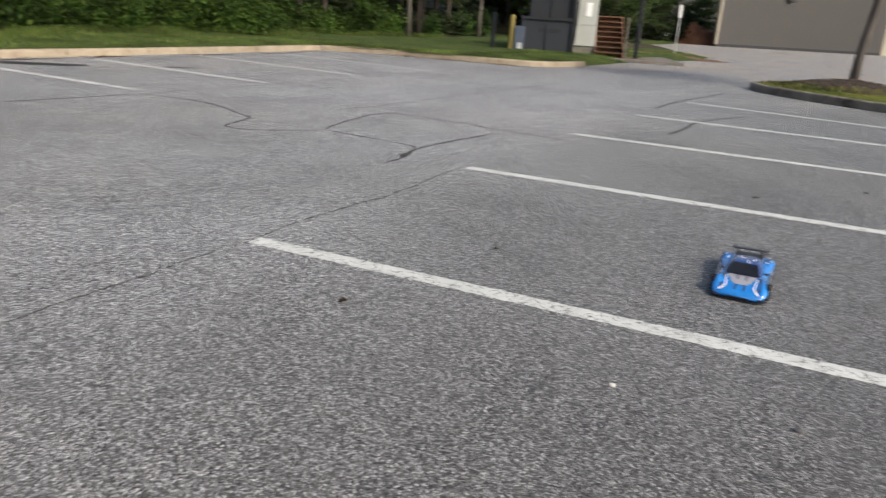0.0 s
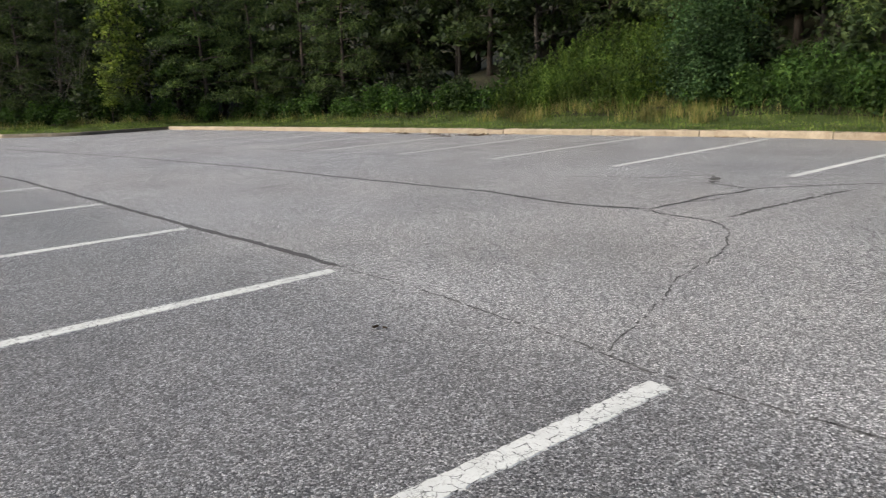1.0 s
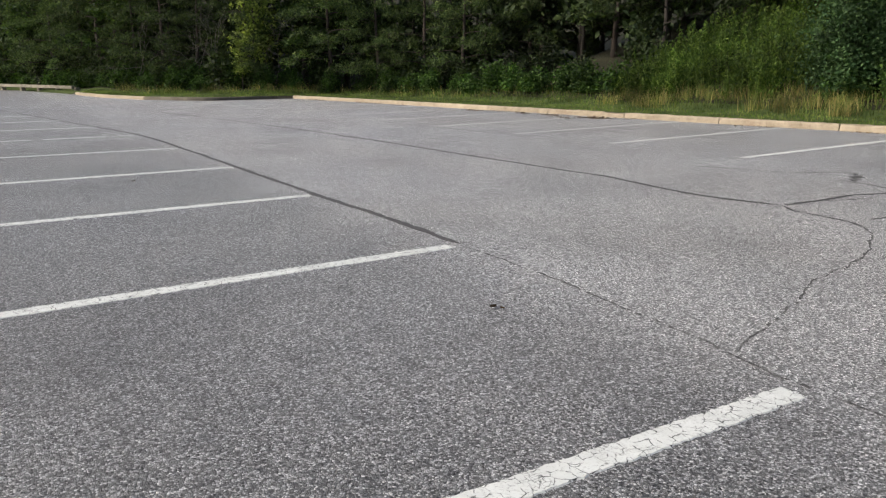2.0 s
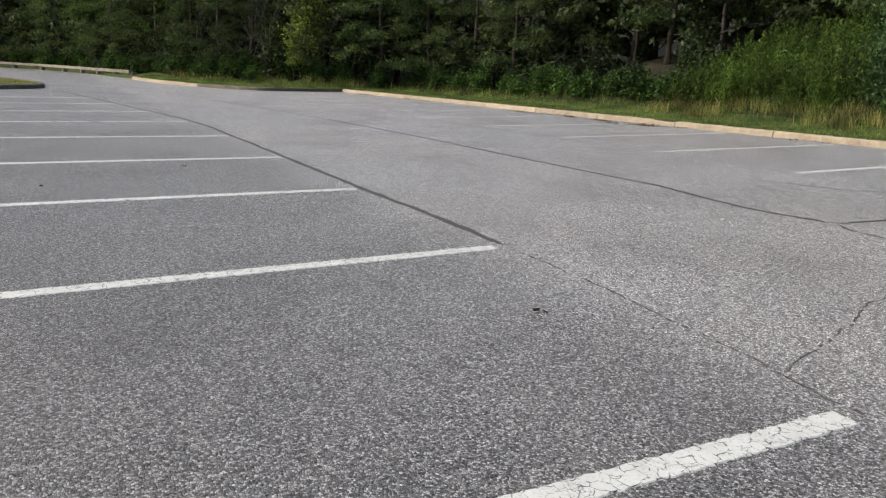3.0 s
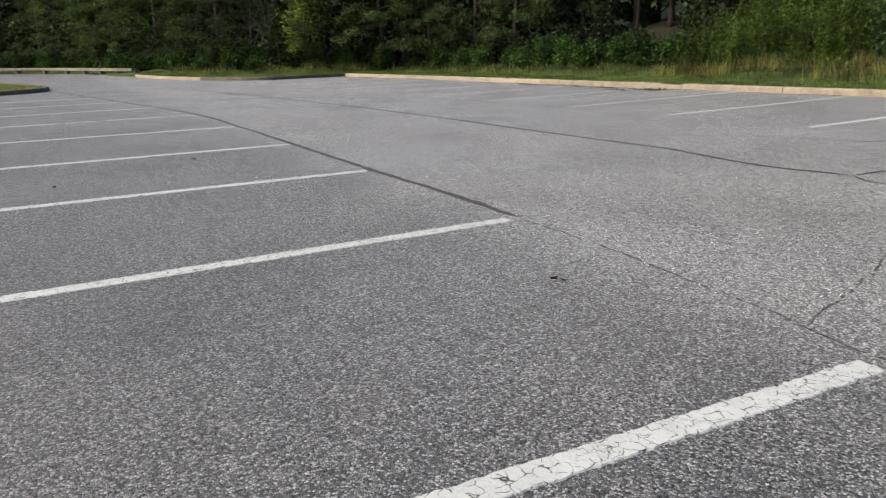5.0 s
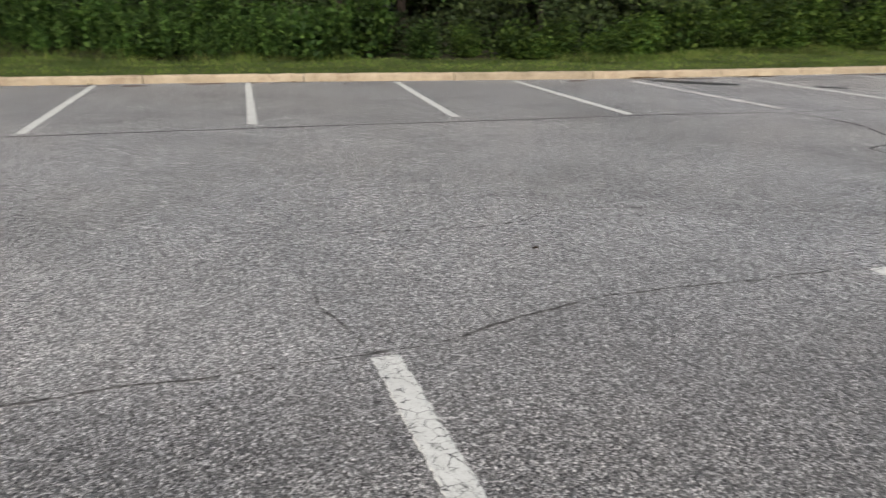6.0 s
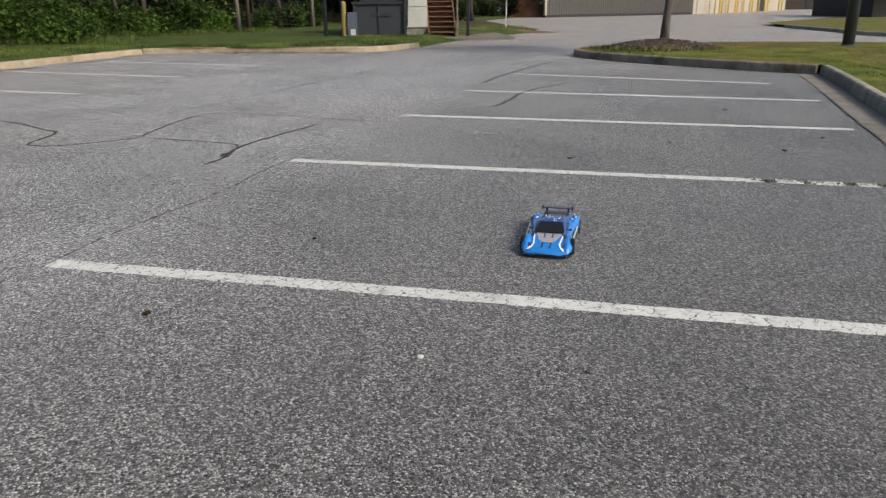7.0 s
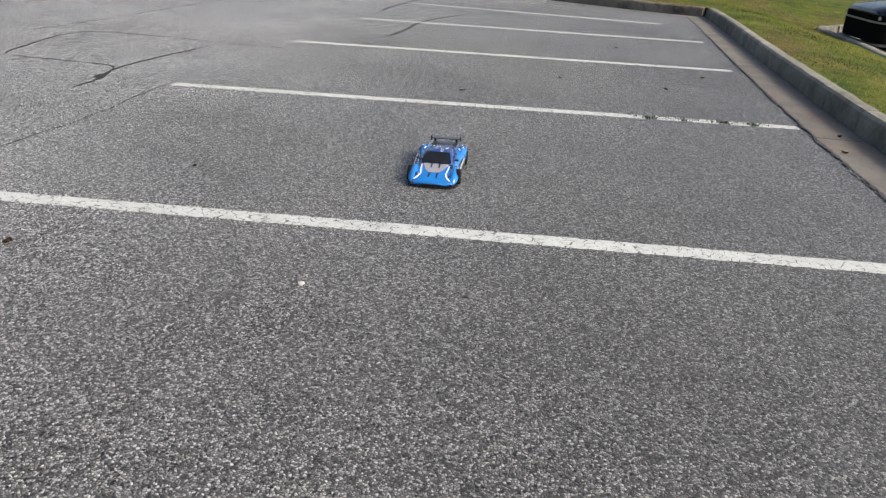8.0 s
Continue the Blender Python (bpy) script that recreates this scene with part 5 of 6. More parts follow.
    on_hood([(0.172, -0.068, 0.068), (0.15, -0.070, 0.070), (0.128, -0.058, 0.058), (0.10, -0.050, 0.050), (0.075, -0.030, 0.030)], DECAL_GREY, "hood_vent", 0.0018, "grey printed hood vent")
    for s in (1, -1):
        on_hood([(0.150, s * 0.082, s * 0.076), (0.11, s * 0.080, s * 0.073), (0.06, s * 0.074, s * 0.066), (0.03, s * 0.090, s * 0.078), (0.012, s * 0.104, s * 0.094)], DECAL_WHITE, "light_streak", 0.002)
        on_hood([(0.165, s * 0.098, s * 0.080), (0.13, s * 0.096, s * 0.086)], BLACK_SHELL, "cowl_print", 0.004)
    shard = random.Random(5)
    for k in range(10):
        x, y = nose - 0.27 - 0.02 * (k % 5), shard.uniform(-0.045, 0.045)
        lift = float(np.interp(nose - x, [0.25, 0.30, 0.36, 0.43], [0.128, 0.136, 0.132, 0.117])) + 0.0012 - abs(y) * 0.04
        bm = box(bmesh.new(), (-shard.uniform(0.006, 0.016), -0.0025, -0.0008), (shard.uniform(0.006, 0.016), 0.0025, 0.0008), 0.0, Matrix.Translation((x, y, lift)) @ Matrix.Rotation(shard.uniform(-0.5, 0.5), 4, "Z"))
        part("roof_print", bm, DECAL_GREY if k % 2 else DECAL_WHITE, car)
    for s in (1, -1):
        for k in range(5):
            bm = box(bmesh.new(), (-shard.uniform(0.01, 0.024), -0.003, -0.0008), (shard.uniform(0.01, 0.024), 0.003, 0.0008), 0.0, Matrix.Translation((nose - 0.40 - 0.022 * k, s * (0.104 + 0.008 * (k % 3)), 0.1105 - 0.0035 * abs(k - 2) - 0.002 * (k % 3))) @ Matrix.Rotation(s * shard.uniform(0.1, 0.7), 4, "Z"))
            part("fender_print", bm, (DECAL_WHITE, BLACK_SHELL)[k % 2], car)
    for side in (1, -1):
        bm = box(bmesh.new(), (-0.028, -0.006, -0.002), (0.028, 0.006, 0.002), 0.001, Matrix.Translation((nose - 0.06, side * 0.098, 0.064)) @ Matrix.Rotation(side * -0.5, 4, "Z") @ Matrix.Rotation(0.25, 4, "Y"))
        part("headlight", bm, BLACK_SHELL, car)
    bm = bmesh.new()
    out = [(nose + 0.008, 0.0), (nose + 0.004, 0.09), (nose - 0.02, 0.132), (nose - 0.05, 0.146), (nose - 0.05, -0.146), (nose - 0.02, -0.132), (nose + 0.004, -0.09)]
    loft(bm, [[(x, y, z) for x, y in out] for z in (0.008, 0.013)])
    part("front_splitter", bm, BLACK_SHELL, car, "black front splitter")
    bm = box(bmesh.new(), (nose - 0.004, -0.055, 0.019), (nose + 0.003, 0.055, 0.026), 0.002)
    part("grille", bm, BLACK_SHELL, car)
    for s in (1, -1):
        m_ = Matrix.Translation((nose - 0.010, s * 0.088, 0.025)) @ Matrix.Rotation(s * -0.28, 4, "Z")
        part("intake", box(bmesh.new(), (-0.006, -0.030, -0.006), (0.007, 0.030, 0.006), 0.002, m_), BLACK_SHELL, car)
        part("nose_fin", box(bmesh.new(), (-0.004, -0.034, -0.0015), (0.010, 0.034, 0.0015), 0.001, m_), DEEP_BLUE, car)
    wing = part("rear_wing", box(bmesh.new(), (-0.286, -0.086, 0.121), (-0.250, 0.086, 0.126), 0.002), BLACK_SHELL, car, "black rear wing")
    for y in (-0.066, 0.066):
        part("wing_post", box(bmesh.new(), (-0.278, y - 0.006, 0.085), (-0.256, y + 0.006, 0.123), 0.002), BLACK_SHELL, wing)
    for y in (-0.090, 0.090):
        part("end_plate", box(bmesh.new(), (-0.292, y - 0.004, 0.110), (-0.246, y + 0.004, 0.141), 0.002), BLACK_SHELL, wing)
    part("rear_deck", box(bmesh.new(), (-0.265, -0.075, 0.097), (-0.16, 0.075, 0.103), 0.002), BLACK_SHELL, car, "dark louvred rear deck")
    for side in (1, -1):
        hump = [(0.010, 0.012, 0.034), (0.045, 0.026, 0.062), (0.090, 0.032, 0.088), (0.135, 0.030, 0.091), (0.175, 0.022, 0.082), (0.215, 0.010, 0.072)]
        rings = [[(nose - d, side * 0.112 + w * math.cos(a), 0.030 + (z - 0.030) * math.sin(a)) for a in (math.pi * k / 8 for k in range(9))] for d, w, z in hump]
        part("front_fender", loft(bmesh.new(), rings), BLUE, car, smooth=True)
        hump = [(0.365, 0.010, 0.084), (0.40, 0.024, 0.103), (0.445, 0.030, 0.110), (0.49, 0.027, 0.105), (0.535, 0.014, 0.090)]
        rings = [[(nose - d, side * 0.116 + w * math.cos(a), 0.050 + (z - 0.050) * math.sin(a)) for a in (math.pi * k / 8 for k in range(9))] for d, w, z in hump]
        part("rear_fender", loft(bmesh.new(), rings), BLUE, car, smooth=True)
        part("mirror", box(bmesh.new(), (nose - 0.222, side * 0.112 - 0.012, 0.096), (nose - 0.204, side * 0.112 + 0.012, 0.106), 0.003), BLACK_SHELL, car)
        part("rear_exhaust_panel", box(bmesh.new(), (-0.2765, side * 0.075 - 0.030, 0.045), (-0.2705, side * 0.075 + 0.030, 0.072), 0.003), BLACK_SHELL, car)
    for ob in [c for kid in car.children for c in (kid, *kid.children)]:
        for v in ob.data.vertices:
            v.co.x *= 1.15
    for x in (nose - 0.105, nose - 0.445):
        for side in (1, -1):
            wheel("wheel", Matrix.Translation((x * 1.15, side * 0.1315, 0.043)) @ (Matrix() if side < 0 else Matrix.Rotation(math.pi, 4, "Z")) @ Matrix.Rotation(math.pi, 4, "Z"), 0.043, 0.034, WHITE_RIM, car, 0.78)
    return car


toy_car(Matrix.Translation((3.475, -2.275, 0.0)) @ Matrix.Rotation(radians(179.0), 4, "Z"))


def parked_car(m):
    """A black two-door car with a long flat hood and a blunt nose, nose along +x."""
    car = thing("car", "glossy black parked car nosed up to the lawn kerb", "car", m=m)
    n = 2.35

    def ring(x, half, low, belt, top, crown, round_=0.06):
        right = [(half * 0.90, low), (half * 0.985, low + 0.07), (half, low + (belt - low) * 0.55), (half * 0.985, belt - round_), (half * 0.95, belt), (half * crown, top - 0.012), (half * crown * 0.45, top)]
        return [(x, y, z) for y, z in right] + [(x, -y, z) for y, z in right[::-1]]

    sections = [(n, 0.66, 0.34, 0.60, 0.66, 0.86), (n - 0.03, 0.76, 0.26, 0.66, 0.72, 0.86), (n - 0.12, 0.87, 0.20, 0.70, 0.76, 0.84), (n - 0.34, 0.93, 0.18, 0.73, 0.80, 0.80), (n - 0.55, 0.945, 0.18, 0.78, 0.83, 0.76), (n - 0.90, 0.955, 0.18, 0.83, 0.86, 0.72),
                (n - 1.25, 0.945, 0.18, 0.81, 0.885, 0.74), (n - 1.6, 0.935, 0.18, 0.81, 0.90, 0.80), (n - 2.6, 0.935, 0.18, 0.84, 0.90, 0.84), (n - 3.3, 0.955, 0.18, 0.90, 0.93, 0.82), (n - 3.8, 0.96, 0.18, 0.93, 0.96, 0.80), (n - 4.4, 0.93, 0.22, 0.92, 0.97, 0.82), (n - 4.7, 0.84, 0.35, 0.84, 0.90, 0.85)]
    bm = loft(bmesh.new(), [ring(*q) for q in sections])
    for e in bm.edges:
        e.smooth = e.calc_face_angle(0.0) < 0.6
    part("body", bm, CAR_BLACK, car, smooth=True)
    cabin = [(n - 1.50, 0.80, 0.80, 0.86, 0.91, 0.92, 0.02), (n - 1.95, 0.78, 0.80, 1.06, 1.12, 0.86), (n - 2.40, 0.74, 0.80, 1.19, 1.27, 0.80), (n - 3.0, 0.72, 0.80, 1.21, 1.30, 0.80), (n - 3.7, 0.72, 0.85, 1.12, 1.19, 0.82), (n - 4.25, 0.74, 0.88, 0.95, 0.99, 0.86, 0.02)]
    part("cabin", loft(bmesh.new(), [ring(*q) for q in cabin]), DARK_GLASS, car, "dark tinted glass cabin", True)
    part("roof", box(bmesh.new(), (n - 3.6, -0.52, 1.275), (n - 2.45, 0.52, 1.312), 0.014), CAR_BLACK, car)
    part("lower_grille", box(bmesh.new(), (n - 0.05, -0.55, 0.30), (n + 0.015, 0.55, 0.45), 0.01), ARCH_BLACK, car)

    def wrap(name, low, high, out, mat, label="", back=0.20):
        """A band that runs round the nose from one front corner to the other."""
        side_line = [(0.014, 0.0), (0.014, 0.40), (0.010, 0.62), (-0.025, 0.765), (-0.075, 0.835), (-0.12, 0.875), (-back, 0.90)]
        line = [(n + x + out, y) for x, y in side_line]
        line = [(x, -y) for x, y in line[:0:-1]] + line
        bm = bmesh.new()
        rows = [[bm.verts.new(p) for p in ((x, y * (1 + out), low), (x, y * (1 + out), high), (x - 0.05, y * 0.95, high), (x - 0.05, y * 0.95, low))] for x, y in line]
        for p, q in zip(rows, rows[1:]):
            for j in range(4):
                bm.faces.new((p[j], q[j], q[(j + 1) % 4], p[(j + 1) % 4]))
        for end in (rows[0], rows[-1][::-1]):
            bm.faces.new(end)
        bmesh.ops.recalc_face_normals(bm, faces=bm.faces)
        return part(name, bm, mat, car, label)

    wrap("grille", 0.548, 0.650, -0.004, ARCH_BLACK, "black band of grille and lamps")
    wrap("bumper", 0.215, 0.518, 0.004, ARCH_BLACK, "matt black front bumper", 0.30)
    wrap("bumper_trim", 0.520, 0.548, 0.008, PALE_TRIM, "thin pale bumper strip", 0.16)
    wrap("splitter", 0.170, 0.205, 0.050, DULL_TRIM, "dull grey front splitter", 0.34)
    part("hood_bulge", box(bmesh.new(), (n - 1.45, -0.42, 0.83), (n - 0.80, 0.42, 0.884), 0.03), CAR_BLACK, car)
    for s in (1, -1):
        m_ = Matrix.Translation((n - 0.05, s * 0.66, 0.60)) @ Matrix.Rotation(s * -0.35, 4, "Z")
        part("headlight", box(bmesh.new(), (-0.07, -0.11, -0.035), (0.015, 0.11, 0.035), 0.012, m_), LAMP_GLASS, car)
        part("side_marker", box(bmesh.new(), (n - 0.46, s * 0.94 - 0.012, 0.57), (n - 0.36, s * 0.94 + 0.007, 0.588), 0.003), RED_TIMBER, car, "small amber side marker")
        part("mirror", box(bmesh.new(), (n - 1.95, s * 1.0 - 0.09, 0.92), (n - 1.80, s * 1.0 + 0.09, 1.03), 0.03), CAR_BLACK, car)
        part("hood_scoop", box(bmesh.new(), (n - 1.20, s * 0.22 - 0.13, 0.862), (n - 0.86, s * 0.22 + 0.13, 0.888), 0.01), RUBBER, car)
        part("sill", box(bmesh.new(), (n - 3.2, s * 0.92 - 0.03, 0.16), (n - 1.35, s * 0.92 + 0.03, 0.22), 0.01), BLACK_SHELL, car)
        for x in (n - 0.75, n - 3.54):
            part("wheel_arch", lathe(bmesh.new(), [(0.40, -0.012), (0.40, 0.010), (0.33, 0.012), (0.33, -0.012)], 30, Matrix.Translation((x, s * 0.950, 0.345)) @ Matrix.Rotation(radians(90), 4, "X")), ARCH_BLACK, car)
            wheel("wheel", Matrix.Translation((x, s * 0.866, 0.345)) @ (Matrix() if s > 0 else Matrix.Rotation(math.pi, 4, "Z")) @ Matrix.Rotation(math.pi, 4, "Z"), 0.345, 0.23, ARCH_BLACK, car, 0.76, 10, DARK_RIM)
    return car


parked_car(Matrix.Translation((13.40, -10.86, -0.30)) @ Matrix.Rotation(radians(88), 4, "Z"))


# ---- street furniture ----
def lamp_post(label, x, y, z, radius, lean, height=8.0):
    post = thing("lamp_post", label, "lamp post", "lamp posts", Matrix.Translation((x, y, z)))
    part("base_plate", lathe(bmesh.new(), [(radius * 1.35, -0.2), (radius * 1.35, 0.03), (radius * 1.05, 0.05)], 20), POLE_PAINT, post)
    part("pole", tube(bmesh.new(), [(0, 0, 0.0), (0, lean * 0.5, height * 0.5), (0, lean, height)], [radius, radius * 0.86, radius * 0.7], 16), POLE_PAINT, post, smooth=True)
    return post


lamp_post("dark bronze lamp post on the exit island", -31.4, -7.12, 0.11, 0.125, -0.34)
lamp_post("dark lamp post standing in the lawn", 21.5, -8.3, 0.155, 0.15, 0.0)


def hydrant(x, y, z):
    h = thing("fire_hydrant", "white fire hydrant with a silver cap on the grass", "fire hydrant", m=Matrix.Translation((x, y, z)) @ Matrix.Scale(0.64, 4))
    part("barrel", lathe(bmesh.new(), [(0.17, -0.05), (0.17, 0.03), (0.125, 0.05), (0.115, 0.38), (0.15, 0.40), (0.15, 0.44)], 18), HYDRANT_GREY, h, smooth=False)
    part("bonnet", lathe(bmesh.new(), [(0.17, 0.44), (0.17, 0.475), (0.14, 0.50), (0.11, 0.56), (0.05, 0.605), (0.03, 0.61), (0.03, 0.65), (0.001, 0.65)], 18), HYDRANT_WHITE, h, "white domed bonnet")
    for a, r in ((0, 0.085), (90, 0.065), (180, 0.065)):
        m = Matrix.Rotation(radians(a + 20), 4, "Z") @ Matrix.Translation((0, 0, 0.30)) @ Matrix.Rotation(radians(90), 4, "Y")
        part("nozzle", lathe(bmesh.new(), [(r * 0.8, 0.05), (r * 0.8, 0.15), (r, 0.155), (r, 0.20), (0.02, 0.21), (0.02, 0.235)], 14, m), HYDRANT_WHITE, h)
    return h


hydrant(-28.99, -5.83, 0.10)


def guardrail(label, points, step=3.6, low=0.43):
    """Heavy timber rails on short posts."""
    rail = thing("guardrail", label, "guardrail", "timber guardrails by the exit road")
    line = smooth_line(points, step)
    lean_r = random.Random(len(points))
    for k, p in enumerate(line):
        d = (line[min(k + 1, len(line) - 1)] - line[max(k - 1, 0)]).normalized()
        m = Matrix.Translation((p.x, p.y, 0)) @ Matrix.Rotation(math.atan2(d.y, d.x) + lean_r.uniform(-0.08, 0.08), 4, "Z") @ Matrix.Rotation(lean_r.uniform(-0.05, 0.05), 4, "Y")
        part("post", box(bmesh.new(), (-0.16, 0.06, -0.1), (0.16, 0.34, low + 0.07 + lean_r.uniform(-0.03, 0.05)), 0.02, m), OLD_TIMBER, rail)
    for a, b in zip(line, line[1:]):
        d = b - a
        m = Matrix.Translation((a.x, a.y, 0)) @ Matrix.Rotation(math.atan2(d.y, d.x), 4, "Z")
        part("rail", box(bmesh.new(), (0.005, -0.10, low), (d.length - 0.005, 0.10, low + 0.19), 0.015, m), OLD_TIMBER, rail, "weathered grey-tan timber rail")
    return rail


guardrail("weathered timber guardrail along the bend of the road", [(-85, -20), (-78, -11), (-71.5, -5.0), (-64, -1.6), (-58, 0.4), (-52.5, 2.1)], 3.6, 0.27)
guardrail("weathered timber guardrail behind the exit island", [(-43.0, -5.85), (-46.5, -8.5), (-50.3, -10.9), (-54, -13.5), (-60, -18)], 2.4, 0.34)


def bollard(x, y, height=1.1, radius=0.09, z=0.0, name="bollard", label="yellow steel bollard", mat=YELLOW):
    b = thing(name, label, "bollard", "yellow bollards", Matrix.Translation((x, y, z)))
    part("post", lathe(bmesh.new(), [(radius, -0.1), (radius, height - 0.06), (radius * 0.8, height - 0.02), (radius * 0.35, height), (0.001, height)], 16), mat, b, smooth=False)
    return b


# ---- compactor yard ----
YARD = Matrix.Translation((27.26, 7.75, 0.10)) @ Matrix.Rotation(radians(-72), 4, "Z")


def compactor():
    """A dark steel waste container stacked on another, with an off-white loading hopper beside it."""
    c = thing("waste_compactor", "dark steel waste compactor with an off-white hopper", "waste compactor", m=YARD)
    part("lower_container", box(bmesh.new(), (0.1, 0.0, 0.0), (2.05, 3.6, 1.28), 0.03), LOWER_STEEL, c)
    part("upper_container", box(bmesh.new(), (0.35, 0.1, 1.30), (2.05, 3.5, 3.1), 0.03), CONTAINER, c)
    for x in (0.14, 1.08, 2.0):
        part("rib", box(bmesh.new(), (x - 0.04, -0.05, 0.05), (x + 0.04, 0.0, 1.24), 0.01), LOWER_STEEL, c)
    for x in (0.42, 1.2, 1.98):
        part("rib", box(bmesh.new(), (x - 0.04, 0.05, 1.35), (x + 0.04, 0.1, 3.05), 0.01), CONTAINER, c)
    part("pocket", box(bmesh.new(), (0.75, -0.03, 0.78), (1.6, 0.0, 0.92), 0.01), CONTAINER, c, "dark fork pocket")
    part("lid", box(bmesh.new(), (0.30, 0.0, 2.28), (2.08, 3.55, 2.40), 0.02), LOWER_STEEL, c, "grey steel lid band")
    part("cable", tube(bmesh.new(), [(2.18, 0.21, 3.0), (2.2, 0.2, 1.8), (2.16, 0.2, 0.4)], 0.025, 6), RUBBER, c)
    part("rail", box(bmesh.new(), (0.05, -0.08, 1.22), (2.1, 0.0, 1.33), 0.01), CONTAINER, c)
    hopper = part("hopper", box(bmesh.new(), (2.12, 0.25, 0.35), (2.95, 2.6, 3.1), 0.02), OFF_WHITE, c, "off-white painted steel hopper")
    for z in (1.15, 2.25):
        part("seam", box(bmesh.new(), (2.11, 0.235, z - 0.02), (2.96, 0.25, z + 0.02), 0.004), OFF_WHITE, hopper)
    part("notice", box(bmesh.new(), (2.50, 0.228, 1.45), (2.72, 0.246, 1.95), 0.003), PAPER, hopper, "bright white notice")
    part("hopper_base", box(bmesh.new(), (2.12, 0.3, 0.0), (2.95, 2.5, 0.35), 0.02), GREY_CONCRETE, c)
    part("corner_post", box(bmesh.new(), (2.03, -0.12, -0.1), (2.13, 0.0, 3.2), 0.01), CONTAINER, c)
    return c


compactor()
pad = part("yard_pad", box(bmesh.new(), (-0.9, -0.9, -0.12), (6.2, 4.2, 0.0), 0.01, YARD), GUTTER_CONCRETE)
tagged(pad, "stained concrete pad under the waste compactor", "concrete pad", kind="structure")


def steps():
    """A timber stair of open treads between two stringers."""
    s = thing("timber_steps", "reddish-brown timber steps up to the hopper", "steps", m=Matrix.Translation((28.19, 4.93, 0.10)) @ Matrix.Rotation(radians(-72), 4, "Z"))
    n = 8
    for k in range(n):
        y, z = 0.22 * k, 0.19 * (k + 1)
        part("tread", box(bmesh.new(), (0.06, y, z - 0.045), (1.04, y + 0.30, z), 0.006), RED_TIMBER, s)
        part("riser", box(bmesh.new(), (0.06, y + 0.27, z - 0.19), (1.04, y + 0.295, z - 0.05), 0.004), RED_TIMBER, s)
    for x in (0.0, 1.05):
        bm = bmesh.new()
        loft(bm, [[(x + t, -0.06, -0.02), (x + t, 0.25, -0.02), (x + t, 0.22 * n + 0.3, 0.19 * n - 0.15), (x + t, 0.22 * n + 0.3, 0.19 * n + 0.02), (x + t, 0.22 * n, 0.19 * n + 0.02), (x + t, -0.06, 0.16)] for t in (0.0, 0.05)])
        part("stringer", bm, RED_TIMBER, s)
    part("deck", box(bmesh.new(), (0.0, 0.22 * n + 0.3, 0.19 * n - 0.05), (1.1, 0.22 * n + 1.3, 0.19 * n), 0.006), RED_TIMBER, s)
    for x in (0.0, 1.02):
        part("deck_leg", box(bmesh.new(), (x, 0.22 * n + 1.2, -0.1), (x + 0.08, 0.22 * n + 1.28, 0.19 * n - 0.05), 0.005), RED_TIMBER, s)
    part("hand_post", box(bmesh.new(), (1.10, -0.02, -0.1), (1.17, 0.06, 1.5), 0.006), OLD_TIMBER, s, "pale timber hand post")
    return s


steps()
p = YARD @ Vector((-0.25, -0.3, 0))
bollard(p.x, p.y, 1.45, 0.095, 0.0, label="tall faded yellow steel bollard beside the compactor", mat=OLIVE_POST)
for q, h in (((-0.95, -0.3, 0), 1.4), ((4.55, 0.3, 0), 3.3)):
    p = YARD @ Vector(q)
    f = thing("fence_post", "dark steel fence post beside the compactor", "fence post", "dark fence posts", Matrix.Translation(p))
    part("post", box(bmesh.new(), (-0.06, -0.06, -0.2), (0.06, 0.06, h), 0.008), CONTAINER, f)
box_m = YARD @ Matrix.Translation((-0.12, -0.45, 0))
ub = thing("utility_box", "small grey-blue steel control box", "utility box", m=box_m)
part("cabinet", box(bmesh.new(), (0, 0, 0.0), (0.36, 0.4, 0.95), 0.02), BLUE_BIN, ub)
part("plate", box(bmesh.new(), (0.12, -0.012, 0.12), (0.30, 0.0, 0.34), 0.004), SIGN_POST, ub, "pale notice plate")


def sign(x, y):
    s = thing("sign_post", "narrow white sign on a galvanised post", "sign", m=Matrix.Translation((x, y, 0.1)) @ Matrix.Rotation(radians(-80), 4, "Z"))
    part("post", box(bmesh.new(), (-0.03, -0.02, -0.2), (0.03, 0.02, 2.25), 0.004), SIGN_POST, s)
    part("plate", box(bmesh.new(), (-0.075, -0.032, 1.72), (0.075, -0.022, 2.28), 0.004), PAPER, s, "white sign plate seen nearly edge-on")
    return s


sign(37.2, 3.3)


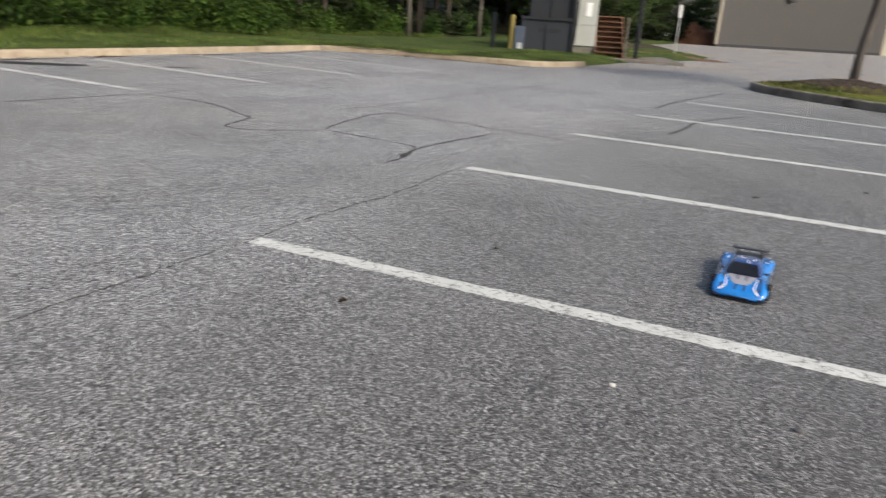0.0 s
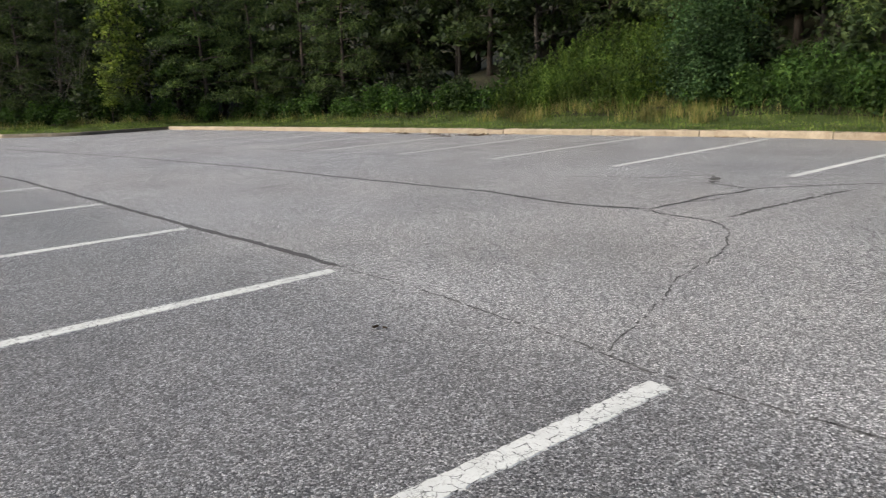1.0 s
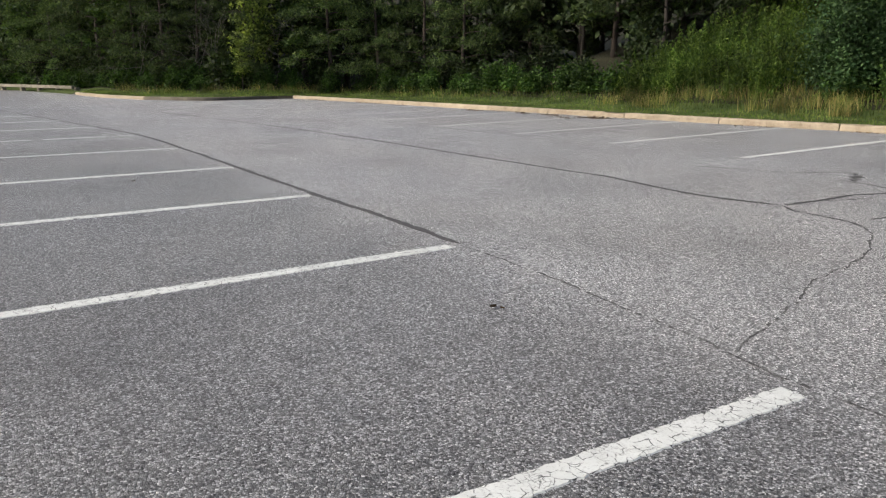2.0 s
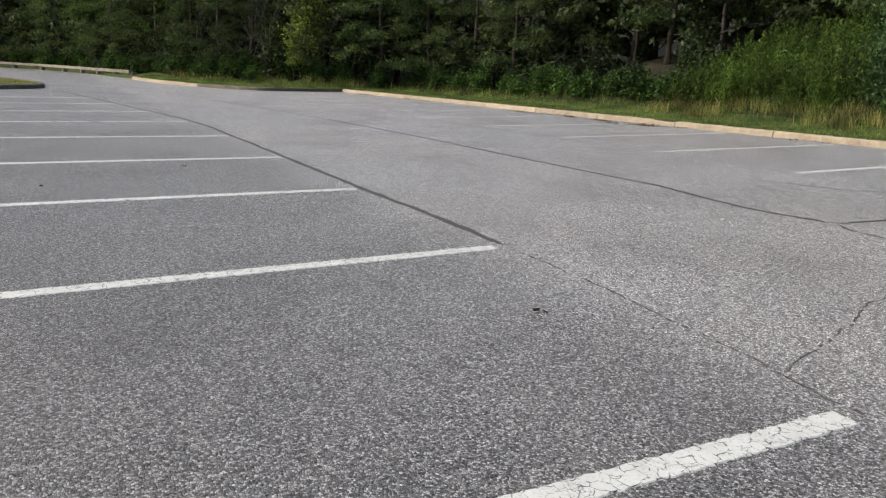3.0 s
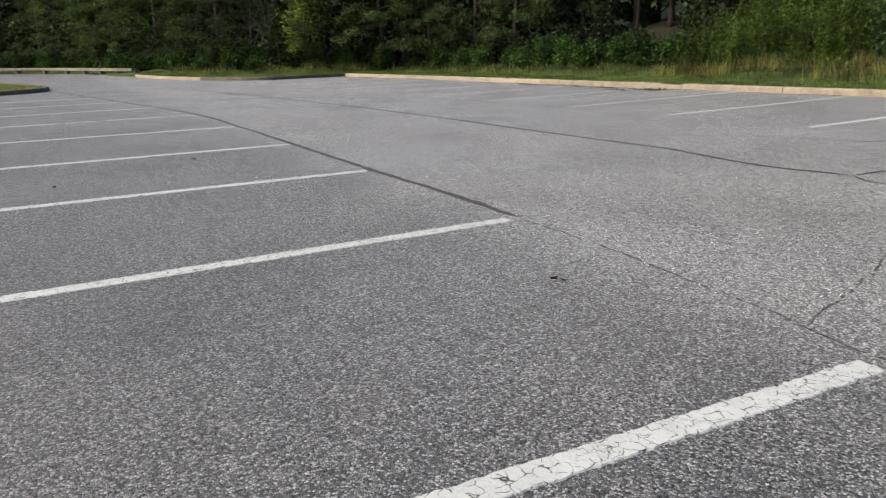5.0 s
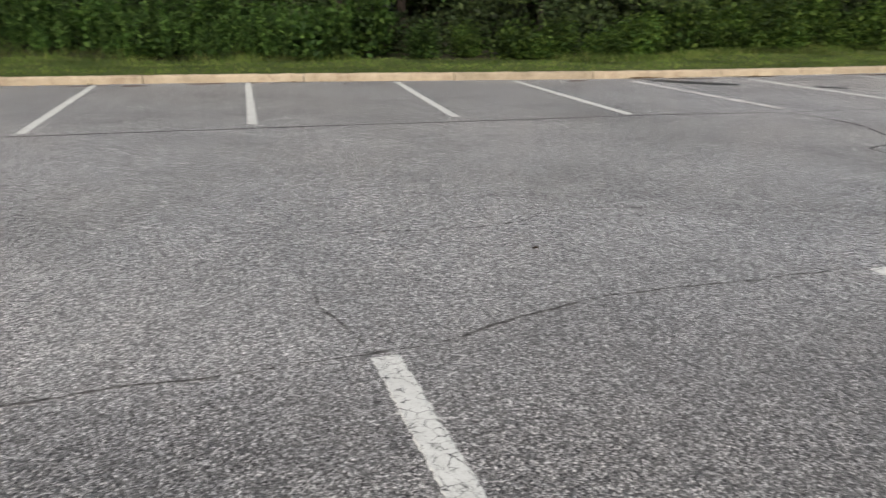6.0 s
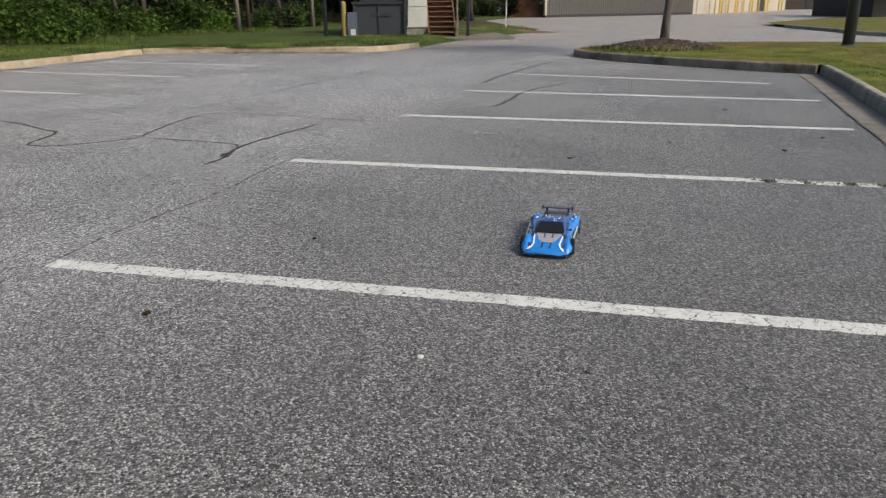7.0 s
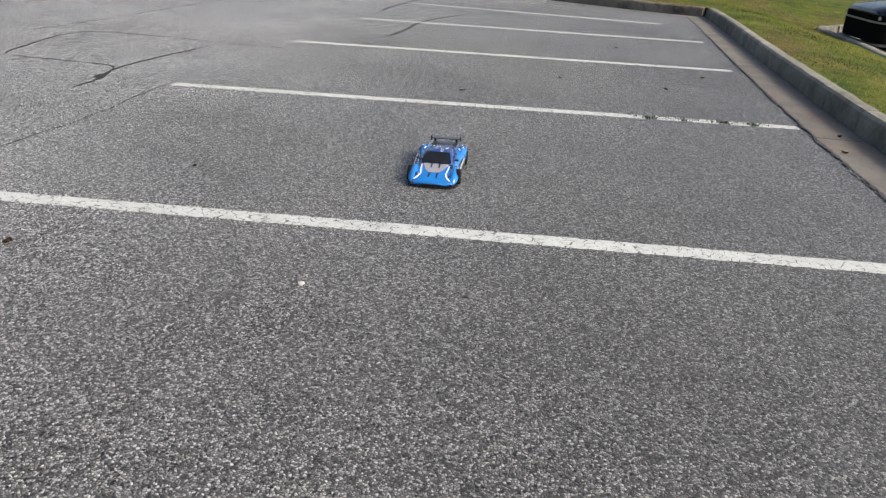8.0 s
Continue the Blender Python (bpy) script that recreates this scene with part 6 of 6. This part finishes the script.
# ---- tree island ----
def mound(x, y, z, radius, height, mat, label, name="mulch_mound"):
    bm = bmesh.new()
    rings = 14
    prev = None
    for k in range(rings + 1):
        t = k / rings
        ring = []
        for j in range(40):
            a = 2 * math.pi * j / 40
            rr = radius * t * (1 + 0.12 * noise.noise(Vector((math.cos(a) * 2, math.sin(a) * 2, x))))
            zz = z + height * (1 - t * t) ** 1.2 + 0.11 * height / 0.3 * (noise.noise(Vector((math.cos(a) * 3 * t, math.sin(a) * 3 * t, y))) + 0.6 * noise.noise(Vector((math.cos(a) * 8 * t, math.sin(a) * 8 * t, y)))) * (1 - t * t) - (0.03 if k == rings else 0)
            ring.append(bm.verts.new((x + rr * math.cos(a), y + rr * math.sin(a), zz)))
        if prev:
            for j in range(40):
                bm.faces.new((prev[j], ring[j], ring[(j + 1) % 40], prev[(j + 1) % 40]))
        prev = ring
    bmesh.ops.remove_doubles(bm, verts=bm.verts, dist=0.004)
    bmesh.ops.recalc_face_normals(bm, faces=bm.faces)
    ob = part(name, bm, mat, smooth=True)
    return tagged(ob, label, "mulch", kind="structure")


def island_tree(x, y, z):
    r = np.random.default_rng(91)
    t = thing("tree", "small street tree with purple-brown leaves on the mulched island", "tree", m=Matrix.Translation((x, y, z)))
    spine = [(0, 0, -0.3), (0.02, -0.03, 0.6), (0.05, -0.13, 1.6), (0.05, -0.25, 2.6), (0.0, -0.25, 3.6), (0.0, -0.3, 4.8)]
    bm = tube(bmesh.new(), spine, [0.135, 0.105, 0.098, 0.095, 0.08, 0.05], 14)
    tips = []
    for k in range(16):
        a, h = r.uniform(0, 6.28), r.uniform(2.5, 4.6)
        base = np.array([0, -0.25, h])
        end = base + np.array([math.cos(a) * 1.8, math.sin(a) * 1.8, 0.9]) * r.uniform(0.6, 1.1)
        tube(bm, [tuple(base), tuple(base * 0.5 + end * 0.5 + (0, 0, 0.2)), tuple(end)], [0.06, 0.035, 0.012], 6)
        tips += [end, base * 0.4 + end * 0.6 + (0, 0, 0.2)]
    part("trunk", bm, ISLAND_BARK, t, smooth=True)
    pts = clump_points(r, tips, 5200, 0.38)
    pts = pts[pts[:, 2] > 2.45]
    leaf_mesh("crown", pts, 0.10, RED_LEAF, t, seed=92)
    return t


mound(20.45, -3.52, 0.14, 1.6, 0.22, MULCH, "heaped dark bark mulch round the tree")
island_tree(20.45, -3.55, 0.32)
r_ = np.random.default_rng(96)
chip_a, chip_d = r_.uniform(0, 6.28, 900), 1.65 * np.sqrt(r_.uniform(0, 1, 900))
chips = np.stack([20.45 + chip_d * np.cos(chip_a), -3.52 + chip_d * np.sin(chip_a), 0.165 + 0.22 * np.clip(1 - (chip_d / 1.6) ** 2, 0, 1) ** 1.2], 1)
tagged(leaf_mesh("mulch_chips", chips, 0.035, MULCH_CHIP, seed=99, up=0.8), "loose bark chips on the mulch", "mulch", kind="stuff")
mound(29.6, 3.7, 0.0, 1.4, 0.12, DIRT, "bare brown dirt at the foot of the steps", "dirt_mound")
mound(35.6, 1.7, -0.02, 1.3, 0.08, DIRT, "washed-out dirt at the edge of the drive", "dirt_mound")
mound(36.2, 4.5, 0.07, 2.6, 0.10, DIRT, "bare brown earth with thin dry grass beside the drive", "dirt_mound")
thin_r = np.random.default_rng(104)
thin = np.stack([thin_r.normal(36.6, 1.5, 900), thin_r.normal(4.0, 0.9, 900), np.full(900, 0.13)], 1)
tagged(blade_mesh("dry_grass", thin, 0.10, 0.012, DRY_GRASS, seed=105, lean=0.9), "thin dry grass on the bare earth", "grass", kind="stuff")
mound(44.7, 6.6, 0.10, 2.2, 0.22, MULCH, "reddish mulch ring round a tree")
yt = broad_tree("slim tree with a pale bare trunk on the drive's edge", 95, 9.0, 0.15, 4200, BROAD, 0.14, 0.33, 2.4)
yt.matrix_world = Matrix.Translation((44.7, 6.6, 0.25))


tuft_r = np.random.default_rng(101)
dry = np.stack([tuft_r.normal(19.6, 0.55, 500), tuft_r.normal(-3.3, 0.5, 500), np.full(500, 0.2)], 1)
tagged(blade_mesh("dry_grass", dry[inside(LAWN_OUTLINE, dry[:, 0], dry[:, 1])], 0.09, 0.010, DRY_GRASS, seed=102, lean=0.9), "straw-coloured tufts at the foot of the mulch", "grass", kind="stuff")


# low ground cover on the island's tip
r_ = np.random.default_rng(97)
tip_pts = np.stack([r_.normal(19.6, 0.8, 1500), r_.normal(-2.6, 0.55, 1500), np.full(1500, 0.17)], 1)
tip_pts = tip_pts[inside(LAWN_OUTLINE, tip_pts[:, 0], tip_pts[:, 1])]
tagged(blade_mesh("weeds", tip_pts[::2], 0.09, 0.010, GRASS, seed=98, lean=0.9), "ragged weeds at the tip of the island", "weeds", kind="stuff")


# ---- the steel building ----
def ribbed_panel(parent, m, width, height):
    """A sheet of ribbed cladding, ribs every 0.3 m."""
    bm = bmesh.new()
    n = round(width / 0.305)
    line = []
    for k in range(n):
        x = width * k / n
        s = width / n
        line += [(x, 0.0), (x + s * 0.55, 0.0), (x + s * 0.65, -0.05), (x + s * 0.90, -0.05)]
    line.append((width, 0.0))
    low = [bm.verts.new((x, y, 0)) for x, y in line]
    top = [bm.verts.new((x, y, height)) for x, y in line]
    for k in range(len(line) - 1):
        bm.faces.new((low[k], low[k + 1], top[k + 1], top[k]))
    bmesh.ops.transform(bm, matrix=m, verts=bm.verts)
    return part("panel", bm, RIBBED, parent)


def warehouse():
    w = thing("warehouse", "taupe ribbed steel warehouse with beige loading end and yellow posts", "warehouse")
    a, b = Vector((71.4, 5.0, 0)), Vector((84.5, -9.0, 0))
    d = b - a
    turn = math.atan2(d.y, d.x)
    m = Matrix.Translation(a) @ Matrix.Rotation(turn, 4, "Z")
    count = 17
    for k in range(count):
        ribbed_panel(w, m @ Matrix.Translation((d.length * k / count, -0.01, 0.25)), d.length / count, 7.8)
    part("plinth", box(bmesh.new(), (0, -0.03, -0.2), (d.length, 0.3, 0.25), 0.01, m), CONTAINER, w)
    back = Vector((16.0, 1.2, 0))
    inset = Vector((0.05, 0.05, 0))
    foot = [a + inset, b + inset, b + back, a + back]
    part("wall", loft(bmesh.new(), [[(q.x, q.y, z) for q in foot] for z in (0.0, 8.0)]), RIBBED, w)
    part("corner_trim", box(bmesh.new(), (-0.12, -0.1, 0.2), (0.1, 0.12, 8.1), 0.01, m), BEIGE, w)
    part("roof", loft(bmesh.new(), [[(q.x, q.y, z) for q in foot] for z in (8.02, 8.35)]), RIBBED, w)
    part("wall_lamp", box(bmesh.new(), (6.9, -0.35, 4.2), (7.6, 0.0, 4.8), 0.04, m), CONTAINER, w, "dark wall lamp")
    e = Vector((118.0, -24.0, 0))
    d2 = e - b
    m2 = Matrix.Translation(b) @ Matrix.Rotation(math.atan2(d2.y, d2.x), 4, "Z")
    part("end_wall", box(bmesh.new(), (0.0, 0.0, -0.1), (d2.length, 12, 7.0), 0.02, m2), BEIGE, w, "beige block wall")
    for k, (x, wd, h, mat) in enumerate(((1.0, 2.0, 2.6, DOOR_PAINT), (5.0, 3.4, 3.4, DOOR_PAINT), (10.5, 3.4, 3.4, BEIGE), (16.5, 3.4, 3.4, DOOR_PAINT), (23, 3.4, 3.4, CONTAINER))):
        door = part("door", box(bmesh.new(), (x, -0.08, 0.0), (x + wd, -0.005, h), 0.01, m2), mat, w)
        part("door_frame", box(bmesh.new(), (x - 0.12, -0.14, h), (x + wd + 0.12, -0.005, h + 0.15), 0.01, m2), RIBBED, door)
    for k, x in enumerate((2.2, 3.6, 4.4, 6.5, 9.0, 9.8, 12.0, 14.4, 15.4, 18.0, 20.6, 21.8, 27.0, 28.5)):
        q = m2 @ Vector((x, -1.6, 0))
        bollard(q.x, q.y, 2.6 if k % 3 else 1.6, 0.085, 0.0, label="tall yellow steel bollard before the loading doors")
    return w


warehouse()


def annex():
    a = thing("brick_building", "low brown brick building with a dark canopy across the drive", "building", m=Matrix.Translation((66, -21.0, 0)) @ Matrix.Rotation(radians(-70), 4, "Z"))
    # the canopy's shadow on the wall is painted in by a near-black colour
    part("wall", box(bmesh.new(), (0, 0, -0.1), (16, 8, 4.0), 0.03), CONTAINER, a, "recessed wall coloured as dark as its shade")
    part("canopy", box(bmesh.new(), (-1.0, -2.5, 2.9), (17, 0.5, 3.3), 0.03), CONTAINER, a)
    for x in (0.2, 5.2, 10.2, 15.2):
        part("column", box(bmesh.new(), (x, -2.3, -0.1), (x + 0.85, -1.55, 2.9), 0.02), BRICK, a)
    for x in (2.0, 7.0, 12.0):
        win = part("window", box(bmesh.new(), (x, -0.06, 0.9), (x + 2.0, -0.004, 2.3), 0.01), DARK_GLASS, a)
        part("sill", box(bmesh.new(), (x - 0.1, -0.14, 0.80), (x + 2.1, -0.004, 0.90), 0.01), GREY_CONCRETE, win)
    return a


annex()
shed = thing("shed", "long low dark brown shed beyond the loading doors", "shed", m=Matrix.Translation((124.0, -26.0, 0)) @ Matrix.Rotation(radians(-80), 4, "Z"))
part("wall", box(bmesh.new(), (-1, 0, -0.1), (22, 7, 3.2), 0.03), DARK_BROWN, shed)
part("roof", loft(bmesh.new(), [[(x, -0.5, 3.2), (x, 3.5, 4.6), (x, 7.5, 3.2), (x, 3.5, 3.3)] for x in (-1.4, 22.4)]), CONTAINER, shed)
for x in (2.0, 8.0, 14.0):
    part("door", box(bmesh.new(), (x, -0.06, 0.0), (x + 2.6, -0.004, 2.5), 0.01), CONTAINER, shed)
for n, (x, y, q) in enumerate(((76.0, 11.0, 1.0), (79.0, 9.6, 0.9), (83.0, 10.6, 1.1), (86.0, 8.9, 0.9), (92.0, 8.7, 1.1), (99.0, 9.2, 1.2))):
    copy_thing(PINES[n % 3], Matrix.Translation((x, y, 0.0)) @ Matrix.Rotation(n * 1.3, 4, "Z") @ Matrix.Scale(q, 4))
for n, (x, y, q) in enumerate(((73.5, 8.6, 1.2), (75.5, 8.2, 1.5), (78.0, 8.0, 1.4), (70.0, 9.6, 1.2))):
    copy_thing(STRAGGLERS[n % 2], Matrix.Translation((x, y, 0.0)) @ Matrix.Rotation(n * 1.9, 4, "Z") @ Matrix.Scale(q, 4))
CLAY = soil_material("red_clay", (0.13, 0.055, 0.028), (0.24, 0.115, 0.062), 1.1)
mound(74.9, 7.2, -0.2, 2.7, 1.9, CLAY, "bare red clay bank beside the building", "clay_bank")


# ---- stains, litter and stones on the asphalt ----
def patch(x, y, long, wide, turn, seed, label, mat=STAIN):
    r = random.Random(seed)
    bm = bmesh.new()
    vs = []
    for k in range(40):
        a = 2 * math.pi * k / 40
        s = 1 + 0.35 * noise.noise(Vector((math.cos(a) * 2, math.sin(a) * 2, seed)))
        vs.append(bm.verts.new((long / 2 * math.cos(a) * s, wide / 2 * math.sin(a) * s, 0)))
    bm.faces.new(vs)
    bmesh.ops.transform(bm, matrix=Matrix.Translation((x, y, 0.0032)) @ Matrix.Rotation(turn, 4, "Z"), verts=bm.verts)
    return tagged(part("stain", bm, mat), label, "stain", "stains on the asphalt", "structure")


patch(8.5, 10.2, 1.9, 0.55, radians(-55), 1, "long dark oil stain in a bay")
patch(10.42, 8.57, 0.65, 0.28, radians(-45), 2, "small dark oil stain in a bay")


stain_r = random.Random(77)
for n in range(16):
    x = stain_r.uniform(-20, 16) if n < 9 else stain_r.uniform(5, 17)
    patch(x, polyline_y(FAR_KERB, x) - stain_r.uniform(0.2, 0.5), stain_r.uniform(0.4, 1.3), stain_r.uniform(0.12, 0.3), stain_r.uniform(-0.2, 0.2), 20 + n, "thin rusty dirt film at the foot of the kerb", RUST_STAIN)


def stone(x, y, size, mat, label, seed):
    r = random.Random(seed)
    bm = bmesh.new()
    bmesh.ops.create_icosphere(bm, subdivisions=2, radius=size)
    for v in bm.verts:
        v.co *= 1 + 0.35 * noise.noise(v.co * (1.5 / size) + Vector((seed, 0, 0)))
        v.co.z = v.co.z * 0.55 + size * 0.4
    ob = part("stone", bm, mat)
    ob.location = (x, y, 0)
    return tagged(ob, label, "stone", "loose stones on the asphalt")


stone(1.88, -2.58, 0.017, PEBBLE, "small dark pebble on the asphalt", 1)
stone(1.86, -1.92, 0.014, PALE_CHIP, "small pale stone chip on the asphalt", 2)
stone(-2.2, -1.0, 0.010, PALE_CHIP, "small pale stone chip on the asphalt", 3)
for n, (x, y, q) in enumerate(((-17.2, 12.1, 0.06), (-16.9, 12.15, 0.045), (-16.6, 12.2, 0.07), (-16.75, 11.95, 0.035))):
    stone(x, y, q, YELLOW_CONCRETE, "broken lump of concrete fallen from the kerb", 30 + n)
stone(6.9, -3.1, 0.018, PEBBLE, "small dark pebble on the asphalt", 4)


def dead_leaf(x, y, size, turn, seed):
    bm = bmesh.new()
    n = 7
    rows = []
    for k in range(n):
        t = k / (n - 1)
        w = size * 0.42 * math.sin(math.pi * (0.06 + 0.9 * t)) * (1 + 0.2 * noise.noise(Vector((t * 4, seed, 0))))
        z = 0.004 + size * 0.16 * abs(2 * t - 1) ** 2
        rows.append([bm.verts.new((size * (t - 0.5), s * w, z + abs(s) * size * 0.14)) for s in (-1, 0, 1)])
    for a, b in zip(rows, rows[1:]):
        for j in range(2):
            bm.faces.new((a[j], b[j], b[j + 1], a[j + 1]))
    bmesh.ops.solidify(bm, geom=bm.faces[:], thickness=0.0012)
    ob = part("dead_leaf", bm, DEAD_LEAF)
    ob.matrix_world = Matrix.Translation((x, y, 0.003)) @ Matrix.Rotation(turn, 4, "Z")
    return tagged(ob, "curled brown dead leaf on the asphalt", "leaf", "dead leaves on the asphalt")


for n, (x, y, s) in enumerate([(1.99, -0.60, 0.08), (-4.10, -0.39, 0.075), (-4.06, -0.36, 0.05), (5.9, -2.2, 0.09), (6.6, -4.1, 0.10), (7.4, -4.6, 0.09), (4.6, -5.0, 0.08), (5.1, -5.15, 0.07), (9.4, -3.9, 0.09),
                               (-6.2, -3.1, 0.07), (-5.0, -3.5, 0.08), (-8.6, -2.6, 0.08), (-9.8, -1.2, 0.08), (3.2, -0.9, 0.06), (-3.2, -3.0, 0.05), (0.9, 1.2, 0.07)]):
    dead_leaf(x, y, s * 0.6, n * 1.7, n)

r_ = np.random.default_rng(141)
litter = []
for cx, cy, n in ((-22.3, 11.6, 60), (-18.6, 11.9, 50), (-17.4, 11.3, 40), (-16.9, 11.9, 90), (-20.0, 11.8, 40), (8.2, 11.35, 90)):
    for _ in range(n):
        litter.append((cx + r_.normal() * 0.25, min(cy + r_.normal() * 0.1, polyline_y(FAR_KERB, cx) - 0.03), 0.014))
for _ in range(1100):
    x = r_.uniform(-36, 18.5)
    if noise.noise(Vector((x * 0.45, 5.0, 0.0))) < 0.05:
        continue
    litter.append((x, polyline_y(FAR_KERB, x) - abs(r_.normal()) * 0.22 - 0.03, 0.012))
for _ in range(260):
    litter.append((20.0 - abs(r_.normal()) * 0.3, r_.uniform(5, 10.8), 0.012))
tagged(leaf_mesh("leaf_litter", np.array(litter), 0.036, DEAD_LEAF, seed=142, up=1.2), "dead leaves blown against the kerb", "leaf litter", kind="stuff")

# grass growing in the worn end of a bay line
tufts = np.stack([r_.normal(5.33, 0.022, 260), np.repeat([-3.76, -4.02, -4.33, -4.56], 65) + r_.normal(0, 0.08, 260), np.full(260, 0.0)], 1)
tagged(blade_mesh("weeds", tufts, 0.022, 0.003, GRASS, seed=144, lean=0.8), "small tufts of grass growing through the bay line", "weeds", kind="stuff")


LITTER_SOIL = soil_material("reddish_litter_soil", (0.060, 0.038, 0.026), (0.16, 0.10, 0.068), 6.0)

# bare soil with chips and a white plastic bracket at the edge of the lawn
soil = mound(4.87, -5.64, lawn_z(4.87, -5.64) - 0.010, 0.30, 0.026, LITTER_SOIL, "bare dark soil worn into the lawn edge", "soil_patch")
chips = np.stack([r_.normal(4.87, 0.16, 220), r_.normal(-5.64, 0.09, 220), np.full(220, 0.178)], 1)
tagged(leaf_mesh("mulch_chips", chips, 0.022, MULCH_CHIP, seed=150, up=0.9), "loose bark chips on the bare soil", "mulch", kind="stuff")
bracket = thing("plastic_bracket", "small white L-shaped plastic bracket lying on bare soil", "bracket", m=Matrix.Translation((4.85, -5.56, 0.178)) @ Matrix.Rotation(radians(-80), 4, "Z"))
part("long_arm", box(bmesh.new(), (0, -0.008, 0), (0.085, 0.008, 0.012), 0.002), PAPER, bracket)
part("short_arm", box(bmesh.new(), (0, -0.008, 0.012), (0.016, 0.008, 0.070), 0.002), PAPER, bracket)
